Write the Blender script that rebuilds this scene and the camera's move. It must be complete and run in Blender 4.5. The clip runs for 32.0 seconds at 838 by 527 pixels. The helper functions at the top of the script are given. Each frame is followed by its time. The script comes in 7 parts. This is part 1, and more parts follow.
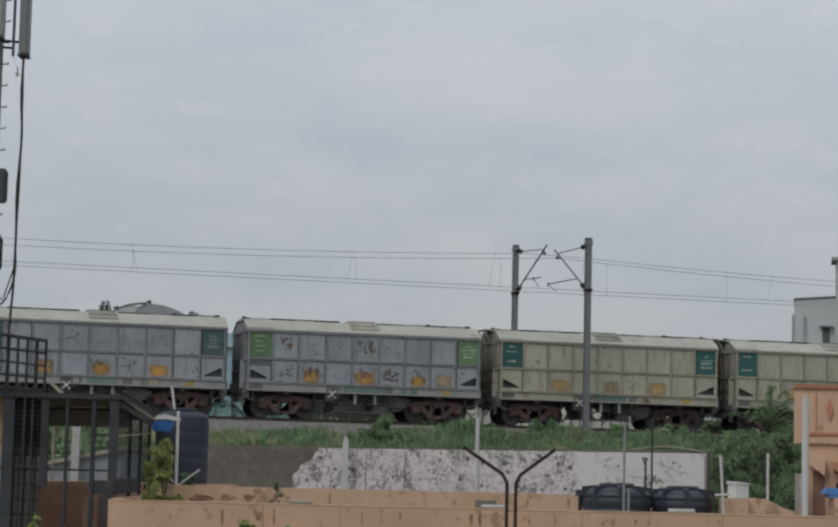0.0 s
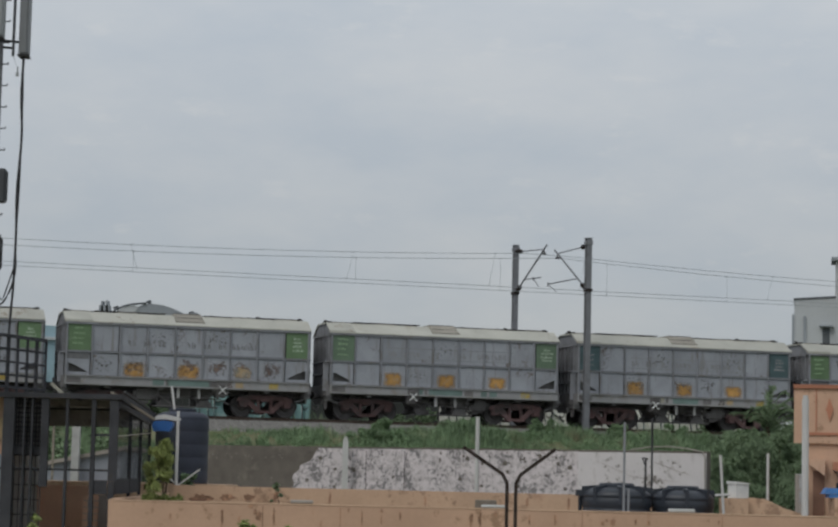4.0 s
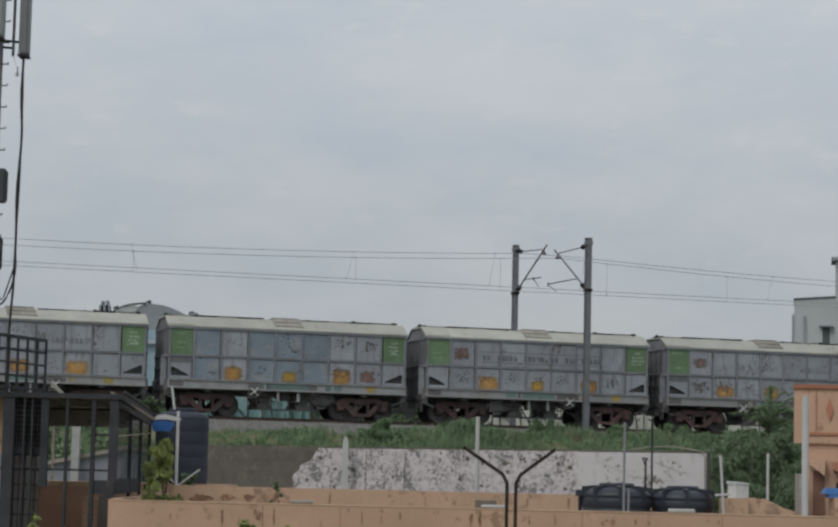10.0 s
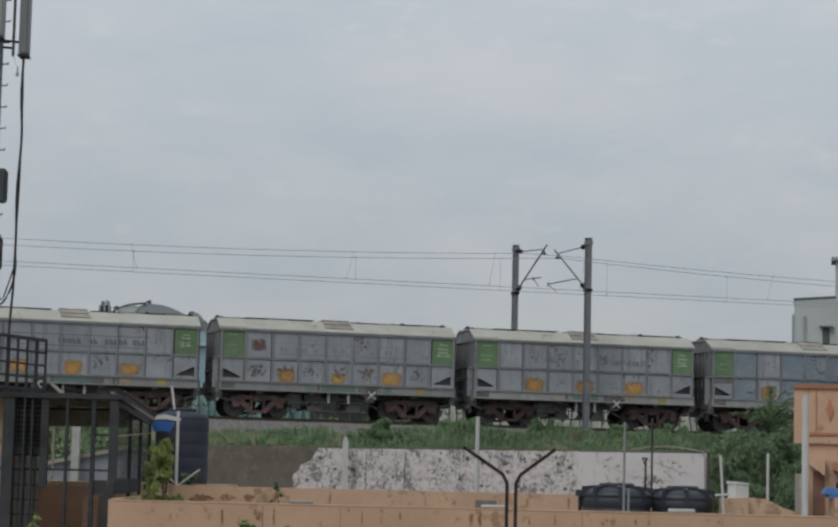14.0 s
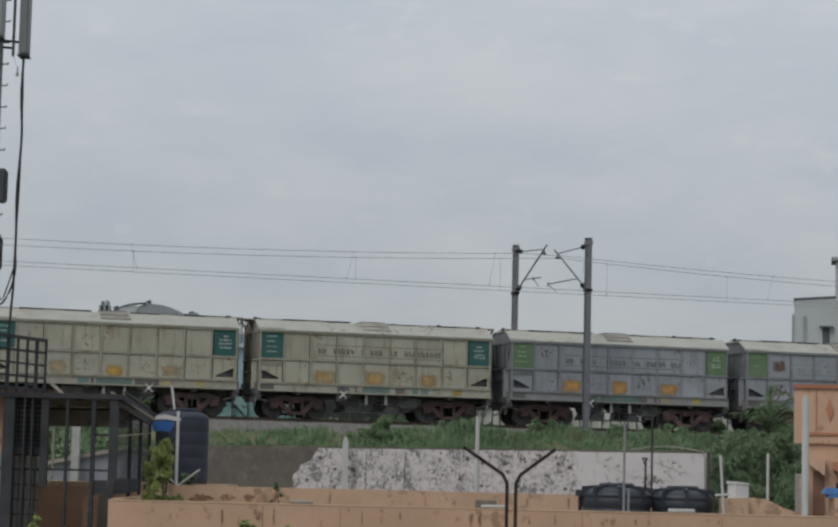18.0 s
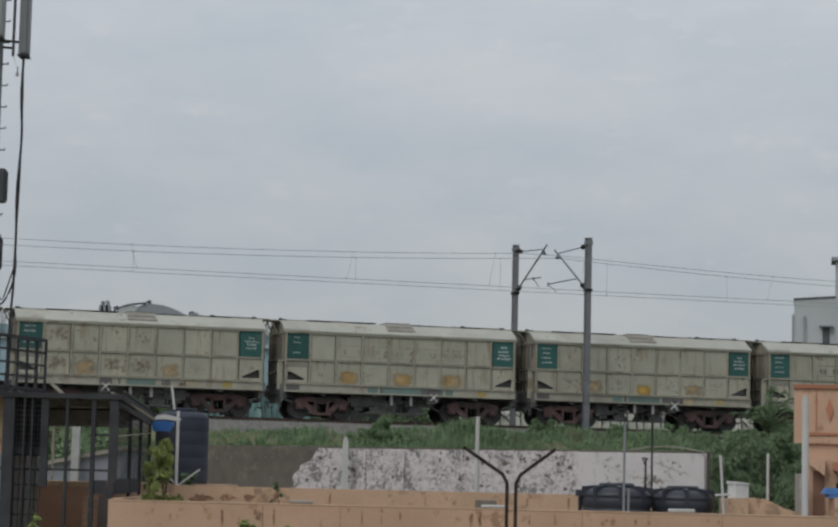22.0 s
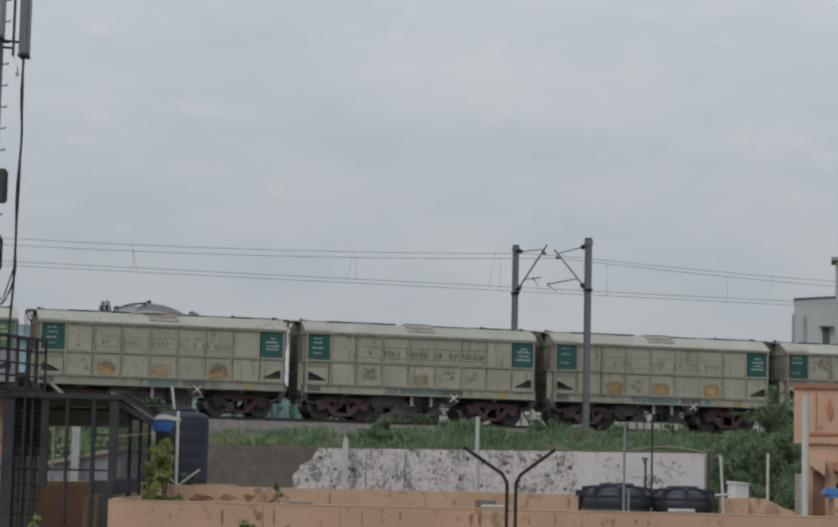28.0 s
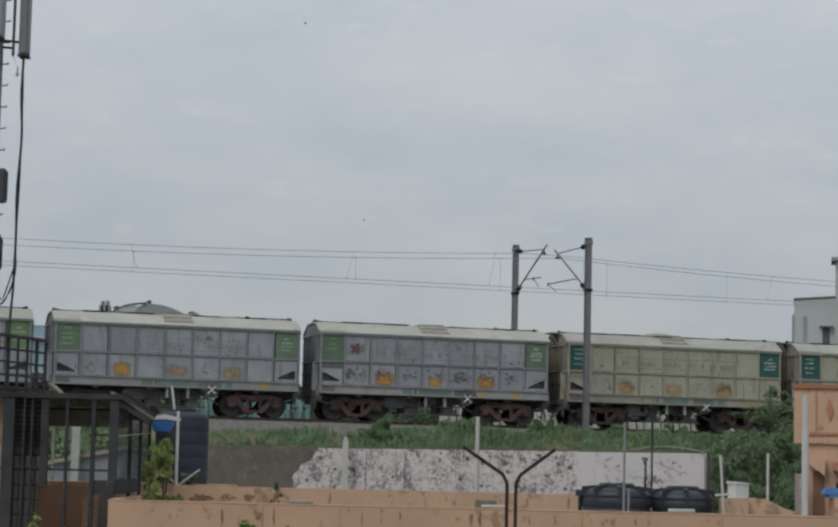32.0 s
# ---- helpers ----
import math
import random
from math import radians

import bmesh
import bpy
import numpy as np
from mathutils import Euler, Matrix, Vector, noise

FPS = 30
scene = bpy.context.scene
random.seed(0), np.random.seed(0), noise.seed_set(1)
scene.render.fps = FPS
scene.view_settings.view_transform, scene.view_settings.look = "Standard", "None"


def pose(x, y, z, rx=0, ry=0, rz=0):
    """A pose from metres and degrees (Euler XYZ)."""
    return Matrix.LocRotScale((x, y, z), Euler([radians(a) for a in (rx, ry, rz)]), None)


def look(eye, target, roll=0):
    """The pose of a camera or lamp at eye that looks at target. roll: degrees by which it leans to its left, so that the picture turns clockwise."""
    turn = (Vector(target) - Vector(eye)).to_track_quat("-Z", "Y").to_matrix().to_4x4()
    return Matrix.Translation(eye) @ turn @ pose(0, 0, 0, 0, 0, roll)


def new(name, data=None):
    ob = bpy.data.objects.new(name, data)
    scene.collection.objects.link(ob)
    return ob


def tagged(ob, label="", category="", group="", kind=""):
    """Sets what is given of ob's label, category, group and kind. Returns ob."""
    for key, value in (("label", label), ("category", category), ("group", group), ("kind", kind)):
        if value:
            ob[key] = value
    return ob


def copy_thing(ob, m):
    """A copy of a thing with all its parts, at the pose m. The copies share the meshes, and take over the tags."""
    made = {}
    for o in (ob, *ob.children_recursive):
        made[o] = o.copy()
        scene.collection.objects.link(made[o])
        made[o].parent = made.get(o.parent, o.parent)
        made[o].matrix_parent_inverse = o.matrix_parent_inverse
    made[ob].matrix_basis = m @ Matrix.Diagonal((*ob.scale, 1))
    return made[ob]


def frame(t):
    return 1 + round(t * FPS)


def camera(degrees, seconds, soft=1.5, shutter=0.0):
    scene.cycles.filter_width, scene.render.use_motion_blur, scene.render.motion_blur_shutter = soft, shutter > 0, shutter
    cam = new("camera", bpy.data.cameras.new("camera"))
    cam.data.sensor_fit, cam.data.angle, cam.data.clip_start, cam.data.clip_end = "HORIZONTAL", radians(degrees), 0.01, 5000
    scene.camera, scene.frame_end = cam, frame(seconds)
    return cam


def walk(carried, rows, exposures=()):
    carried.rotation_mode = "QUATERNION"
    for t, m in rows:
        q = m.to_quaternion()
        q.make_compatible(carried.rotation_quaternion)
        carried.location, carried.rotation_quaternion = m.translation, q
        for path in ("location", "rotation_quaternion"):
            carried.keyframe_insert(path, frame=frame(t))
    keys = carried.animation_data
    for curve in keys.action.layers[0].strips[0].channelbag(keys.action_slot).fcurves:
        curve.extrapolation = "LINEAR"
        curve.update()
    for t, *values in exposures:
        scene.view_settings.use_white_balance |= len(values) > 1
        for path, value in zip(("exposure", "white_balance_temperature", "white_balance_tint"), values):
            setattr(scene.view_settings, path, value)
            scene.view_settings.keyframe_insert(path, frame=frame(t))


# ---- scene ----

# ---------- camera ----------
EYE = (0.0, 0.0, 7.0)
cam = camera(22.18, 32.0, soft=2.5)
VIEW = look(EYE, (0.0, 100.0, 7.0 + 100 * math.tan(radians(5.8))), 1.35)
walk(cam, [(0.0, VIEW), (32.0, VIEW)], exposures=[(0.0, 0.0), (32.0, 0.0)])

# ---------- world and light: bright overcast ----------
world = bpy.data.worlds.new("overcast_sky")
scene.world = world
world.use_nodes = True
wn, wl = world.node_tree.nodes, world.node_tree.links
wn.clear()
w_out = wn.new("ShaderNodeOutputWorld")
w_bg = wn.new("ShaderNodeBackground")
w_sky = wn.new("ShaderNodeTexSky")
w_sky.sky_type = "NISHITA"
w_sky.sun_disc = False
w_sky.sun_elevation = radians(48)
w_sky.sun_rotation = radians(200)
w_mul = wn.new("ShaderNodeMixRGB")
w_mul.blend_type = "MULTIPLY"
w_mul.inputs[0].default_value = 1.0
w_mul.inputs[2].default_value = (0.10, 0.10, 0.10, 1)
w_co = wn.new("ShaderNodeTexCoord")
w_map = wn.new("ShaderNodeMapping")
w_map.inputs["Scale"].default_value = (6.0, 6.0, 15.0)
w_map.inputs["Rotation"].default_value = (0.0, radians(3), 0.0)
w_no = wn.new("ShaderNodeTexNoise")
w_no.inputs["Scale"].default_value = 1.5
w_no.inputs["Detail"].default_value = 7
w_no.inputs["Roughness"].default_value = 0.56
w_ramp = wn.new("ShaderNodeValToRGB")
w_ramp.color_ramp.elements[0].position = 0.36
w_ramp.color_ramp.elements[0].color = (0.476, 0.521, 0.570, 1)
w_ramp.color_ramp.elements[1].position = 0.66
w_ramp.color_ramp.elements[1].color = (0.552, 0.578, 0.602, 1)
w_wisp = wn.new("ShaderNodeTexNoise")
w_wisp.inputs["Scale"].default_value = 4.2
w_wisp.inputs["Detail"].default_value = 6
w_wisp.inputs["Roughness"].default_value = 0.6
w_bright = wn.new("ShaderNodeMapRange")
w_bright.inputs["From Min"].default_value = 0.60
w_bright.inputs["From Max"].default_value = 0.74
w_bright.inputs["To Max"].default_value = 0.5
w_thin = wn.new("ShaderNodeMixRGB")
w_thin.inputs[2].default_value = (0.615, 0.625, 0.628, 1)
w_mix = wn.new("ShaderNodeMixRGB")
w_mix.inputs[0].default_value = 0.93
wl.new(w_co.outputs["Generated"], w_map.inputs["Vector"])
wl.new(w_map.outputs["Vector"], w_no.inputs["Vector"])
wl.new(w_no.outputs["Fac"], w_ramp.inputs["Fac"])
wl.new(w_sky.outputs["Color"], w_mul.inputs[1])
wl.new(w_mul.outputs["Color"], w_mix.inputs[1])
# an overcast sky is darker towards the horizon
w_sep = wn.new("ShaderNodeSeparateXYZ")
w_el = wn.new("ShaderNodeMapRange")
w_el.inputs["From Min"].default_value = 0.04
w_el.inputs["From Max"].default_value = 0.24
w_el.inputs["To Min"].default_value = 0.745
w_el.inputs["To Max"].default_value = 1.06
w_dim = wn.new("ShaderNodeVectorMath")
w_dim.operation = "SCALE"
wl.new(w_co.outputs["Generated"], w_sep.inputs[0])
wl.new(w_sep.outputs["Z"], w_el.inputs["Value"])
wl.new(w_map.outputs["Vector"], w_wisp.inputs["Vector"])
wl.new(w_wisp.outputs["Fac"], w_bright.inputs["Value"])
wl.new(w_bright.outputs[0], w_thin.inputs[0])
wl.new(w_ramp.outputs["Color"], w_thin.inputs[1])
wl.new(w_thin.outputs["Color"], w_dim.inputs[0])
wl.new(w_el.outputs[0], w_dim.inputs["Scale"])
wl.new(w_dim.outputs[0], w_mix.inputs[2])
wl.new(w_mix.outputs["Color"], w_bg.inputs["Color"])
w_bg.inputs["Strength"].default_value = 1.0
wl.new(w_bg.outputs["Background"], w_out.inputs["Surface"])

sun_data = bpy.data.lights.new("sun", "SUN")
sun_data.energy = 1.15
sun_data.angle = radians(30)
sun_data.color = (1.0, 0.96, 0.90)
sun = new("sun", sun_data)
sun.matrix_world = look((-30, -40, 60), (0, 0, 0))


# ---------- materials ----------
def mat(name, color, rough=0.8, metal=0.0, vary=0.25, scale=3.0, bump=0.15, stain=None, stain_amount=0.0,
        stain_scale=1.2, island=0.0, rand=0.12, streak=False, spec=0.3, spots=None, spots_scale=5.0, spots_amount=0.2, spots_stretch=1.0, fade=None):
    """A procedural paint or stone: grain and blotches at two scales, stains, a little relief."""
    m = bpy.data.materials.new(name)
    m.use_nodes = True
    n, l = m.node_tree.nodes, m.node_tree.links
    b = n["Principled BSDF"]
    b.inputs["Roughness"].default_value = rough
    b.inputs["Metallic"].default_value = metal
    b.inputs["Specular IOR Level"].default_value = spec
    co = n.new("ShaderNodeTexCoord")
    info = n.new("ShaderNodeObjectInfo")
    shift = n.new("ShaderNodeVectorMath")
    shift.operation = "MULTIPLY_ADD"
    l.new(info.outputs["Random"], shift.inputs[0])
    shift.inputs[1].default_value = (37.0, 19.0, 23.0)
    l.new(co.outputs["Object"], shift.inputs[2])
    big = n.new("ShaderNodeTexNoise")
    big.inputs["Scale"].default_value = scale
    big.inputs["Detail"].default_value = 6
    fine = n.new("ShaderNodeTexNoise")
    fine.inputs["Scale"].default_value = scale * 14
    fine.inputs["Detail"].default_value = 3
    for t in (big, fine):
        l.new(shift.outputs[0], t.inputs["Vector"])
    add = n.new("ShaderNodeMath")
    add.operation = "MULTIPLY_ADD"
    l.new(fine.outputs["Fac"], add.inputs[0])
    add.inputs[1].default_value = 0.4
    l.new(big.outputs["Fac"], add.inputs[2])
    ramp = n.new("ShaderNodeMapRange")
    l.new(add.outputs[0], ramp.inputs["Value"])
    ramp.inputs["From Min"].default_value = 0.4
    ramp.inputs["From Max"].default_value = 1.0
    ramp.inputs["To Min"].default_value = 1 - vary
    ramp.inputs["To Max"].default_value = 1 + vary
    tone = n.new("ShaderNodeMath")
    tone.operation = "MULTIPLY_ADD"
    if island:
        geo = n.new("ShaderNodeNewGeometry")
        l.new(geo.outputs["Random Per Island"], tone.inputs[0])
        tone.inputs[1].default_value = 2 * island
        tone.inputs[2].default_value = 1 - island
    else:
        l.new(info.outputs["Random"], tone.inputs[0])
        tone.inputs[1].default_value = 2 * rand
        tone.inputs[2].default_value = 1 - rand
    both = n.new("ShaderNodeMath")
    both.operation = "MULTIPLY"
    l.new(ramp.outputs[0], both.inputs[0])
    l.new(tone.outputs[0], both.inputs[1])
    mul = n.new("ShaderNodeVectorMath")
    mul.operation = "SCALE"
    mul.inputs[0].default_value = color
    l.new(both.outputs[0], mul.inputs["Scale"])
    out = mul.outputs[0]
    if stain:
        st = n.new("ShaderNodeTexNoise")
        st.inputs["Scale"].default_value = stain_scale
        st.inputs["Detail"].default_value = 7
        st.inputs["Roughness"].default_value = 0.62
        if streak:
            mp = n.new("ShaderNodeMapping")
            mp.inputs["Scale"].default_value = (3.5, 3.5, 0.45)
            l.new(shift.outputs[0], mp.inputs["Vector"])
            l.new(mp.outputs["Vector"], st.inputs["Vector"])
        else:
            l.new(shift.outputs[0], st.inputs["Vector"])
        mr = n.new("ShaderNodeMapRange")
        l.new(st.outputs["Fac"], mr.inputs["Value"])
        mr.inputs["From Min"].default_value = 0.66 - 0.3 * stain_amount
        mr.inputs["From Max"].default_value = 0.76 - 0.25 * stain_amount
        mr.inputs["To Max"].default_value = min(1.0, 0.55 + stain_amount)
        mx = n.new("ShaderNodeMixRGB")
        l.new(mr.outputs[0], mx.inputs[0])
        l.new(out, mx.inputs[1])
        mx.inputs[2].default_value = (*stain, 1)
        out = mx.outputs[0]
    if spots:
        mask = n.new("ShaderNodeTexNoise")
        mask.inputs["Scale"].default_value = spots_scale * 0.16
        mask.inputs["Detail"].default_value = 2
        sp = n.new("ShaderNodeTexNoise")
        sp.inputs["Scale"].default_value = spots_scale
        sp.inputs["Detail"].default_value = 8
        sp.inputs["Roughness"].default_value = 0.75
        tall = n.new("ShaderNodeMapping")
        tall.inputs["Scale"].default_value = (spots_stretch, spots_stretch, 1.0)
        l.new(shift.outputs[0], tall.inputs["Vector"])
        for t in (mask, sp):
            l.new(tall.outputs["Vector"], t.inputs["Vector"])
        sm = n.new("ShaderNodeMath")
        sm.operation = "MULTIPLY_ADD"
        l.new(mask.outputs["Fac"], sm.inputs[0])
        sm.inputs[1].default_value = 0.6
        l.new(sp.outputs["Fac"], sm.inputs[2])
        sr_ = n.new("ShaderNodeMapRange")
        l.new(sm.outputs[0], sr_.inputs["Value"])
        sr_.inputs["From Min"].default_value = 0.98 - 0.3 * spots_amount
        sr_.inputs["From Max"].default_value = 1.03 - 0.25 * spots_amount
        sx = n.new("ShaderNodeMixRGB")
        l.new(sr_.outputs[0], sx.inputs[0])
        l.new(out, sx.inputs[1])
        sx.inputs[2].default_value = (*spots, 1)
        out = sx.outputs[0]
    l.new(out, b.inputs["Base Color"])
    if fade:
        # worn paint that thins out towards its edge: half width, half height, how broken it is, how full, grain, cover
        hx, hz, wild, bias, fscale, most = fade
        k = n.new("ShaderNodeVectorMath")
        k.operation = "MULTIPLY"
        k.inputs[1].default_value = (1 / hx, 0, 1 / hz)
        l.new(co.outputs["Object"], k.inputs[0])
        k2 = n.new("ShaderNodeVectorMath")
        k2.operation = "MULTIPLY"
        l.new(k.outputs[0], k2.inputs[0])
        l.new(k.outputs[0], k2.inputs[1])
        ln = n.new("ShaderNodeVectorMath")
        ln.operation = "LENGTH"
        l.new(k2.outputs[0], ln.inputs[0])
        fz = n.new("ShaderNodeTexNoise")
        fz.inputs["Scale"].default_value = fscale
        fz.inputs["Detail"].default_value = 4
        l.new(shift.outputs[0], fz.inputs["Vector"])
        f1 = n.new("ShaderNodeMath")
        f1.operation = "MULTIPLY_ADD"
        l.new(fz.outputs["Fac"], f1.inputs[0])
        f1.inputs[1].default_value = wild
        f1.inputs[2].default_value = bias - 0.5 * wild
        f2 = n.new("ShaderNodeMath")
        f2.operation = "SUBTRACT"
        l.new(f1.outputs[0], f2.inputs[0])
        l.new(ln.outputs["Value"], f2.inputs[1])
        f3 = n.new("ShaderNodeMapRange")
        l.new(f2.outputs[0], f3.inputs["Value"])
        f3.inputs["From Min"].default_value = 0.0
        f3.inputs["From Max"].default_value = 1.1
        f3.inputs["To Max"].default_value = most
        l.new(f3.outputs[0], b.inputs["Alpha"])
    if bump:
        bp = n.new("ShaderNodeBump")
        bp.inputs["Strength"].default_value = bump
        bp.inputs["Distance"].default_value = 0.03
        l.new(add.outputs[0], bp.inputs["Height"])
        l.new(bp.outputs["Normal"], b.inputs["Normal"])
    return m


M = {
    "cream": mat("cream_paint", (0.392, 0.380, 0.312), 0.65, vary=0.14, scale=1.4, stain=(0.29, 0.245, 0.175), stain_amount=0.36, streak=True, rand=0.08, spots=(0.22, 0.175, 0.13), spots_scale=5.0, spots_amount=0.15),
    "grey": mat("grey_paint", (0.308, 0.325, 0.360), 0.65, vary=0.15, scale=1.4, stain=(0.235, 0.232, 0.235), stain_amount=0.36, streak=True, rand=0.10, spots=(0.16, 0.14, 0.13), spots_scale=5.5, spots_amount=0.19),
    "blue_grey": mat("blue_grey_paint", (0.235, 0.285, 0.34), 0.65, vary=0.2, scale=0.9, stain=(0.29, 0.305, 0.325), stain_amount=0.55, stain_scale=1.6, rand=0.16, spots=(0.13, 0.12, 0.12), spots_scale=6.0, spots_amount=0.2),
    "roof_paint": mat("pale_roof_paint", (0.39, 0.39, 0.35), 0.7, vary=0.14, scale=1.0, stain=(0.34, 0.31, 0.255), stain_amount=0.28, rand=0.08, spots=(0.25, 0.22, 0.18), spots_scale=4.0, spots_amount=0.15),
    # end paints: the gap's shade is put into the base colour, under dirt streaks
    "end_cream": mat("shaded_dirty_cream_end_paint", (0.27, 0.25, 0.20), 0.8, vary=0.2, scale=1.5, stain=(0.10, 0.09, 0.075), stain_amount=0.35, streak=True),
    "end_grey": mat("shaded_dirty_grey_end_paint", (0.21, 0.215, 0.23), 0.8, vary=0.2, scale=1.5, stain=(0.08, 0.078, 0.078), stain_amount=0.35, streak=True),
    # base colour darkened for shadow seen below the wagons; the green stain is moss
    "dark_wall": mat("shade_dark_mossy_wall", (0.05, 0.054, 0.05), 0.95, vary=0.3, scale=0.8, stain=(0.07, 0.085, 0.055), stain_amount=0.3, stain_scale=0.6),
    "roof_dirty": mat("dusty_roof_paint", (0.285, 0.27, 0.235), 0.85, vary=0.2, scale=1.5, stain=(0.2,0.185,0.16), stain_amount=0.3),
    "rail_cream": mat("cream_frame_paint", (0.322, 0.31, 0.252), 0.7, vary=0.15, scale=2.0, stain=(0.22, 0.18, 0.13), stain_amount=0.35),
    "rail_grey": mat("grey_frame_paint", (0.235, 0.243, 0.266), 0.7, vary=0.15, scale=2.0, stain=(0.18, 0.165, 0.155), stain_amount=0.35),
    "under": mat("dark_underframe", (0.15, 0.143, 0.143), 0.9, vary=0.3, scale=3.0, rand=0.2),
    "hollow": mat("soot_dark_hollow", (0.18, 0.176, 0.178), 0.95, vary=0.3, scale=2.5),
    "bogie": mat("oxide_red_iron", (0.148, 0.092, 0.090), 0.9, vary=0.4, scale=4.0, stain=(0.09, 0.075, 0.074), stain_amount=0.5, rand=0.38),
    "wheel": mat("worn_wheel_steel", (0.085, 0.08, 0.08), 0.8, metal=0.1, vary=0.3, scale=4.0),
    "green": mat("faded_green_paint", (0.142, 0.222, 0.122), 0.65, vary=0.18, scale=2.0, stain=(0.20, 0.25, 0.19), stain_amount=0.3, rand=0.14, spots=(0.2, 0.22, 0.2), spots_amount=0.12),
    "dull_green": mat("dull_green_paint", (0.13, 0.19, 0.13), 0.7, vary=0.16, scale=2.0, stain=(0.2, 0.22, 0.2), stain_amount=0.2, rand=0.12),
    "teal": mat("dark_teal_paint", (0.035, 0.108, 0.102), 0.65, vary=0.16, scale=2.0, stain=(0.085, 0.13, 0.125), stain_amount=0.25, rand=0.15),
    "mark_white": mat("white_marking", (0.40, 0.45, 0.43), 0.7, vary=0.25, scale=5.0, rand=0.12),
    "mark_green": mat("pale_green_marking", (0.27, 0.40, 0.24), 0.7, vary=0.2, scale=5.0, rand=0.1),
    "mark_dark": mat("dark_marking", (0.145, 0.15, 0.16), 0.7, vary=0.3, scale=6.0, rand=0.15),
    "pale_daub": mat("pale_ochre_daub", (0.40, 0.30, 0.18), 0.75, vary=0.25, scale=3.0, stain=(0.36, 0.33, 0.27), stain_amount=0.5, stain_scale=3.5, rand=0.15, fade=(0.45, 0.31, 2.2, 1.1, 5.0, 0.85)),
    "rust_square": mat("red_brown_rust", (0.225, 0.135, 0.115), 0.85, vary=0.3, scale=4.0, stain=(0.27, 0.22, 0.2), stain_amount=0.4, stain_scale=5.0, rand=0.2, fade=(0.35, 0.26, 3.0, 1.2, 7.0, 0.9)),
    "scratch": mat("dark_scratches", (0.125, 0.12, 0.12), 0.85, vary=0.3, scale=4.0, rand=0.2, fade=(0.44, 0.32, 8.0, 0.15, 9.0, 0.95)),
    "speckle": mat("dark_speckles", (0.15, 0.14, 0.135), 0.85, vary=0.3, scale=4.0, rand=0.2, fade=(0.54, 0.42, 8.0, -0.35, 10.0, 0.75)),
    "scratch_brown": mat("brown_scratches", (0.19, 0.165, 0.13), 0.85, vary=0.3, scale=4.0, rand=0.2, fade=(0.44, 0.32, 8.0, 0.15, 9.0, 0.85)),
    "speckle_brown": mat("brown_speckles", (0.21, 0.18, 0.14), 0.85, vary=0.3, scale=4.0, rand=0.2, fade=(0.54, 0.42, 8.0, -0.35, 13.0, 0.85)),
    "wheel_white": mat("white_wheel_paint", (0.68, 0.69, 0.68), 0.7, vary=0.15, scale=5.0, rand=0.1),
    "door_brown": mat("brown_door_paint", (0.21, 0.12, 0.085), 0.8, vary=0.2, scale=3.0),
    "board": mat("dark_running_board", (0.045, 0.043, 0.042), 0.9, vary=0.3, scale=3.0),
    "dusty_teal": mat("dusty_teal_paint", (0.08, 0.125, 0.135), 0.7, vary=0.2, scale=2.0, stain=(0.15, 0.17, 0.175), stain_amount=0.3, rand=0.12),
    "leaf_bright": mat("yellow_green_leaf", (0.25, 0.295, 0.105), 0.7, vary=0.3, scale=1.5, bump=0, island=0.35),
    "mark_pale_green": mat("pale_grey_green_marking", (0.36, 0.45, 0.35), 0.7, vary=0.25, scale=5.0, rand=0.12),
    "mark_middle": mat("worn_marking", (0.185, 0.19, 0.20), 0.7, vary=0.3, scale=6.0, rand=0.1, stain=(0.33, 0.34, 0.365), stain_amount=0.55, stain_scale=4.0),
    "plate_grey": mat("dark_blank_plate", (0.155, 0.158, 0.165), 0.75, vary=0.25, scale=4.0),
    "soft_orange": mat("faded_orange_primer", (0.45, 0.30, 0.13), 0.75, vary=0.25, scale=3.0, stain=(0.41, 0.35, 0.24), stain_amount=0.5, stain_scale=3.0, rand=0.12, fade=(0.47, 0.31, 1.1, 1.2, 5.0, 0.95)),
    "yellow_patch": mat("yellow_primer", (0.50, 0.315, 0.07), 0.75, vary=0.25, scale=3.0, stain=(0.36, 0.29, 0.18), stain_amount=0.4, stain_scale=3.0, rand=0.12, fade=(0.37, 0.24, 1.1, 1.2, 5.0, 0.95)),
    "mark_faint": mat("faint_marking", (0.245, 0.25, 0.26), 0.7, vary=0.2, scale=6.0, rand=0.1),
    "mark_faint_cream": mat("faint_brown_marking", (0.30, 0.285, 0.235), 0.7, vary=0.2, scale=6.0, rand=0.1),
    "orange_patch": mat("orange_primer", (0.46, 0.262, 0.085), 0.75, vary=0.25, scale=3.0, stain=(0.36, 0.28, 0.19), stain_amount=0.4, stain_scale=3.2, rand=0.15, fade=(0.47, 0.31, 1.1, 1.2, 5.0, 1.0)),
    "pale_patch": mat("pale_ochre_primer", (0.40, 0.30, 0.18), 0.75, vary=0.25, scale=3.0, stain=(0.36, 0.33, 0.27), stain_amount=0.55, stain_scale=3.5, rand=0.15),
    "rust_patch": mat("rust_stain", (0.19, 0.14, 0.122), 0.85, vary=0.3, scale=4.0, stain=(0.26, 0.2, 0.16), stain_amount=0.4, stain_scale=5.0, rand=0.2, fade=(0.48, 0.34, 5.0, 0.62, 6.0, 0.78)),
    "yellow": mat("yellow_paint", (0.40, 0.30, 0.085), 0.7, vary=0.2, scale=4.0, stain=(0.30, 0.28, 0.22), stain_amount=0.45, stain_scale=4.0),
    "sill_teal": mat("teal_grey_paint", (0.15, 0.215, 0.20), 0.7, vary=0.2, scale=3.0),
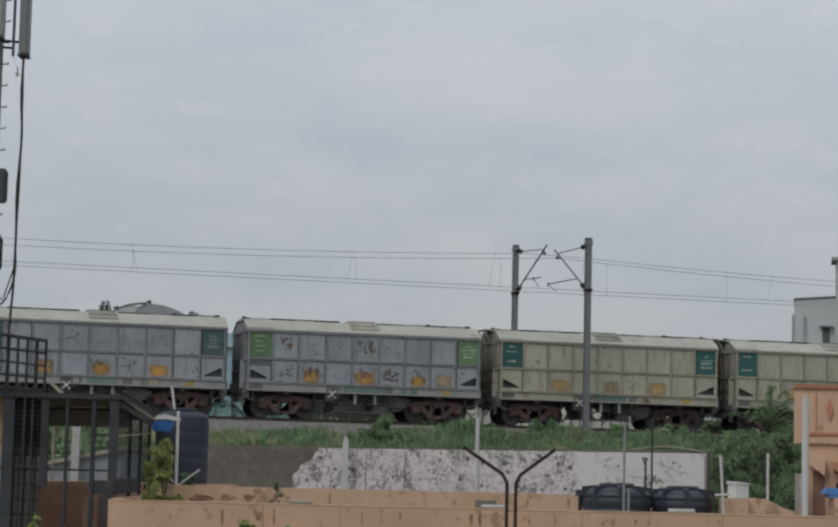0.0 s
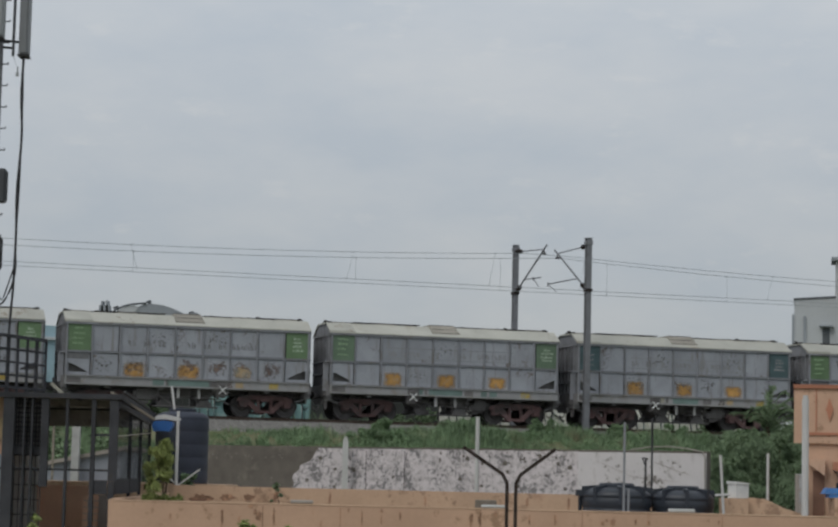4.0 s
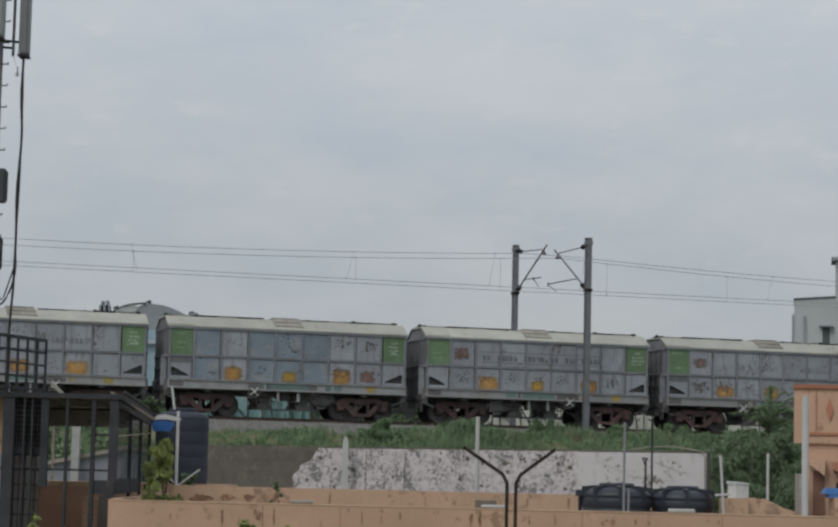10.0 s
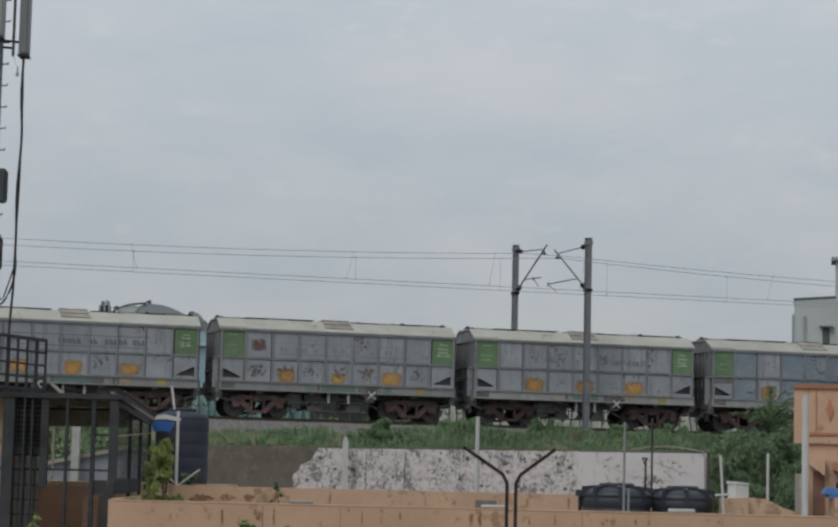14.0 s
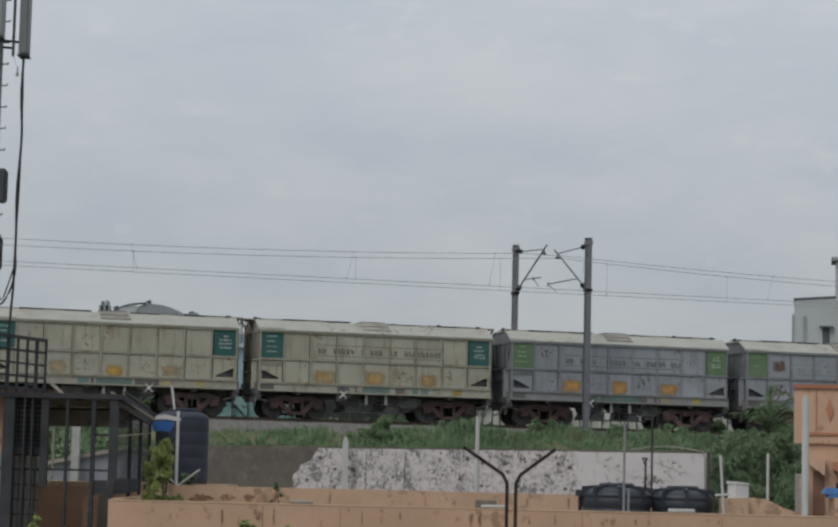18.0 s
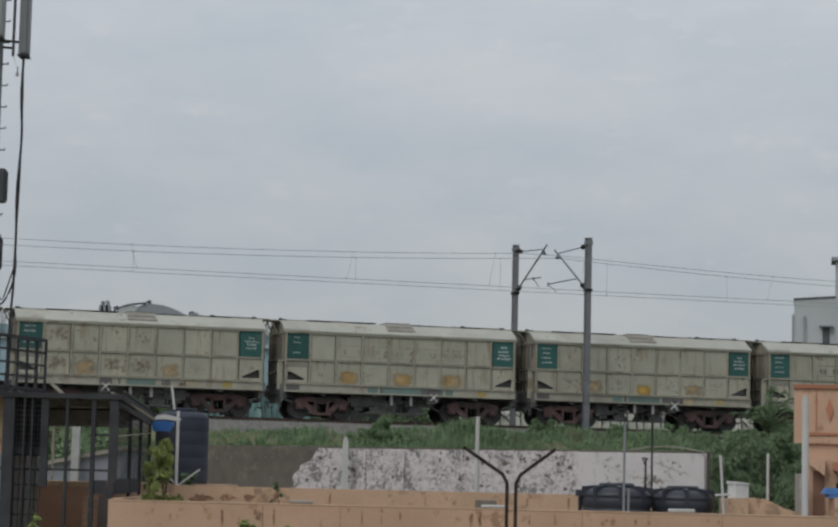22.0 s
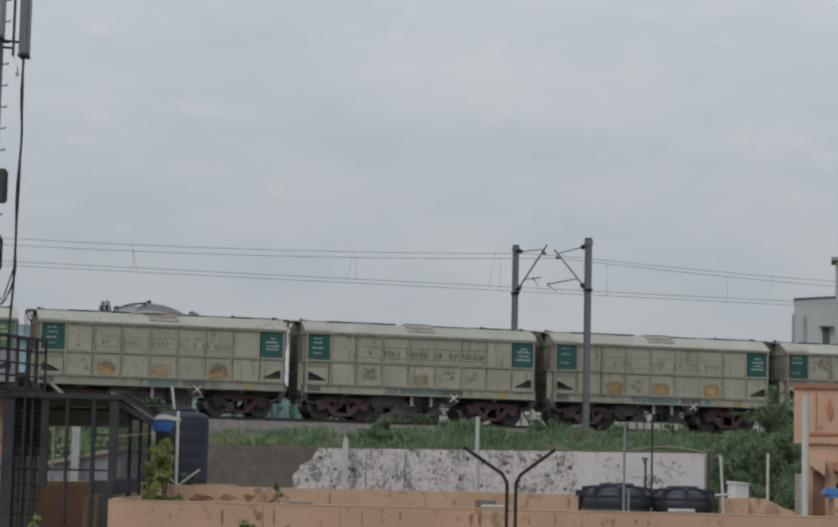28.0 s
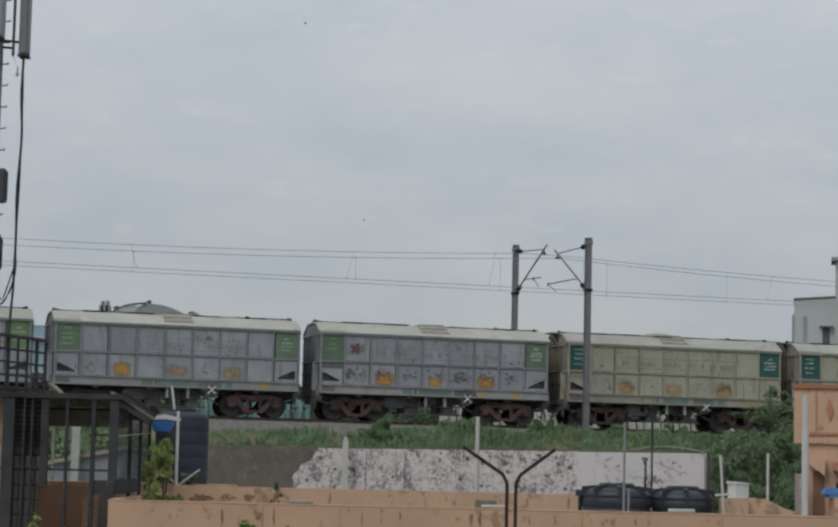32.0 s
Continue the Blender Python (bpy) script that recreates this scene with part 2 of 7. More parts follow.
    "steel": mat("galvanised_steel", (0.185, 0.19, 0.205), 0.6, metal=0.3, vary=0.15, scale=2.0, stain=(0.12, 0.12, 0.125), stain_amount=0.25),
    "insulator": mat("dark_insulator", (0.03, 0.022, 0.02), 0.4, vary=0.2),
    "wire": mat("weathered_wire", (0.27, 0.30, 0.32), 0.6, vary=0.1),
    "ballast": mat("ballast_stone", (0.205, 0.20, 0.19), 0.95, vary=0.35, scale=5.0, bump=0.6, island=0.3),
    "rail": mat("rail_steel", (0.10, 0.075, 0.06), 0.6, metal=0.4, vary=0.2),
    "earth": mat("bank_earth", (0.15, 0.15, 0.085), 0.95, vary=0.35, scale=0.5, bump=0.5, stain=(0.075, 0.105, 0.04), stain_amount=0.5, stain_scale=0.25),
    "grass": mat("grass_blades", (0.172, 0.252, 0.14), 0.8, vary=0.45, scale=0.5, bump=0, island=0.4, stain=(0.24, 0.225, 0.14), stain_amount=0.36, stain_scale=0.5),
    "leaf": mat("shrub_leaf", (0.150, 0.212, 0.120), 0.75, vary=0.4, scale=0.6, bump=0, island=0.45),
    "leaf_light": mat("fresh_leaf", (0.165, 0.248, 0.13), 0.65, vary=0.3, scale=1.0, bump=0, island=0.4),
    "bark": mat("brown_bark", (0.09, 0.065, 0.045), 0.9, vary=0.3, scale=6.0),
    "white_wall": mat("peeling_whitewash", (0.57, 0.525, 0.54), 0.9, vary=0.16, scale=2.4, stain=(0.40, 0.365, 0.37), stain_amount=0.55, stain_scale=6.0, rand=0.02, spots=(0.20, 0.19, 0.195), spots_scale=9.0, spots_amount=0.53, spots_stretch=1.0),
    "brown_wall": mat("damp_brown_plaster", (0.125, 0.11, 0.097), 0.95, vary=0.22, scale=2.2, stain=(0.19, 0.168, 0.145), stain_amount=0.30, stain_scale=2.0, spots=(0.25, 0.23, 0.21), spots_scale=4.0, spots_amount=0.05),
    "smooth_wall": mat("smooth_pale_plaster", (0.535, 0.51, 0.52), 0.9, vary=0.08, scale=0.8, stain=(0.43, 0.40, 0.40), stain_amount=0.35, streak=True, spots=(0.22, 0.20, 0.19), spots_scale=4.0, spots_amount=0.24),
    "orange_wall": mat("orange_wall_paint", (0.538, 0.355, 0.25), 0.85, vary=0.10, scale=1.2, stain=(0.40, 0.23, 0.14), stain_amount=0.17, stain_scale=1.4, streak=True, rand=0.03, spots=(0.36, 0.23, 0.15), spots_scale=6.0, spots_amount=0.3),
    "orange_back": mat("sandy_orange_plaster", (0.508, 0.352, 0.242), 0.9, vary=0.14, scale=1.6, stain=(0.38, 0.24, 0.16), stain_amount=0.28, stain_scale=1.6, rand=0.03, spots=(0.33, 0.22, 0.15), spots_scale=5.0, spots_amount=0.42),
    "orange_trim": mat("red_orange_trim", (0.41, 0.185, 0.115), 0.8, vary=0.12, scale=2.0),
    "coping": mat("worn_coping", (0.53, 0.365, 0.255), 0.9, vary=0.15, scale=3.0, stain=(0.30, 0.18, 0.11), stain_amount=0.3),
    "slab": mat("grey_roof_slab", (0.33, 0.30, 0.27), 0.9, vary=0.2, scale=1.0),
    "stain": mat("dark_water_stain", (0.30, 0.18, 0.12), 0.9, vary=0.4, scale=8.0, rand=0.25, stain=(0.50, 0.29, 0.18), stain_amount=0.5, stain_scale=14),
    "tank": mat("black_tank_plastic", (0.03, 0.036, 0.047), 0.45, vary=0.2, scale=2.0, bump=0.05, spec=0.45),
    "tank_blue": mat("dusty_dark_tank", (0.036, 0.042, 0.06), 0.6, vary=0.2, scale=2.0, stain=(0.07, 0.075, 0.085), stain_amount=0.2),
    "black_iron": mat("black_painted_iron", (0.055, 0.056, 0.062), 0.8, vary=0.3, scale=4.0, stain=(0.06, 0.055, 0.052), stain_amount=0.3, stain_scale=5, spec=0.12),
    "beam_iron": mat("dusty_iron", (0.07, 0.07, 0.072), 0.75, vary=0.3, scale=4.0, stain=(0.05, 0.048, 0.046), stain_amount=0.4, stain_scale=4),
    "fork_iron": mat("rusty_angle_iron", (0.04, 0.03, 0.027), 0.85, vary=0.3, scale=9.0, stain=(0.085, 0.05, 0.035), stain_amount=0.3, stain_scale=6, spec=0.12),
    "pvc": mat("white_plastic_pipe", (0.53, 0.53, 0.52), 0.5, vary=0.08, scale=3.0, stain=(0.42, 0.40, 0.37), stain_amount=0.2),
    "grey_pipe": mat("grey_pipe", (0.22, 0.23, 0.245), 0.6, vary=0.1, scale=3.0),
    "blue": mat("blue_plastic", (0.035, 0.125, 0.36), 0.5, vary=0.15, scale=4.0),
    "antenna": mat("antenna_grey", (0.36, 0.38, 0.39), 0.5, vary=0.06, scale=2.0),
    "antenna_dark": mat("antenna_shell_grey", (0.19, 0.20, 0.21), 0.5, vary=0.06, scale=2.0),
    "cable": mat("black_cable", (0.03, 0.03, 0.033), 0.6, vary=0.2),
    "radio": mat("dark_radio_box", (0.055, 0.06, 0.066), 0.6, vary=0.15),
    "far_white": mat("far_white_plaster", (0.47, 0.495, 0.51), 0.9, vary=0.08, scale=0.4, stain=(0.40, 0.42, 0.44), stain_amount=0.2, stain_scale=0.4),
    "far_dark": mat("far_dark_opening", (0.10, 0.11, 0.12), 0.8, vary=0.1),
    "far_grey": mat("far_grey_sheet", (0.27, 0.295, 0.32), 0.85, vary=0.2, scale=0.35),
    "teal_wall": mat("teal_compound_paint", (0.26, 0.425, 0.42), 0.85, vary=0.2, scale=0.6, stain=(0.42, 0.51, 0.50), stain_amount=0.4, stain_scale=0.9, spots=(0.05, 0.08, 0.08), spots_scale=2.5, spots_amount=0.4),
    "cream_wall": mat("white_compound_paint", (0.60, 0.60, 0.53), 0.85, vary=0.15, scale=0.6, stain=(0.34, 0.35, 0.28), stain_amount=0.25),
    "pale_blue": mat("pale_blue_plaster", (0.33, 0.47, 0.53), 0.9, vary=0.12, scale=0.4, stain=(0.42, 0.50, 0.53), stain_amount=0.3, stain_scale=0.5),
    "feather": mat("dark_feather", (0.018, 0.016, 0.016), 0.8, vary=0.3, scale=20.0),
    "brown_block": mat("red_brown_plaster", (0.56, 0.365, 0.27), 0.9, vary=0.12, scale=1.5),
    "pale_grey_wall": mat("pale_grey_blue_plaster", (0.27, 0.29, 0.325), 0.9, vary=0.14, scale=1.2, stain=(0.25, 0.26, 0.28), stain_amount=0.3, streak=True),
    "pink_brick": mat("dusty_pink_masonry", (0.40, 0.30, 0.26), 0.9, vary=0.2, scale=3.0, stain=(0.5, 0.42, 0.37), stain_amount=0.35, stain_scale=4.0),
    "dry_leaf": mat("dry_brown_leaf", (0.115, 0.10, 0.092), 0.85, vary=0.3, scale=1.0, bump=0, island=0.4),
    "sill_grey": mat("pale_sole_bar_paint", (0.29, 0.29, 0.295), 0.7, vary=0.16, scale=2.0, stain=(0.25, 0.235, 0.215), stain_amount=0.4, stain_scale=2.2),
    "sill_cream": mat("cream_sole_bar_paint", (0.355, 0.34, 0.285), 0.7, vary=0.16, scale=2.0, stain=(0.27, 0.235, 0.185), stain_amount=0.4, stain_scale=2.2),
    "strut_pale": mat("pale_dusty_steel", (0.36, 0.36, 0.355), 0.7, vary=0.2, scale=4.0, rand=0.15),
    "roof_underside": mat("dull_galvanised_sheet", (0.30, 0.30, 0.31), 0.8, vary=0.2, scale=3.0, stain=(0.18, 0.17, 0.165), stain_amount=0.35, stain_scale=3.0),
    "old_wood": mat("weathered_wood", (0.225, 0.20, 0.165), 0.9, vary=0.25, scale=5.0, stain=(0.14, 0.12, 0.10), stain_amount=0.35, stain_scale=6.0),
    "brown_chip": mat("paler_brown_plaster", (0.195, 0.178, 0.16), 0.95, vary=0.25, scale=6.0, rand=0.2),
    # pale iron: light on faces under the cage roof, put into the colour
    "lit_beam": mat("pale_lit_iron", (0.30, 0.295, 0.29), 0.9, vary=0.3, scale=5.0, stain=(0.15, 0.145, 0.14), stain_amount=0.4, stain_scale=6.0),
    "mark_umber": mat("umber_lettering", (0.155, 0.147, 0.13), 0.75, vary=0.3, scale=6.0, rand=0.12, stain=(0.28, 0.265, 0.22), stain_amount=0.35, stain_scale=4.0),
    "mark_umber_pale": mat("pale_umber_lettering", (0.235, 0.222, 0.187), 0.75, vary=0.25, scale=6.0, rand=0.12, stain=(0.36, 0.345, 0.285), stain_amount=0.4, stain_scale=4.0),
    "blue_bright": mat("bright_blue_plastic", (0.085, 0.24, 0.56), 0.5, vary=0.15, scale=4.0),
    "rust_cream": mat("soft_brown_stain", (0.235, 0.19, 0.145), 0.85, vary=0.3, scale=4.0, stain=(0.30, 0.25, 0.19), stain_amount=0.4, stain_scale=5.0, rand=0.2, fade=(0.48, 0.34, 3.4, 0.75, 5.0, 0.62)),
    "glass": mat("dark_window_glass", (0.03, 0.035, 0.04), 0.12, vary=0.05, bump=0, spec=0.5),
}


# ---------- mesh helpers ----------
def box(bm, lo, hi, m=None):
    """An axis box from corner to corner, moved by m."""
    made = bmesh.ops.create_cube(bm, size=1.0)["verts"]
    c = [(a + b) / 2 for a, b in zip(lo, hi)]
    s = [b - a for a, b in zip(lo, hi)]
    t = Matrix.Translation(c) @ Matrix.Diagonal((*s, 1))
    bmesh.ops.transform(bm, matrix=(m @ t) if m else t, verts=made)
    return made


def rod(bm, a, b, r, seg=8, r2=None):
    """A round bar from a to b."""
    a, b = Vector(a), Vector(b)
    made = bmesh.ops.create_cone(bm, cap_ends=True, segments=seg, radius1=r, radius2=r if r2 is None else r2, depth=(b - a).length)["verts"]
    t = Matrix.Translation((a + b) / 2) @ (b - a).to_track_quat("Z", "Y").to_matrix().to_4x4()
    bmesh.ops.transform(bm, matrix=t, verts=made)
    return made


def bar(bm, a, b, w, h):
    """A square bar from a to b: w across, h in the up direction."""
    a, b = Vector(a), Vector(b)
    made = bmesh.ops.create_cube(bm, size=1.0)["verts"]
    q = (b - a).to_track_quat("Y", "Z").to_matrix().to_4x4()
    bmesh.ops.transform(bm, matrix=Matrix.Translation((a + b) / 2) @ q @ Matrix.Diagonal((w, (b - a).length, h, 1)), verts=made)
    return made


def prism(bm, outline, axis, lo, hi):
    """A polygon, given in the two other axes, drawn out along axis from lo to hi."""
    def at(p, d):
        v = list(p)
        v.insert(axis, d)
        return v
    a = [bm.verts.new(at(p, lo)) for p in outline]
    b = [bm.verts.new(at(p, hi)) for p in outline]
    bm.faces.new(a[::-1])
    bm.faces.new(b)
    for i in range(len(a)):
        j = (i + 1) % len(a)
        bm.faces.new((a[i], a[j], b[j], b[i]))
    bmesh.ops.recalc_face_normals(bm, faces=bm.faces)


def lathe(bm, profile, seg=28, centre=(0, 0)):
    """A turned body from (radius, height) pairs."""
    rings = []
    for r, z in profile:
        rings.append([bm.verts.new((centre[0] + r * math.cos(2 * math.pi * i / seg), centre[1] + r * math.sin(2 * math.pi * i / seg), z)) for i in range(seg)])
    for a, b in zip(rings, rings[1:]):
        for i in range(seg):
            j = (i + 1) % seg
            bm.faces.new((a[i], a[j], b[j], b[i]))
    bm.faces.new(rings[0][::-1])
    bm.faces.new(rings[-1])
    return rings


def tube(bm, pts, r, seg=6):
    """One continuous round wire through the points."""
    rings = []
    pts = [Vector(p) for p in pts]
    for i, p in enumerate(pts):
        d = (pts[min(i + 1, len(pts) - 1)] - pts[max(i - 1, 0)]).normalized()
        u = d.cross(Vector((0.13, 0.31, 0.94)) if abs(d.z) < 0.9 else Vector((1, 0, 0))).normalized()
        v = d.cross(u)
        rings.append([bm.verts.new(p + u * r * math.cos(2 * math.pi * k / seg) + v * r * math.sin(2 * math.pi * k / seg)) for k in range(seg)])
    for a, b in zip(rings, rings[1:]):
        for k in range(seg):
            j = (k + 1) % seg
            bm.faces.new((a[k], a[j], b[j], b[k]))
    bm.faces.new(rings[0][::-1])
    bm.faces.new(rings[-1])
    bmesh.ops.recalc_face_normals(bm, faces=bm.faces)


def bevel(bm, w=0.01, seg=1):
    bmesh.ops.bevel(bm, geom=bm.edges[:], offset=w, segments=seg, affect="EDGES", clamp_overlap=True)


def mesh_of(name, bm, material, smooth=False):
    me = bpy.data.meshes.new(name)
    bm.to_mesh(me)
    bm.free()
    me.materials.append(M[material])
    if smooth:
        me.shade_smooth()
    return me


def part(name, bm, material, parent, label="", m=None, smooth=False):
    """Links a bmesh, or a ready mesh, as one mesh object under its thing."""
    me = bm if isinstance(bm, bpy.types.Mesh) else mesh_of(name, bm, material, smooth)
    ob = new(name, me)
    ob.parent = parent
    if m is not None:
        ob.matrix_basis = m
    if label:
        tagged(ob, label)
    return ob


def thing(name, label, category, m, group="", kind=""):
    """An Empty at the thing's base."""
    ob = new(name)
    ob.empty_display_size = 0.2
    ob.matrix_basis = m
    return tagged(ob, label, category, group, kind)


def single(name, bm, material, label, category, m=None, group="", kind="", smooth=False):
    """A thing that is one mesh."""
    ob = new(name, mesh_of(name, bm, material, smooth))
    if m is not None:
        ob.matrix_basis = m
    return tagged(ob, label, category, group, kind)


def B():
    return bmesh.new()


# ---------- the lie of the land ----------
TURN = 16.6
E = Vector((math.cos(radians(TURN)), math.sin(radians(TURN)), 0))
N = Vector((-E.y, E.x, 0))
TRACK = Vector((-0.443, 99.485, 0))
RAIL_Z = 9.67
TRACK_GAP = 5.0
PROFILE = [(-4000, 0.0), (-100, 2.0), (-48, 3.0), (-26, 5.3), (-12, 7.3), (-5.2, 8.75), (-3.2, 8.95), (8.6, 8.95), (10.5, 8.6), (22, 8.3), (60, 6.5), (300, 2.0), (4000, 0.0)]


def along(s, d, z=0.0):
    """A place by its way along the track and its distance beyond the near track's centre line."""
    p = TRACK + E * s + N * d
    return Vector((p.x, p.y, z))


def ground_z(x, y):
    d = (Vector((x, y, 0)) - TRACK).dot(N)
    for (a, za), (b, zb) in zip(PROFILE, PROFILE[1:]):
        if a <= d <= b:
            return za + (zb - za) * (d - a) / (b - a)
    return 0.0


def build_ground():
    bm = B()
    ss = [-3000, -800, -300, -150] + list(range(-90, 91, 3)) + [150, 300, 800, 3000]
    ds = [-3000, -800, -300, -150, -100, -80, -60, -48, -40, -33, -26, -20, -16] + [-12 + 0.8 * i for i in range(10)] + [-4.2, -3.2, 0, 4, 8.6, 10.5, 14, 18, 22, 30, 40, 60, 120, 300, 900, 3000]
    rows = []
    for d in ds:
        row = []
        for s in ss:
            p = along(s, d)
            z = ground_z(p.x, p.y)
            if -60 < d < -4.5 and abs(s) < 100:
                z += 0.22 * noise.noise((p.x * 0.35, p.y * 0.35, 0))
            row.append(bm.verts.new((p.x, p.y, z)))
        rows.append(row)
    for a, b in zip(rows, rows[1:]):
        for i in range(len(ss) - 1):
            bm.faces.new((a[i], a[i + 1], b[i + 1], b[i]))
    ob = single("ground", bm, "earth", "overgrown earth bank sloping up to the railway", "ground", kind="structure", smooth=True)
    return ob


def build_track(d0, label):
    """Ballast bed, sleepers joined in, and two rails."""
    bed = thing("railway_track", label, "railway track", Matrix.Translation(along(0, d0, RAIL_Z)) @ pose(0, 0, 0, 0, 0, TURN), kind="structure")
    bm = B()
    prism(bm, [(-2.95, -0.85), (-1.95, -0.19), (1.95, -0.19), (2.95, -0.85)], 0, -90, 90)
    part("ballast_bed", bm, "ballast", bed)
    bm = B()
    for i in range(-150, 150):
        box(bm, (i * 0.6 - 0.12, -1.35, -0.33), (i * 0.6 + 0.12, 1.35, -0.17))
    tagged(part("sleepers", bm, "slab", bed), kind="stuff")
    for y in (-0.838, 0.838):
        bm = B()
        prism(bm, [(y - 0.07, -0.17), (y - 0.07, -0.15), (y - 0.012, -0.13), (y - 0.012, -0.04), (y - 0.036, -0.03), (y - 0.036, 0), (y + 0.036, 0), (y + 0.036, -0.03), (y + 0.012, -0.04), (y + 0.012, -0.13), (y + 0.07, -0.15), (y + 0.07, -0.17)], 0, -90, 90)
        part("rail", bm, "rail", bed)
    # loose stones on the shoulder
    rng = random.Random(5 + int(d0))
    verts, faces = [], []
    for i in range(9000):
        x, y = rng.uniform(-30, 40), -rng.uniform(0.95, 2.9)
        z = -0.19 if y > -1.95 else -0.19 - (-1.95 - y) * 0.66
        r = rng.uniform(0.025, 0.06)
        a = rng.uniform(0, 6.3)
        base = len(verts)
        for k in range(3):
            verts.append((x + r * math.cos(a + k * 2.1), y + r * math.sin(a + k * 2.1), z - 0.01))
        verts.append((x + rng.uniform(-.3, .3) * r, y + rng.uniform(-.3, .3) * r, z + r * rng.uniform(0.7, 1.2)))
        faces += [(base, base + 1, base + 3), (base + 1, base + 2, base + 3), (base + 2, base, base + 3)]
    me = bpy.data.meshes.new("ballast_stones")
    me.from_pydata(verts, [], faces)
    me.materials.append(M["ballast"])
    tagged(part("ballast_stones", me, "ballast", bed), kind="stuff")


build_ground()
build_track(0.0, "gravel-bedded broad-gauge railway track with steel rails")
build_track(TRACK_GAP, "second gravel-bedded railway track with steel rails")

# ---------- the hopper wagons ----------
BODY = 11.2                 # body length
HALF = 1.55                 # half width
Z_SILL0, Z_SILL1, Z_MID, Z_EAVE, Z_RIDGE = 1.18, 1.58, 2.64, 3.90, 4.45   # heights over the rail
BAY = BODY / 9
CROWN = 0.80                # half width of the roof crown
LEFT, RIGHT = -BODY / 2 + 0.13, BODY / 2 - 0.10     # the end walls stand a little in from the end bays


def POST_X(i):
    """Where the post before bay i stands."""
    return (LEFT + 0.05) if i == 0 else (RIGHT - 0.05) if i == 9 else -BODY / 2 + 0.05 + i * (BODY - 0.1) / 9


PITCH = 11.958


def wheelset_mesh():
    bm = B()
    for y in (-0.84, 0.84):
        s = -1 if y < 0 else 1
        rings = [(0.50, -0.065), (0.50, 0.065), (0.46, 0.07), (0.43, 0.04), (0.22, 0.02), (0.17, 0.09), (0.10, 0.10)]
        tmp = B()
        lathe(tmp, [(0.53, -0.085), (0.53, -0.055)] + rings, 28)
        for v in tmp.verts:
            v.co = Vector((v.co.x, y + s * v.co.z, v.co.y))
        me = bpy.data.meshes.new("tmp")
        tmp.to_mesh(me)
        tmp.free()
        bm.from_mesh(me)
        bpy.data.meshes.remove(me)
        for k in range(4):
            a = k * math.pi / 2 + 0.4
            rod(bm, (0.33 * math.cos(a), y + s * 0.02, 0.33 * math.sin(a)), (0.33 * math.cos(a), y + s * 0.05, 0.33 * math.sin(a)), 0.05, 8)
    rod(bm, (0, -1.12, 0), (0, 1.12, 0), 0.08, 12)
    bmesh.ops.recalc_face_normals(bm, faces=bm.faces)
    return mesh_of("wheelset", bm, "wheel")


def bogie_frame_mesh():
    """A cast side frame on each side: arched top member, slanting arms, three-cornered windows, axle boxes; a bolster between."""
    bm = B()
    for side in (-1, 1):
        y0, y1 = sorted((side * 0.98, side * 1.13))
        prism(bm, [(-1.30, 0.70), (-1.22, 0.86), (-0.82, 0.97), (0.82, 0.97), (1.22, 0.86), (1.30, 0.70), (1.10, 0.66), (0.80, 0.78), (-0.80, 0.78), (-1.10, 0.66)], 1, y0, y1)
        for sx in (-1, 1):
            arm = [(sx * 0.98, 0.72), (sx * 0.70, 0.79), (sx * 0.22, 0.34), (sx * 0.40, 0.20)]
            prism(bm, arm if sx < 0 else arm[::-1], 1, y0 - 0.02, y1 + 0.02)
            box(bm, (sx * 0.29 - 0.06, y0, 0.26), (sx * 0.29 + 0.06, y1, 0.80))
            box(bm, (sx * 1.0 - 0.19, y0 - 0.02, 0.44), (sx * 1.0 + 0.19, y1 + 0.02, 0.76))
            rod(bm, (sx * 1.0, y0 - 0.09, 0.58), (sx * 1.0, y1 + 0.09, 0.58), 0.145, 14)
            rod(bm, (sx * 0.52, y0 - 0.05, 0.88), (sx * 0.52, y1 + 0.05, 0.88), 0.05, 8)
        box(bm, (-0.44, y0, 0.18), (0.44, y1, 0.30))
    box(bm, (-0.2, -1.17, 0.70), (0.2, 1.17, 0.95))
    rod(bm, (0, 0, 0.9), (0, 0, 1.15), 0.22, 12)
    return mesh_of("bogie_frame", bm, "bogie")


def spring_nest_mesh():
    """Three coil springs side by side between spring plank and bolster."""
    bm = B()
    for k in (-0.14, 0.0, 0.14):
        for z in range(7):
            rod(bm, (k, 0, 0.30 + z * 0.056), (k, 0, 0.357 + z * 0.056), 0.066, 8, 0.05)
    box(bm, (-0.24, -0.03, 0.29), (0.24, 0.09, 0.72))
    return mesh_of("spring_nest", bm, "hollow")


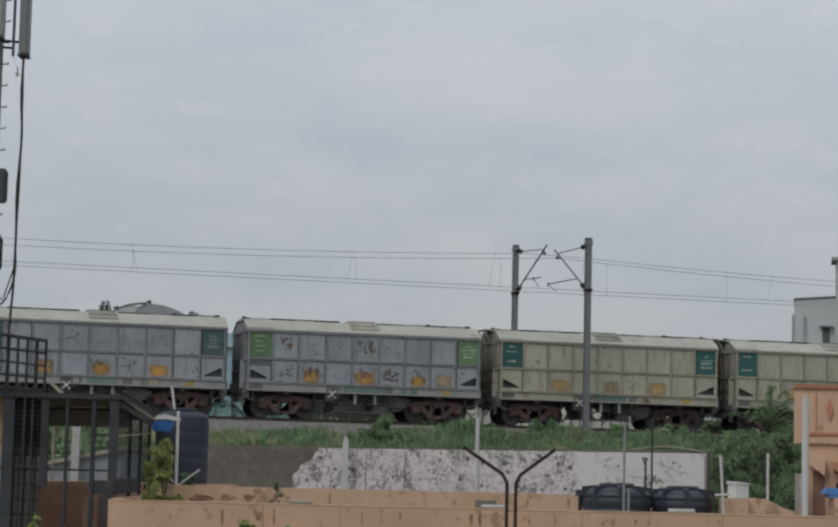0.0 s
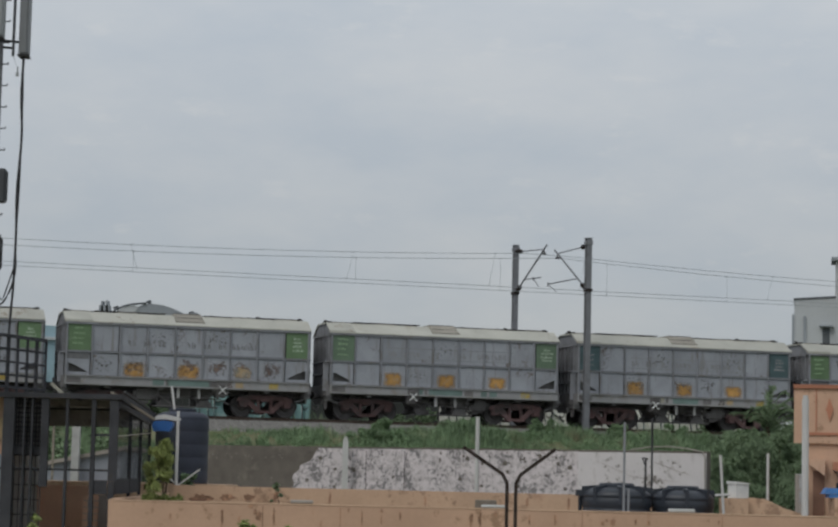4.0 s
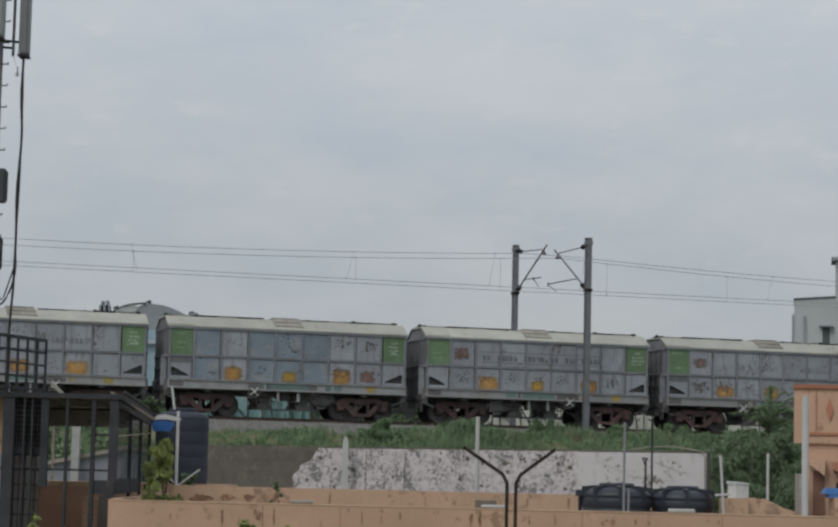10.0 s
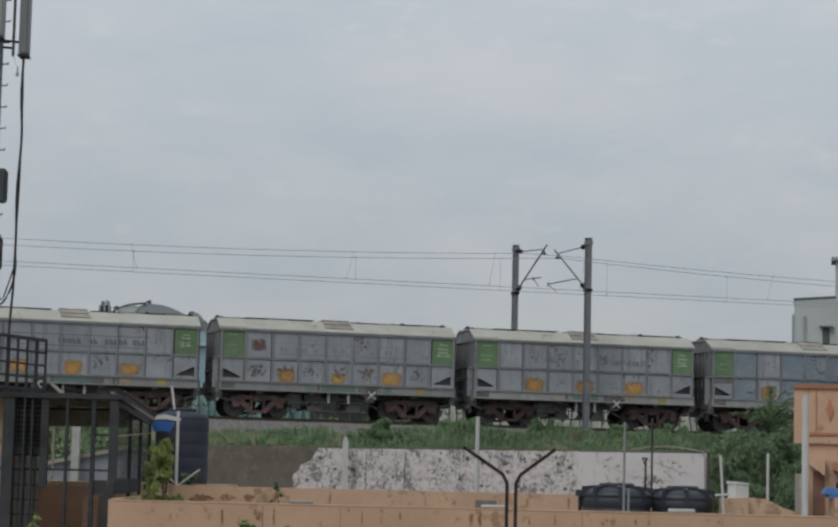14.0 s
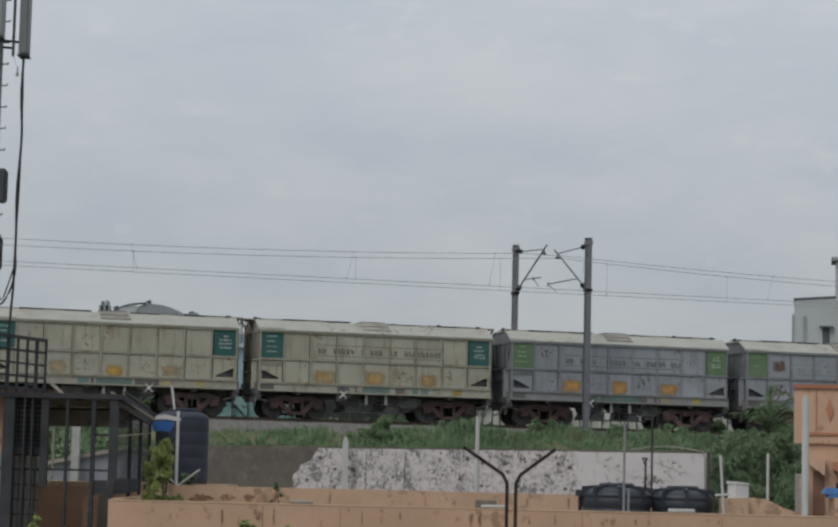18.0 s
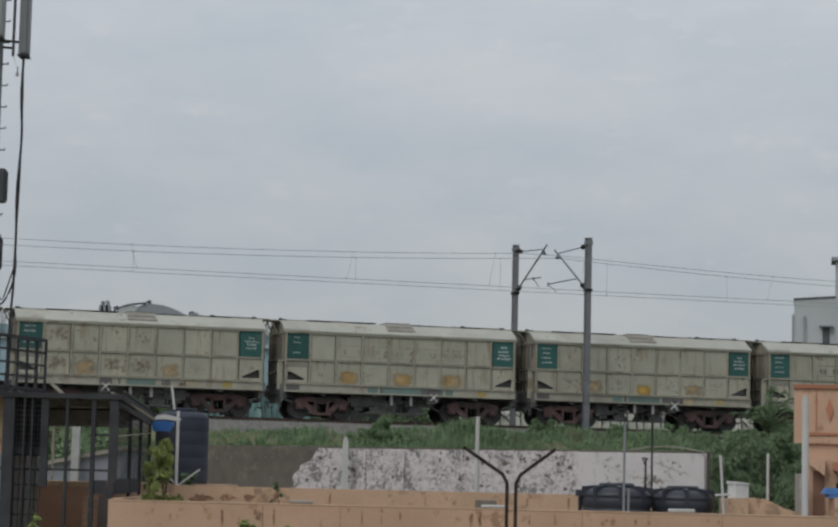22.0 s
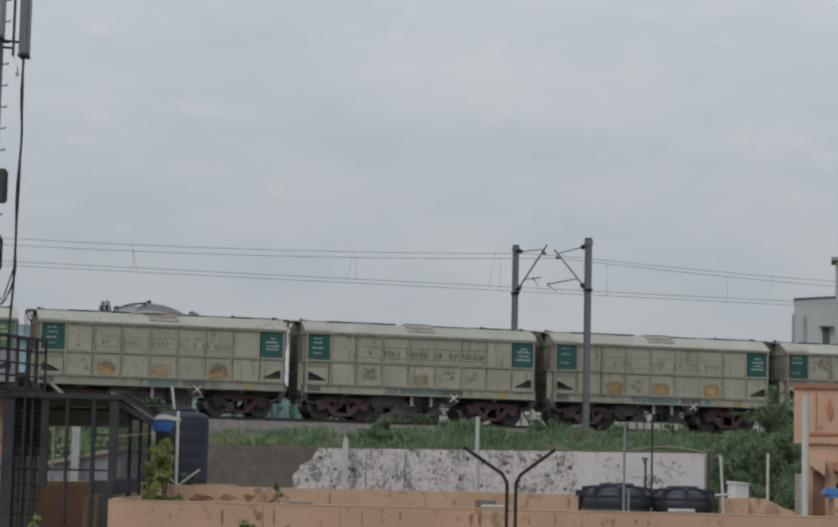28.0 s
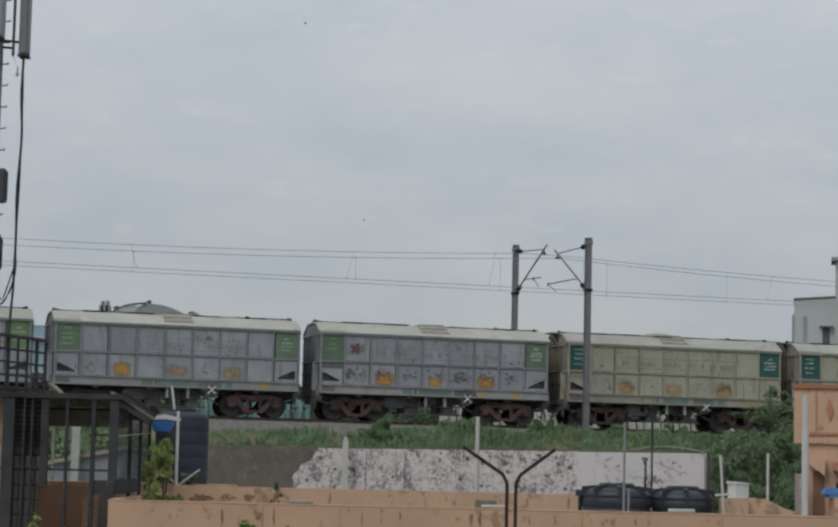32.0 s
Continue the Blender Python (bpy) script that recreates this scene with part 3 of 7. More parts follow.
def wagon_meshes(paint):
    """The meshes that the wagons of one colour share."""
    d = {}
    w = BAY - 0.09
    bm = B()
    box(bm, (-w / 2, -0.012, 0), (w / 2, 0.03, Z_EAVE - Z_MID - 0.12))
    bevel(bm, 0.006)
    d["upper"] = mesh_of("side_panel", bm, paint)
    bm = B()
    box(bm, (-w / 2, -0.012, 0), (w / 2, 0.03, Z_MID - Z_SILL1 - 0.08))
    bevel(bm, 0.006)
    d["lower"] = mesh_of("side_panel", bm, paint)
    # lower corner panel with its three-cornered opening, tall towards the wagon's end (-x)
    bm = B()
    h = Z_MID - Z_SILL1 - 0.08
    x0, x1 = -w / 2, w / 2
    t0, t1, tb, tt = x0 + 0.12, x1 - 0.16, 0.12, 0.50
    prism(bm, [(x0, 0), (x1, 0), (x1, tb), (x0, tb)], 1, -0.012, 0.03)
    prism(bm, [(x0, tb), (t0, tb), (t0, tt), (x0, tt)], 1, -0.012, 0.03)
    prism(bm, [(x0, tt), (t0, tt), (t0 + 0.12, tt), (t1, tb + 0.06), (t1, tb), (x1, tb), (x1, h), (x0, h)], 1, -0.012, 0.03)
    d["corner"] = mesh_of("corner_panel", bm, paint)
    fr = "rail_cream" if paint == "cream" else "rail_grey"
    bm = B()
    box(bm, (-0.04, -0.065, Z_SILL1), (0.04, 0.02, Z_EAVE - 0.02))
    bevel(bm, 0.008)
    d["post"] = mesh_of("post", bm, fr)
    bm = B()
    box(bm, (LEFT, -0.06, Z_MID - 0.05), (RIGHT, 0.02, Z_MID + 0.03))
    d["mid"] = mesh_of("middle_rail", bm, fr)
    bm = B()
    box(bm, (LEFT - 0.03, -0.075, Z_EAVE - 0.07), (RIGHT + 0.03, 0.05, Z_EAVE + 0.02))
    d["top"] = mesh_of("top_rail", bm, fr)
    bm = B()
    box(bm, (LEFT, -0.10, Z_SILL0 + 0.04), (RIGHT, 0.04, Z_SILL1 - 0.03))
    box(bm, (LEFT, -0.15, Z_SILL1 - 0.05), (RIGHT, 0.04, Z_SILL1))
    box(bm, (LEFT, -0.15, Z_SILL0), (RIGHT, 0.04, Z_SILL0 + 0.05))
    d["sill"] = mesh_of("sole_bar", bm, "sill_cream" if paint == "cream" else "sill_grey")
    # far side, plain
    bm = B()
    box(bm, (LEFT, HALF - 0.05, Z_SILL1), (RIGHT, HALF, Z_EAVE))
    for i in range(10):
        x = POST_X(i)
        box(bm, (x - 0.05, HALF - 0.01, Z_SILL1), (x + 0.05, HALF + 0.06, Z_EAVE - 0.02))
    box(bm, (LEFT, HALF - 0.04, Z_SILL0), (RIGHT, HALF + 0.1, Z_SILL1 - 0.004))
    d["far"] = mesh_of("far_side", bm, paint)
    # end wall with ribs, its paint darkened for the shade between wagons
    bm = B()
    prism(bm, [(-HALF + 0.04, Z_SILL1), (HALF - 0.06, Z_SILL1), (HALF - 0.06, Z_EAVE), (CROWN - 0.08, Z_RIDGE - 0.04), (-CROWN + 0.08, Z_RIDGE - 0.04), (-HALF + 0.04, Z_EAVE)], 0, 0, 0.05)
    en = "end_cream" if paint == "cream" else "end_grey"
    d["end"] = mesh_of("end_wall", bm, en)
    bm = B()
    box(bm, (-0.09, -0.035, Z_SILL1), (-0.001, 0.035, Z_EAVE - 0.05))
    d["rib"] = mesh_of("rib", bm, en)
    # roof-walk landing that juts out over the end, with its slanting bracket and a hand rail
    bm = B()
    box(bm, (-0.42, -0.45, Z_RIDGE - 0.02), (0.25, 0.75, Z_RIDGE + 0.03))
    for y in (-0.35, 0.6):
        bar(bm, (-0.38, y, Z_RIDGE - 0.03), (-0.06, y, Z_EAVE - 0.12), 0.05, 0.06)
        rod(bm, (-0.40, y, Z_RIDGE), (-0.40, y, Z_EAVE - 0.55), 0.022, 6)
    rod(bm, (-0.40, -0.35, Z_EAVE - 0.5), (-0.05, -0.35, Z_EAVE - 0.5), 0.02, 6)
    d["landing"] = mesh_of("end_landing", bm, "end_cream")
    bm = B()
    box(bm, (-0.3, -HALF + 0.1, 1.28), (-0.05, -HALF + 0.18, Z_MID - 0.1))
    rod(bm, (-0.3, -HALF + 0.05, Z_MID - 0.06), (0.02, -HALF + 0.05, Z_MID - 0.06), 0.03, 6)
    d["end_step"] = mesh_of("end_step", bm, fr)
    bm = B()
    box(bm, (-0.10, -HALF + 0.06, -0.035), (-0.001, HALF - 0.08, 0.035))
    d["girt"] = mesh_of("girt", bm, en)
    return d


def common_meshes():
    d = {"wheelset": wheelset_mesh(), "frame": bogie_frame_mesh(), "springs": spring_nest_mesh()}
    bm = B()
    # roof: two slopes and a broad, nearly flat crown, with an overhanging eave
    prism(bm, [(-HALF - 0.09, Z_EAVE + 0.015), (-HALF - 0.09, Z_EAVE + 0.055), (-CROWN, Z_RIDGE - 0.02), (0, Z_RIDGE), (CROWN, Z_RIDGE - 0.02), (HALF + 0.09, Z_EAVE + 0.055), (HALF + 0.09, Z_EAVE + 0.015), (CROWN, Z_RIDGE - 0.08), (-CROWN, Z_RIDGE - 0.08)], 0, LEFT - 0.06, RIGHT + 0.06)
    d["roof"] = mesh_of("roof", bm, "roof_paint")
    bm = B()
    for x0, x1, up in ((-5.45, -4.2, 0.03), (-4.1, -0.9, 0.055), (0.85, 3.2, 0.035), (3.3, 5.45, 0.05)):
        box(bm, (x0, -0.3, Z_RIDGE + up), (x1, 0.3, Z_RIDGE + up + 0.035))
    for x in (-5.2, -4.0, -2.6, -1.1, 1.2, 2.9, 4.1, 5.3):
        box(bm, (x - 0.035, -0.34, Z_RIDGE - 0.05), (x + 0.035, 0.34, Z_RIDGE + 0.09))
    d["board"] = mesh_of("running_board", bm, "board")
    bm = B()
    sl = (Z_RIDGE - 0.02 - Z_EAVE - 0.055) / (HALF + 0.09 - CROWN)
    def roof_z(y):
        return Z_RIDGE - 0.02 - max(0.0, abs(y) - CROWN) * sl
    a, b = -1.42, -0.78
    v = [bm.verts.new(p) for p in ((-0.62, a, roof_z(a) + 0.01), (0.72, a, roof_z(a) + 0.01), (0.60, b, roof_z(b) + 0.09), (-0.62, b, roof_z(b) + 0.09))]
    u = [bm.verts.new((p.co.x, p.co.y, p.co.z - 0.12)) for p in v]
    bm.faces.new(v)
    bm.faces.new(u[::-1])
    for i in range(4):
        bm.faces.new((u[i], u[(i + 1) % 4], v[(i + 1) % 4], v[i]))
    box(bm, (-0.62, -0.78, Z_RIDGE - 0.03), (0.60, 0.6, Z_RIDGE + 0.065))
    d["hatch"] = mesh_of("roof_hatch", bm, "roof_dirty")
    bm = B()
    for q in (0.06, 0.5, 0.97):
        y = a + (b - a) * q
        bar(bm, (-0.62, y, roof_z(y) + 0.015 + 0.08 * q), (0.71 - 0.12 * q, y, roof_z(y) + 0.015 + 0.08 * q), 0.022, 0.014)
    d["hatch_bar"] = mesh_of("hatch_bars", bm, "board")
    bm = B()
    a, b = -HALF - 0.06, -1.0
    v = [bm.verts.new(p) for p in ((-0.6, a, roof_z(a) + 0.05), (0.62, a, roof_z(a) + 0.05), (0.55, b, roof_z(b) + 0.05), (-0.6, b, roof_z(b) + 0.05))]
    u = [bm.verts.new((p.co.x, p.co.y, p.co.z - 0.10)) for p in v]
    bm.faces.new(v)
    bm.faces.new(u[::-1])
    for i in range(4):
        bm.faces.new((u[i], u[(i + 1) % 4], v[(i + 1) % 4], v[i]))
    d["flap"] = mesh_of("roof_flap", bm, "roof_paint")
    bm = B()
    box(bm, (-0.45, -0.35, Z_RIDGE), (0.45, 0.35, Z_RIDGE + 0.05))
    bevel(bm, 0.015)
    d["lid"] = mesh_of("hatch_lid", bm, "roof_dirty")
    bm = B()
    rod(bm, (0, 0, Z_RIDGE), (0, 0, Z_RIDGE + 0.1), 0.07, 10)
    rod(bm, (0, 0, Z_RIDGE + 0.1), (0, 0, Z_RIDGE + 0.14), 0.1, 10)
    d["vent"] = mesh_of("vent_cap", bm, "board")
    # underframe: dark core, centre sill and cross bearers
    bm = B()
    box(bm, (LEFT + 0.06, -HALF + 0.25, Z_SILL1), (RIGHT - 0.06, HALF - 0.06, Z_EAVE - 0.1))
    box(bm, (LEFT - 0.1, -0.35, 0.95), (RIGHT + 0.1, 0.35, Z_SILL0 + 0.1))
    for x in (-5.5, -3.6, -1.2, 1.2, 3.6, 5.5):
        box(bm, (x - 0.12, -HALF + 0.03, Z_SILL0 - 0.12), (x + 0.12, HALF - 0.03, Z_SILL1 - 0.02))
    box(bm, (LEFT + 0.2, -HALF + 0.1, Z_SILL0 - 0.03), (RIGHT - 0.2, HALF - 0.1, Z_SILL0 + 0.08))
    d["underframe"] = mesh_of("underframe", bm, "hollow")
    # discharge chute: a tapering spout with a flared foot, its gate rods and hand lever
    bm = B()
    prism(bm, [(-0.42, Z_SILL0), (0.42, Z_SILL0), (0.20, 0.66), (-0.20, 0.66)], 1, -1.05, 1.05)
    prism(bm, [(-0.20, 0.66), (0.20, 0.66), (0.34, 0.46), (0.34, 0.40), (-0.34, 0.40), (-0.34, 0.46)], 1, -1.12, 1.12)
    rod(bm, (-0.62, -1.15, 0.74), (0.62, -1.15, 0.74), 0.03, 8)
    rod(bm, (0.30, -1.15, 0.5), (0.30, -1.15, Z_SILL0), 0.03, 8)
    rod(bm, (-0.34, -1.15, 0.46), (-0.52, -1.15, Z_SILL0), 0.025, 8)
    d["chute"] = mesh_of("discharge_chute", bm, "under")
    # the low gear between the spouts: cross shaft, links and a gate rack
    bm = B()
    rod(bm, (-1.5, -1.1, 0.36), (1.45, -1.1, 0.36), 0.035, 8)
    box(bm, (-0.28, -1.08, 0.78), (0.22, -0.5, Z_SILL0))
    bar(bm, (-1.45, -1.18, 0.98), (-0.62, -1.18, 0.44), 0.05, 0.05)
    bar(bm, (1.95, -1.18, 0.52), (1.05, -1.18, 0.98), 0.05, 0.05)
    for x in (-1.28, -0.16, 0.16, 1.30):
        rod(bm, (x, -1.12, 0.36), (x, -1.12, Z_SILL0), 0.022, 6)
    box(bm, (1.15, -1.2, 0.86), (1.55, -0.8, Z_SILL0))
    box(bm, (-1.62, -1.2, 0.80), (-1.28, -0.8, 1.12))
    d["discharge_gear"] = mesh_of("discharge_gear", bm, "under")
    bm = B()
    box(bm, (-0.055, -HALF - 0.02, 0.72), (0.055, -HALF + 0.05, Z_SILL0))
    d["strut"] = mesh_of("foot_strut", bm, "strut_pale")
    # hand wheel with painted cross spokes
    bm = B()
    for k in range(4):
        a = k * math.pi / 2 + 0.75
        bar(bm, (0, -HALF - 0.12, 0), (0.24 * math.cos(a), -HALF - 0.12, 0.24 * math.sin(a)), 0.11, 0.035)
    rod(bm, (0, -HALF - 0.15, 0), (0, -HALF - 0.09, 0), 0.06, 10)
    rod(bm, (0, -HALF - 0.14, 0), (0, -HALF + 0.5, 0), 0.03, 8)
    d["handwheel"] = mesh_of("hand_wheel", bm, "wheel_white")
    bm = B()
    rod(bm, (-0.62, 0, 1.1), (0.05, 0, 1.1), 0.09, 10)
    box(bm, (-0.66, -0.16, 0.94), (-0.40, 0.16, 1.28))
    bevel(bm, 0.02)
    d["coupler"] = mesh_of("coupler", bm, "under")
    bm = B()
    box(bm, (-0.10, -1.42, 0.88), (0.16, 1.42, 1.24))
    box(bm, (-0.16, -0.62, 0.70), (0.0, 0.62, 0.90))
    for y in (-1.2, 1.2):
        bar(bm, (-0.02, y, 0.9), (0.5, y, 0.72), 0.08, 0.08)
    d["headstock"] = mesh_of("headstock", bm, "hollow")
    bm = B()
    tube(bm, [(-0.05, -0.45, 1.0), (-0.16, -0.46, 0.74), (-0.26, -0.48, 0.50), (-0.38, -0.48, 0.44), (-0.48, -0.47, 0.56)], 0.035, 7)
    d["hose"] = mesh_of("brake_hose", bm, "under")
    bm = B()
    tube(bm, [(-0.08, -1.30, 1.2), (-0.08, -1.30, 0.50), (-0.08, -1.04, 0.48), (-0.08, -1.04, 1.2)], 0.024, 6)
    rod(bm, (-0.08, -1.30, 0.78), (-0.08, -1.04, 0.78), 0.02, 6)
    d["foot_step"] = mesh_of("foot_step", bm, "under")
    bm = B()
    for x in (-0.20, 0.20):
        rod(bm, (0, x, 1.2), (0, x, Z_EAVE + 0.1), 0.016, 6)
    for i in range(8):
        rod(bm, (0, -0.2, 1.4 + i * 0.32), (0, 0.2, 1.4 + i * 0.32), 0.012, 6)
    d["ladder"] = mesh_of("end_ladder", bm, "rail_grey")
    bm = B()
    rod(bm, (-0.55, 0, 0), (0.55, 0, 0), 0.17, 14)
    d["cylinder"] = mesh_of("air_reservoir", bm, "under")
    bm = B()
    for k in range(20):
        a, b = 2 * math.pi * k / 20, 2 * math.pi * (k + 1) / 20
        rod(bm, (0.25 * math.cos(a), -HALF - 0.12, 0.25 * math.sin(a)), (0.25 * math.cos(b), -HALF - 0.12, 0.25 * math.sin(b)), 0.018, 5)
    d["rim"] = mesh_of("wheel_rim", bm, "under")
    bm = B()
    box(bm, (-0.22, -HALF + 0.02, 0.80), (0.22, -HALF + 0.3, Z_SILL0 + 0.02))
    bevel(bm, 0.03)
    d["gearbox"] = mesh_of("gear_box", bm, "under")
    bm = B()
    box(bm, (-0.5, -1.2, 0.62), (0.35, -0.7, 1.12))
    rod(bm, (-0.62, -0.95, 0.88), (0.55, -0.95, 0.88), 0.2, 12)
    box(bm, (-0.3, -1.1, 0.45), (0.1, -0.6, 0.6))
    bevel(bm, 0.02)
    d["brakes"] = mesh_of("brake_cylinder", bm, "under")
    bm = B()
    rod(bm, (-1.5, -1.2, 0.92), (1.5, -1.2, 0.92), 0.022, 6)
    for x in (-1.2, -0.2, 0.9):
        rod(bm, (x, -1.2, 0.92), (x, -1.2, Z_SILL0), 0.018, 6)
    d["rigging"] = mesh_of("brake_rod", bm, "under")
    bm = B()
    box(bm, (-0.50, -0.72, 0.36), (0.50, 0.72, 0.92))
    for x in (-1.42, 1.42):
        box(bm, (x - 0.07, -0.95, 0.30), (x + 0.07, 0.95, 0.62))
    for y in (-0.6, 0.6):
        box(bm, (-1.42, y - 0.03, 0.66), (1.42, y + 0.03, 0.80))
    d["gear"] = mesh_of("brake_gear", bm, "hollow")
    bm = B()
    box(bm, (-0.16, -0.06, -0.03), (0.16, 0.0, 0.03))
    d["tag"] = mesh_of("axle_tag", bm, "mark_white")
    return d


def lettering(rng, height, words, worn):
    """A line of plain bars of letters' size, in groups of words' length; worn: the share that has flaked off."""
    bm = B()
    step, gap = 0.205, 0.30
    x = -(sum(words) * step + (len(words) - 1) * gap) / 2
    for count in words:
        for _ in range(count):
            if rng.random() > worn:
                w = rng.uniform(0.13, 0.165)
                low = rng.uniform(0, 0.12) if rng.random() < 2 * worn else 0
                box(bm, (x, -0.003, low), (x + 0.064, 0, height))
                box(bm, (x + w - 0.06, -0.003, 0), (x + w, 0, height * rng.uniform(0.6, 1.0)))
            x += step
        x += gap
    return bm


def panel_bars(rng, rows, low):
    """Centred rows of bars for the small writing on a sign panel; low: dense and mostly in its lower half."""
    bm = B()
    for r in range(rows):
        z = (0.72 if low else 0.84) - r * (0.165 if low else 0.225) + rng.uniform(-0.02, 0.02)
        half = rng.uniform(0.18, 0.31) * ((0.5 if r == 0 else 1.0) if low else 0.7)
        x = -half + rng.uniform(-0.05, 0.05) - (0 if low else 0.06)
        h = rng.uniform(0.08, 0.125) if low else rng.uniform(0.05, 0.09)
        if not low and rng.random() < 0.25:
            continue
        while x < half:
            w = rng.uniform(0.03, 0.09)
            drop = rng.uniform(0.0, 0.02)
            box(bm, (x, -0.003, z + drop), (min(x + w, 0.40), 0, z + drop + h * rng.uniform(0.6, 1.0)))
            x += w + rng.uniform(0.006, 0.045)
    return bm


def daub(rng, w, h, square=6.0, rough=0.2, bits=0):
    """An uneven flat daub: square makes its corners, rough its ragged edge, bits its loose flecks."""
    bm = B()

    def blob(cx, cz, w, h, square, rough, n):
        pts = []
        for i in range(n):
            a = 2 * math.pi * i / n
            q = (abs(math.cos(a) * 2 / w) ** square + abs(math.sin(a) * 2 / h) ** square) ** (1 / square)
            r = (1 / q) * rng.uniform(1 - rough, 1.04)
            pts.append((cx + r * math.cos(a), cz + r * math.sin(a)))
        prism(bm, pts, 1, -0.003, 0.0)
    if w:
        blob(0, 0, w, h, square, rough, 24)
    for _ in range(bits):
        s = rng.uniform(0.03, 0.10)
        blob(rng.uniform(-0.62, 0.62) * (w or 0.7), rng.uniform(-0.62, 0.62) * (h or 0.5), s * rng.uniform(0.7, 1.6), s, 2.0, 0.5, 7)
    return bm


# per wagon, in the order in which they pass: body paint, sign panels, strength of the lettering, hand wheel's end,
# dark plate under the first panel, marks on the seven upper and the seven lower bays
# (o orange daub, y small yellow, p pale, r rust, q square of rust, d dark scratches, s speckles, l loose light flakes)
TRAIN = [
    ("cream", "teal", 0, -1, 0, "- - - - - - -", "- o - p - o -"),
    ("cream", "teal", 0, -1, 0, "- - - - - - -", "- o - p s o -"),
    ("grey", "green", 1, -1, 1, "r - s r s - -", "d or s or dr yr p"),
    ("grey", "dusty_teal", 1, -1, 0, "- - s - - s -", "- od - od d o -"),
    ("grey", "dull_green", 1, -1, 0, "- - - s - - -", "- o s o - o -"),
    ("grey", "green", 2, 1, 1, "- - s - d - -", "d or - or r rp dr"),
    ("grey", "green", 2, -1, 1, "q - s s s - -", "rd or d o r o d"),
    ("grey", "green", 3, 1, 0, "q - - - - - -", "d od d yd d o d"),
    ("grey", "green", 0, -1, 1, "- s - s - d d", "- o s y - or q"),
    ("grey", "green", 2, 1, 0, "- s s s s - -", "- o s o s o -"),
    ("grey", "green", 1, 1, 0, "q - s - s - -", "dr or d yr r o d"),
    ("grey", "green", 3, -1, 1, "d - - - - - s", "- o s o d o -"),
    ("cream", "teal", 3, -1, 1, "- - - - - - -", "- o - o s o -"),
    ("cream", "teal", 0, 1, 0, "- - - - - - -", "s p s y s p s"),
    ("cream", "teal", 1, 1, 1, "- - - - - s -", "- o - o - o -"),
    ("cream", "teal", 0, -1, 1, "r - - s - - -", "r rp r rs p s -"),
    ("cream", "teal", 2, 1, 1, "- - - - s - -", "- o s o - o -"),
    ("cream", "teal", 3, 1, 1, "- - - - - - -", "- r - p d d -"),
    ("cream", "teal", 2, 1, 1, "- - - s - - -", "s or s p s or s"),
    ("grey", "dull_green", 1, 1, 1, "q - s - - - -", "r or d yd dr or d"),
    ("grey", "dull_green", 1, 1, 0, "- - - - s - -", "- o - p - p -"),
    ("grey", "green", 2, -1, 1, "- - s - - - -", "d o - o r o -"),
    ("grey", "green", 1, 1, 0, "r - - - s - -", "- o d o - y d"),
    ("grey", "green", 2, -1, 0, "- s - - - - -", "- o - or - o d"),
]
BLUE_BAYS = ((1, 3, 4, 5), (1, 3, 4, 5))    # repainted upper and lower bays of the ninth wagon
WAGONS, WHEELS = [], []


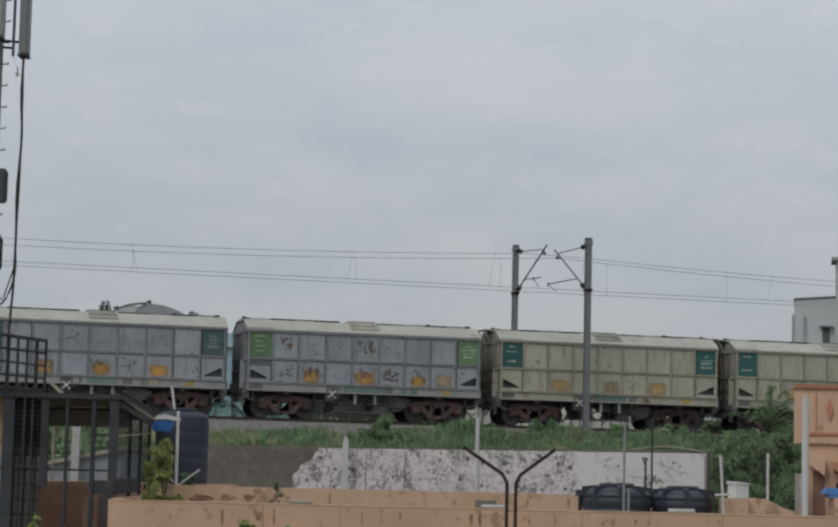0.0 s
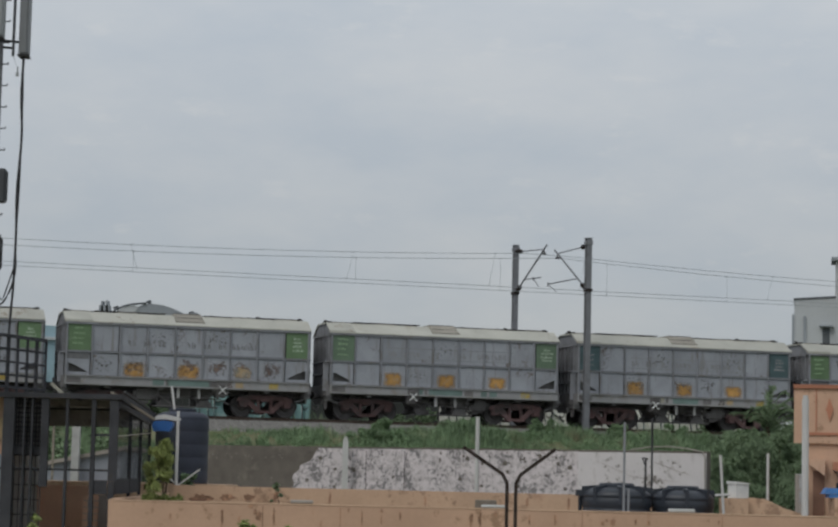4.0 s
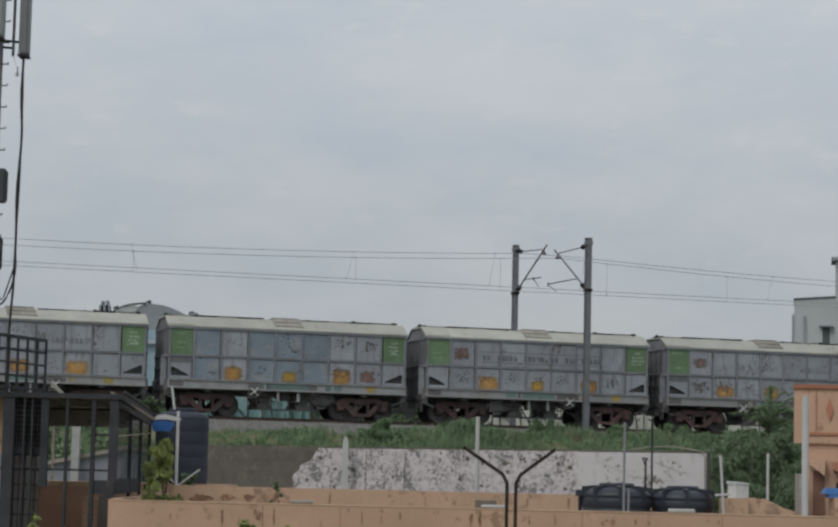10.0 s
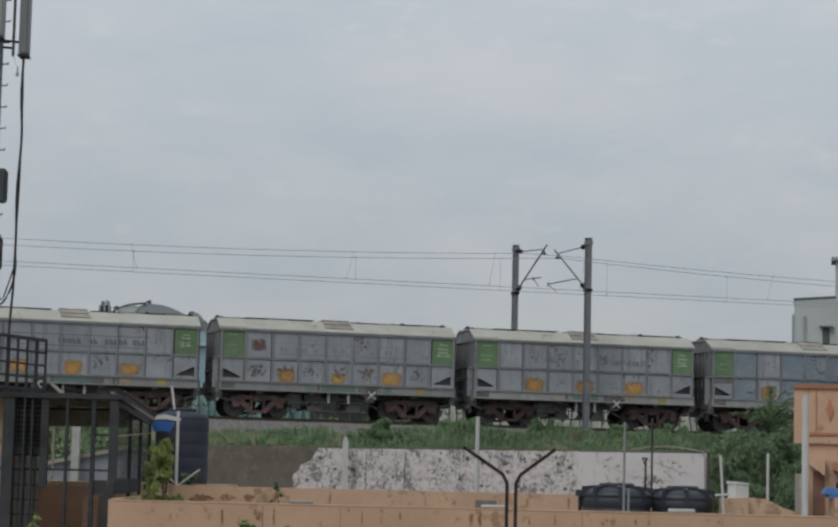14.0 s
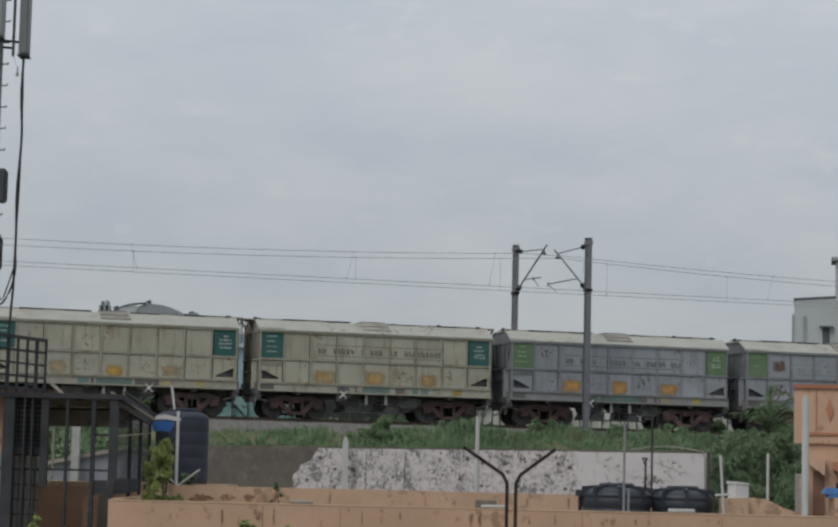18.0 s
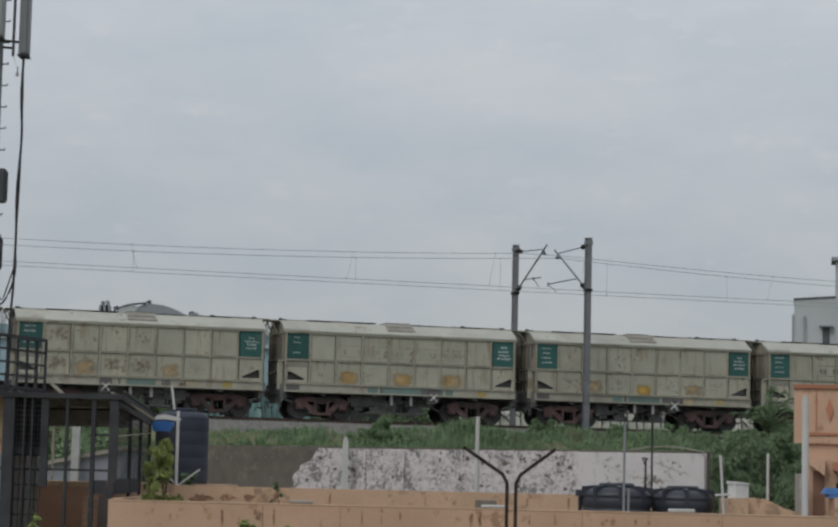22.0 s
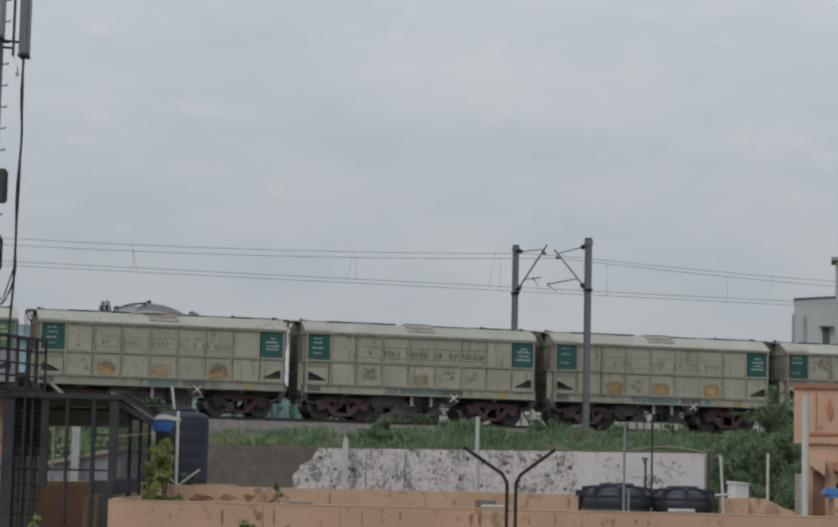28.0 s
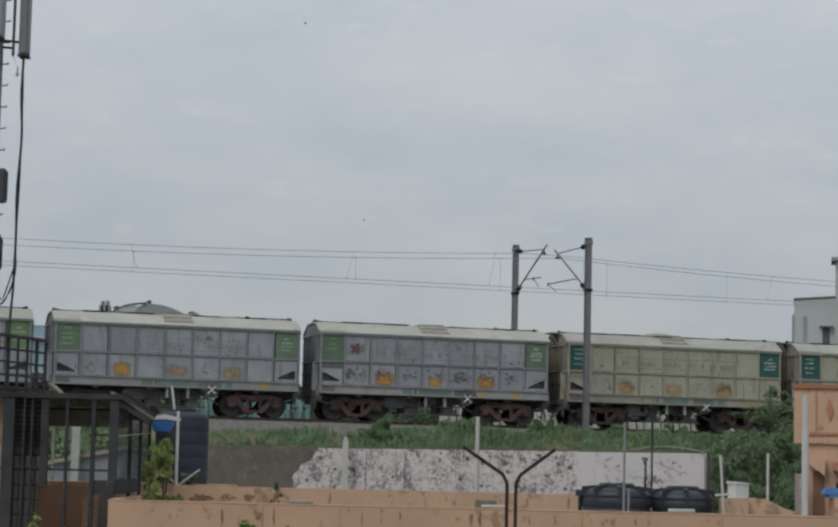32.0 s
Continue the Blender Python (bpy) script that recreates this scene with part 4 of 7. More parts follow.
def build_wagon_base(paint, pm, cm):
    wag = thing("hopper_wagon", "wagon", "railway wagon", Matrix.Identity(4), group="wagons of the goods train")
    p = lambda name, key, x=0.0, y=0.0, z=0.0, rz=0.0, lab="": part(name, (pm if key in pm else cm)[key], "", wag, lab, pose(x, y, z, 0, 0, rz))
    p("underframe", "underframe", lab="dark steel underframe")
    for i in range(9):
        x = -BODY / 2 + (i + 0.5) * BAY
        if 0 < i < 8:
            p("side_panel", "upper", x, -HALF, Z_MID + 0.04)
            p("side_panel", "lower", x, -HALF, Z_SILL1 + 0.02)
    c = part("corner_panel", pm["corner"], "", wag, "", pose(-BODY / 2 + 0.5 * BAY + 0.065, -HALF, Z_SILL1 + 0.02) @ Matrix.Diagonal((0.89, 1, 1, 1)))
    c = part("corner_panel", pm["corner"], "", wag, "", pose(BODY / 2 - 0.5 * BAY - 0.05, -HALF, Z_SILL1 + 0.02) @ Matrix.Diagonal((-0.91, 1, 1, 1)))
    for i in range(10):
        p("post", "post", POST_X(i), -HALF)
    p("middle_rail", "mid", 0, -HALF)
    p("top_rail", "top", 0, -HALF)
    p("sole_bar", "sill", 0, -HALF)
    p("far_side", "far")
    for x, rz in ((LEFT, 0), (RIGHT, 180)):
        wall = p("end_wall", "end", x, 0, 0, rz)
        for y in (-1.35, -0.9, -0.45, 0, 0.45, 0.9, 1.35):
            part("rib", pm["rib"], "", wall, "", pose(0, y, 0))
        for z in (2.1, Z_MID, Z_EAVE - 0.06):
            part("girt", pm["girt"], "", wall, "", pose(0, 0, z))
        if paint == "cream":
            p("end_landing", "landing", x, 0, 0, rz, "dirty steel landing in shade-darkened paint, jutting over the wagon's end")
        if rz == 0:
            p("end_step", "end_step", x)
    p("roof", "roof", lab="pale cream pitched steel roof")
    p("running_board", "board")
    for x in (0.0,):
        hatch = p("roof_hatch", "hatch", x)
        tagged(part("hatch_bars", cm["hatch_bar"], "", hatch), kind="stuff")
    p("roof_flap", "flap", -4.95)
    for x in (-4.7, -2.6, 2.6, 4.7):
        p("hatch_lid", "lid", x)
    for x in (-5.35, 3.4, 5.35):
        p("vent_cap", "vent", x)
    for x in (-0.95, 0.85):
        p("discharge_chute", "chute", x)
    for x in (-0.43, 0.50):
        p("foot_strut", "strut", x)
    p("brake_rod", "rigging", 0.1)
    p("discharge_gear", "discharge_gear")
    p("air_reservoir", "cylinder", 0.2, -0.65, 1.0)
    p("coupler", "coupler", LEFT)
    p("coupler", "coupler", RIGHT, 0, 0, 180)
    for x, rz in ((LEFT, 0), (RIGHT, 180)):
        p("headstock", "headstock", x, 0, 0, rz, "dark steel headstock")
        p("brake_hose", "hose", x, 0, 0, rz)
        p("foot_step", "foot_step", x, 0, 0, rz)
    p("end_ladder", "ladder", LEFT - 0.12, -1.1)
    p("end_ladder", "ladder", RIGHT + 0.12, 1.1)
    for x in (-BODY / 2 + 2.0, BODY / 2 - 2.0):
        bog = part("bogie", cm["frame"], "", wag, "oxide-red cast iron bogie", pose(x, 0, 0))
        part("brake_gear", cm["gear"], "", bog)
        part("spring_nest", cm["springs"], "", bog, "dark coil springs", pose(0, -1.06, 0))
        part("spring_nest", cm["springs"], "", bog, "dark coil springs", pose(0, 1.06, 0, 0, 0, 180))
        part("axle_tag", cm["tag"], "", bog, "white painted tag", pose(-0.25 if x < 0 else 0.2, -1.14, 1.03))
        for a in (-1.0, 1.0):
            part("wheelset", cm["wheelset"], "", bog, "", pose(a, 0, 0.5))
    return wag


def build_train():
    cm = common_meshes()
    base = {k: build_wagon_base(k, wagon_meshes(k), cm) for k in ("cream", "grey")}
    first = {}
    for row in TRAIN:
        paint = row[0]
        wag = base[paint] if paint not in first else copy_thing(base[paint], Matrix.Identity(4))
        first[paint] = True
        WAGONS.append(wag)
    kinds = {
        "o": ("paint_patch", (0.48, 0.32), "orange_patch", -0.04), "y": ("paint_patch", (0.38, 0.25), "yellow_patch", -0.10),
        "p": ("paint_patch", (0.46, 0.32), "pale_daub", -0.03), "r": ("rust_mark", (0.5, 0.36), "rust_patch", 0.16),
        "q": ("rust_mark", (0.36, 0.28), "rust_square", 0.02), "d": ("scratch_mark", (0.46, 0.34), "scratch", 0.18),
        "s": ("scratch_mark", (0.54, 0.42), "speckle", 0.12),
    }
    shapes = {}
    letter_ink = {"grey": ("", "mark_faint", "mark_middle", "mark_dark"), "cream": ("", "mark_faint_cream", "mark_umber_pale", "mark_umber")}
    letter_paint = {"grey": ("", "mark_faint", "mark_middle", "mark_dark"), "cream": ("", "mark_faint_cream", "mark_umber_pale", "mark_umber")}
    for n, (paint, sign, strength, end, plate, upper, lower) in enumerate(TRAIN):
        rng = random.Random(100 + n)
        wag = WAGONS[n]
        lettered = ("", ", very faint lettering", ", faded lettering", ", dark lettering")[strength]
        colour = {"teal": "dark teal", "dusty_teal": "dusty teal", "green": "light green", "dull_green": "dull green"}[sign]
        rusty = " rust-stained" if lower.count("r") > 2 else " weathered"
        tagged(wag, f"{rusty[1:]} {paint} hopper wagon, {colour} end panels{lettered}")
        # brake hand wheel on its gear box
        hx = end * 1.55
        wheel = part("hand_wheel", cm["handwheel"], "", wag, "hand wheel with white painted spokes", pose(hx, 0, 1.13))
        part("wheel_rim", cm["rim"], "", wheel)
        part("gear_box", cm["gearbox"], "", wag, "", pose(hx - 0.05, 0, 0))
        part("brake_cylinder", cm["brakes"], "", wag, "dark brake cylinder and linkage", pose(-end * 1.75, 0, 0))
        # sign panels in the upper corner bays
        for i in (0, 8):
            x = -BODY / 2 + (i + 0.5) * BAY + (-0.05 if i else 0.078)
            bm = B()
            w = BAY - (0.22 if i else 0.17)
            box(bm, (-w / 2, -0.015, 0), (w / 2, 0.03, Z_EAVE - Z_MID - 0.12))
            sp = part("sign_panel", bm, sign, wag, f"{colour} painted panel", pose(x, -HALF, Z_MID + 0.04))
            tagged(part("sign_marking", panel_bars(rng, 4, bool(i)), "mark_white" if sign == "teal" else "mark_faint" if sign == "dusty_teal" else "mark_pale_green" if i else "mark_green", sp, "", pose(0, -0.016, 0.08)), kind="stuff")
        # lettering across the upper bays
        if strength:
            ink = letter_paint[paint][strength]
            bars = lettering(rng, 0.27, (2, 5, 5, 2, 9), (0, 0.3, 0.16, 0.05)[strength])
            tagged(part("lettering", bars, letter_ink[paint][strength], wag, "", pose(0.22, -HALF - 0.0135, Z_MID + 0.30)), kind="stuff")
            if strength != 2 or paint == "cream":
                for z in (0.20, 0.68):
                    bm = B()
                    box(bm, (-3.05, -0.003, 0), (3.05, 0, 0.03))
                    part("lettering_line", bm, ink, wag, "", pose(0.22, -HALF - 0.0135, Z_MID + z))
        # daubs of primer, rust and scratches, bay by bay
        for z0, row in ((Z_SILL1 + 0.36, lower), (Z_MID + 0.56, upper)):
            for i, marks in enumerate(row.split(), 1):
                x = -BODY / 2 + (i + 0.5) * BAY
                face = -HALF - 0.0135
                for c in marks.strip("-"):
                    face -= 0.0035
                    u = x + rng.uniform(-0.07, 0.07)
                    name, key, ink, dz = kinds[c]
                    if c == "o" and paint == "cream":
                        ink = "soft_orange"
                    if c in "rq" and paint == "cream":
                        ink = "rust_cream"
                    if c in "ds" and paint == "cream":
                        ink += "_brown"
                    if (key, ink) not in shapes:
                        bm = B()
                        hx_, hz_ = key
                        bm.faces.new([bm.verts.new(q) for q in ((-hx_, 0, -hz_), (hx_, 0, -hz_), (hx_, 0, hz_), (-hx_, 0, hz_))])
                        shapes[key, ink] = mesh_of(name, bm, ink)
                    part(name, shapes[key, ink], "", wag, "", pose(u, face, z0 + dz) @ Matrix.Diagonal((rng.uniform(0.88, 1.1), 1, rng.uniform(0.88, 1.1), 1)))
        # a darker plate below the leading sign panel, and painted lengths of the sole bar
        if plate:
            bm = B()
            box(bm, (-0.49, -0.004, -0.13), (0.49, 0, 0.13))
            part("blank_plate", bm, "plate_grey" if paint == "grey" else "roof_dirty", wag, "", pose(-BODY / 2 + 0.5 * BAY + 0.065, -HALF - 0.0135, Z_MID - 0.21))
        for x, mname, w in ((3.87, "yellow", 0.42), (0.0, "sill_teal", 1.3 + 0.3 * (n % 3)), (2.3, "pale_patch" if n % 2 else "sill_teal", 0.35), (-1.35, "sill_teal" if n % 3 else "rail_cream", 0.5), (-0.95, "under", 0.12), (1.85, "rust_patch" if n % 2 else "sill_teal", 0.28), (-5.08, "under", 0.62), (1.12, "under", 0.42), (hx, "under", 0.55)):
            bm = B()
            box(bm, (-w / 2, -0.003, 0.0), (w / 2, 0, 0.24))
            part("sill_patch", bm, mname, wag, "", pose(x, -HALF - 0.1015 - (0.004 if x == hx else 0), Z_SILL0 + 0.07))
    # the blue-painted panels of one grey wagon
    blue = {}
    for o in WAGONS[8].children:
        if o.name.startswith("side_panel"):
            bay = round((o.location.x + BODY / 2) / BAY - 0.5)
            if bay in BLUE_BAYS[o.location.z < Z_MID]:
                if o.data.name not in blue:
                    me = o.data.copy()
                    me.materials[0] = M["blue_grey"]
                    blue[o.data.name] = me
                o.data = blue[o.data.name]
    # a tarpaulin bulging over the hatch of one cream wagon
    bm = B()
    bmesh.ops.create_icosphere(bm, subdivisions=3, radius=1.0)
    for v in bm.verts:
        k = 1 + 0.10 * math.sin(5.1 * v.co.x + 2) + 0.08 * math.sin(7.0 * v.co.y + 4.0 * v.co.x)
        v.co = Vector((v.co.x * 1.0 * k, v.co.y * 0.75, max(-0.1, v.co.z) * 0.17 * k))
    part("tarpaulin", bm, "roof_dirty", WAGONS[18], "grey sheet bundled over the roof hatch", pose(-0.35, -0.25, Z_RIDGE + 0.02), smooth=True)


build_train()


# ---------- overhead line ----------
def build_mast(s, d, top, way, clamp, contact, root, tip, label):
    """A steel H-mast with its swivelling bracket: tie, stay tube, registration tube and steady arm."""
    foot = along(s, d, 8.85)
    mast = thing("catenary_mast", label, "railway mast", Matrix.Translation(foot), group="masts of the overhead line")
    inv = Matrix.Translation(-foot)
    loc = lambda v: inv @ v
    h = top - 8.85
    bm = B()
    half = [(0.13, -0.13), (0.13, -0.112), (0.01, -0.108), (0.01, 0.108), (0.13, 0.112), (0.13, 0.13)]
    prism(bm, half + [(-x, y) for x, y in half[::-1]], 2, 0, h)
    bmesh.ops.transform(bm, matrix=pose(0, 0, 0, 0, 0, TURN), verts=bm.verts)
    part("column", bm, "steel", mast, "galvanised steel H-section column")
    bm = B()
    box(bm, (-0.16, -0.16, h - 0.30), (0.16, 0.16, h - 0.10), pose(0, 0, 0, 0, 0, TURN))
    box(bm, (-0.155, -0.155, h + 0.0), (0.155, 0.155, h + 0.03), pose(0, 0, 0, 0, 0, TURN))
    part("cap_clamp", bm, "steel", mast)
    bm = B()
    box(bm, (-0.4, -0.4, -0.5), (0.4, 0.4, 0.25), pose(0, 0, 0, 0, 0, TURN))
    bevel(bm, 0.03)
    part("foundation", bm, "slab", mast, "concrete foundation block")
    c, k = along(*clamp), along(*contact)
    hi = along(s, d + way * 0.16, top - 0.33)
    lo = along(s, d + way * 0.16, k.z - 0.08)
    upper = c + Vector((0, 0, 0.21))
    bm = B()
    rod(bm, loc(hi), loc(hi.lerp(upper, 0.16)), 0.085, 10)
    for i in range(4):
        q = hi.lerp(upper, 0.03 + 0.035 * i)
        rod(bm, loc(q), loc(q + (upper - hi).normalized() * 0.04), 0.12, 10)
    part("insulator", bm, "insulator", mast, "dark ribbed insulator")
    bm = B()
    rod(bm, loc(lo), loc(lo.lerp(c, 0.15)), 0.085, 10)
    for i in range(4):
        q = lo.lerp(c, 0.03 + 0.033 * i)
        rod(bm, loc(q), loc(q + (c - lo).normalized() * 0.04), 0.12, 10)
    part("insulator", bm, "insulator", mast, "dark ribbed insulator")
    bm = B()
    rod(bm, loc(hi.lerp(upper, 0.14)), loc(upper), 0.028, 8)
    part("top_tie", bm, "steel", mast)
    bm = B()
    over = lo + (upper - lo) * 1.10
    rod(bm, loc(lo.lerp(upper, 0.13)), loc(over), 0.042, 8)
    part("stay_tube", bm, "steel", mast)
    bm = B()
    rod(bm, loc(upper), loc(c), 0.03, 6)
    rod(bm, loc(c + E * -0.1), loc(c + E * 0.1), 0.05, 6)
    part("wire_clamp", bm, "insulator", mast)
    bm = B()
    # the registration tube runs from the stay to its tip; the steady arm hangs from it at the root
    a = lo.lerp(upper, 0.30)
    b = along(contact[0], tip, k.z + 0.44)
    rod(bm, loc(a), loc(b), 0.03, 8)
    part("registration_tube", bm, "steel", mast)
    bm = B()
    q = a.lerp(b, (root - d) / (tip - d)) if abs(tip - root) > 0.05 else b
    rod(bm, loc(q), loc(k), 0.022, 6)
    rod(bm, loc(q + Vector((0, 0, 0.08))), loc(q - Vector((0, 0, 0.12))), 0.03, 6)
    part("steady_arm", bm, "steel", mast)
    bm = B()
    box(bm, (-0.17, -0.17, lo.z - 8.85 - 0.12), (0.17, 0.17, lo.z - 8.85 + 0.02), pose(0, 0, 0, 0, 0, TURN))
    part("bracket_clamp", bm, "insulator", mast)


build_mast(7.87, -2.75, 18.42, 1, (7.36, 0.0, 17.74), (7.30, 0.0, 16.13), 1.1, 1.1, "galvanised steel catenary mast standing beside the near track")
build_mast(7.95, 7.75, 19.13, -1, (8.49, 5.0, 18.49), (8.24, 5.0, 16.80), 6.1, 4.7, "galvanised steel catenary mast standing beyond the far track")


def build_overhead(d, s_mast, z_cat, z_con, sag, droppers, label, slant=0.0):
    line = thing("overhead_line", label, "overhead wire", Matrix.Identity(4), group="overhead line wires")
    spans = 50.0

    def cat_z(s):
        u = ((s - s_mast) / spans) % 1.0
        return z_cat - sag * 4 * u * (1 - u)
    bm = B()
    tube(bm, [along(-95 + i * 2.5, d, cat_z(-95 + i * 2.5)) for i in range(82)], 0.0125)
    part("messenger_wire", bm, "wire", line)
    bm = B()
    tube(bm, [along(-95 + i * 5, d, z_con) for i in range(41)], 0.0125)
    part("contact_wire", bm, "wire", line)
    for s in droppers:
        bm = B()
        q = s + slant * (1 if s < -15 or s > -5 else -1)
        rod(bm, along(s, d, z_con), along(q, d, cat_z(q)), 0.007, 5)
        rod(bm, along(q, d, cat_z(q) - 0.05), along(q, d, cat_z(q) + 0.03), 0.025, 5)
        rod(bm, along(s, d, z_con - 0.02), along(s, d, z_con + 0.05), 0.02, 5)
        part("dropper", bm, "wire", line)


build_overhead(0.0, 7.4, 17.74, 16.05, 0.78, [-33, -23, -12.96, -2.6, 4.5, 9.9, 16.2, 26, 36], "thin overhead contact and messenger wires above the train")
build_overhead(5.0, 8.4, 18.49, 16.72, 0.70, [-32, -22, -12.0, -1.7, 5.6, 10.4, 20.8, 30], "thin overhead wires above the far track", 0.3)


# ---------- what lies beyond the railway ----------
def frame_m(origin, direction):
    a = math.degrees(math.atan2(direction[1], direction[0]))
    return Matrix.Translation(origin) @ pose(0, 0, 0, 0, 0, a)


def build_compound_wall(s0, s1, d, z1, material, label, strokes=None):
    z0 = 8.0
    o = along(s0, d, z0)
    ob = thing("compound_wall", label, "wall", frame_m(o, E), kind="structure")
    L = s1 - s0
    bm = B()
    box(bm, (0, 0, 0), (L, 0.22, z1 - z0))
    box(bm, (-0.04, -0.04, z1 - z0), (L + 0.04, 0.26, z1 - z0 + 0.07))
    part("wall_body", bm, material, ob)
    for i in range(int(L // 3) + 1):
        bm = B()
        box(bm, (i * 3 - 0.14, -0.09, 0), (i * 3 + 0.14, -0.003, z1 - z0 + 0.1))
        part("pier", bm, material, ob)
    if strokes:
        # broad painted shapes of a letter's size, each with a dark outline behind it
        rng = random.Random(strokes)
        teal = material == "teal_wall"
        x = 0.3
        while x < L - 0.8:
            w = rng.uniform(0.4, 0.75)
            low, high = rng.uniform(1.65, 1.95), rng.uniform(2.9, 3.25)
            lines = [((x, low), (x + rng.uniform(-0.15, 0.15), high))]
            kind = rng.randrange(4)
            if kind != 1:
                lines.append(((x + w, low), (x + w + rng.uniform(-0.2, 0.1), high)))
            if kind in (0, 3):
                lines.append(((x, low + 0.1), (x + w, low + rng.uniform(0.0, 0.3))))
            if kind in (1, 3):
                lines.append(((x, high - 0.2), (x + w, rng.uniform(low, high))))
            for y, grow, ink in ((-0.012, 0.22 if teal else 0.11, "far_dark"), (-0.022, 0.0, rng.choice(("far_white", "cream_wall", "wheel_white")) if teal else rng.choice(("under", "plate_grey", "dark_wall", "sill_teal")))):
                bm = B()
                for (xa, za), (xb, zb) in lines:
                    bar(bm, (xa, y, za - grow / 2), (xb, y, zb + grow / 2), 0.17 + grow, 0.01)
                part("painted_stroke", bm, ink, ob)
            x += w + (rng.uniform(0.12, 0.3) if teal else rng.uniform(0.25, 0.6))


# the two mossy lengths carry the shadow beneath the train in their dark colour
build_compound_wall(-24, -7.4, 14.0, 11.2, "dark_wall", "mossy compound wall beyond the tracks, coloured dark for shadow")
build_compound_wall(-7.3, -1.2, 14.0, 11.45, "teal_wall", "teal-painted compound wall with white graffiti strokes", 4)
build_compound_wall(-1.1, 6.0, 14.0, 11.3, "dark_wall", "mossy compound wall beyond the tracks, coloured dark for shadow")
build_compound_wall(6.1, 26.0, 14.0, 11.75, "cream_wall", "white compound wall with dark graffiti strokes beyond the tracks", 9)


def build_house(o, turn, w, dep, h, material, label, wins, storeys=1):
    ob = thing("house", label, "house", Matrix.Translation(o) @ pose(0, 0, 0, 0, 0, turn), group="houses beyond the railway")
    bm = B()
    box(bm, (0, 0, 0), (w, dep, h))
    part("wall", bm, material, ob)
    bm = B()
    box(bm, (-0.25, -0.25, h + 0.003), (w + 0.25, dep + 0.25, h + 0.16))
    part("roof", bm, "far_white", ob)
    bm = B()
    for lo, hi in (((0, 0, h + 0.163), (w, 0.15, h + 0.8)), ((0, dep - 0.15, h + 0.163), (w, dep, h + 0.8)), ((0, 0.153, h + 0.163), (0.15, dep - 0.153, h + 0.8)), ((w - 0.15, 0.153, h + 0.163), (w, dep - 0.153, h + 0.8))):
        box(bm, lo, hi)
    part("parapet", bm, material, ob)
    for x, z, ww, hh in wins:
        bm = B()
        for lo, hi in (((x - ww / 2 - 0.06, -0.05, z - 0.06), (x + ww / 2 + 0.06, -0.002, z)), ((x - ww / 2 - 0.06, -0.05, z + hh), (x + ww / 2 + 0.06, -0.002, z + hh + 0.06)), ((x - ww / 2 - 0.06, -0.05, z), (x - ww / 2, -0.002, z + hh)), ((x + ww / 2, -0.05, z), (x + ww / 2 + 0.06, -0.002, z + hh))):
            box(bm, lo, hi)
        win = part("window", bm, "far_white", ob)
        bm = B()
        box(bm, (x - ww / 2, -0.03, z), (x + ww / 2, -0.004, z + hh))
        part("pane", bm, "glass", win)
        bm = B()
        box(bm, (x - ww / 2 - 0.25, -0.55, z + hh + 0.12), (x + ww / 2 + 0.25, -0.002, z + hh + 0.2))
        part("sunshade", bm, "far_white", win)
    return ob


build_house(along(-17, 24, 8.0), TURN, 16.6, 8, 6.3, "pale_blue", "pale blue flat-roofed house behind the compound wall", [(2.2, 3, 1.2, 1.3), (6.5, 3, 1.2, 1.3), (10.6, 3, 1.2, 1.3)])

# tall white building
tb = thing("apartment_building", "white plastered building with a taller stair block", "building", pose(26.5, 150, 5.5, 0, 0, -10.5))
bm = B()
prism(bm, [(0, 0), (9, 0), (9, 15.33), (0, 14.77)], 1, 0, 10)
part("wall", bm, "far_white", tb)
bm = B()
prism(bm, [(-0.06, 14.78), (9.06, 15.35), (9.06, 15.47), (-0.06, 14.90)], 1, -0.06, 10.06)
part("roof", bm, "far_dark", tb, "thin dark roof edge")
bm = B()
box(bm, (2.85, -0.6, 0), (5.9, 2.0, 17.5))
part("stair_block", bm, "far_white", tb)
bm = B()
box(bm, (2.55, -0.9, 17.504), (6.2, 2.3, 17.75))
part("stair_roof", bm, "far_grey", tb)
bm = B()
box(bm, (-0.16, -0.12, 0), (-0.02, 0.05, 13.75))
part("drain_pipe", bm, "far_grey", tb)
bm = B()
box(bm, (0.62, -0.1, 0), (0.82, -0.003, 13.65))
part("drain_pipe", bm, "far_grey", tb)
bm = B()
box(bm, (1.95, -0.03, 11.5), (2.45, -0.003, 12.85))
wn_ = part("window", bm, "far_dark", tb)
bm = B()
box(bm, (1.72, -0.45, 12.9), (2.68, -0.004, 13.0))
part("sunshade", bm, "far_grey", wn_)
for z in (2.0, 5.2, 8.3):
    bm = B()
    box(bm, (1.85, -0.03, z), (2.5, -0.003, z + 1.4))
    wn_ = part("window", bm, "far_dark", tb)
    bm = B()
    box(bm, (1.55, -0.6, z + 1.45), (2.82, -0.004, z + 1.6))
    part("sunshade", bm, "far_grey", wn_)

# vaulted shed in the distance
sh = thing("shed", "grey sheet-metal shed with a curved roof, far beyond the railway", "shed", pose(-31.5, 200, 4.2))
bm = B()
prism(bm, [(0, 0), (11.7, 0), (11.5, 17.3), (9.8, 17.75), (8.6, 18.3), (7.6, 18.62), (6.6, 18.72), (5.8, 18.7), (5.3, 18.45), (4.7, 17.6), (3.0, 17.45), (1.2, 17.6), (0, 17.2)], 1, 0, 14)
part("body", bm, "far_grey", sh)
bm = B()
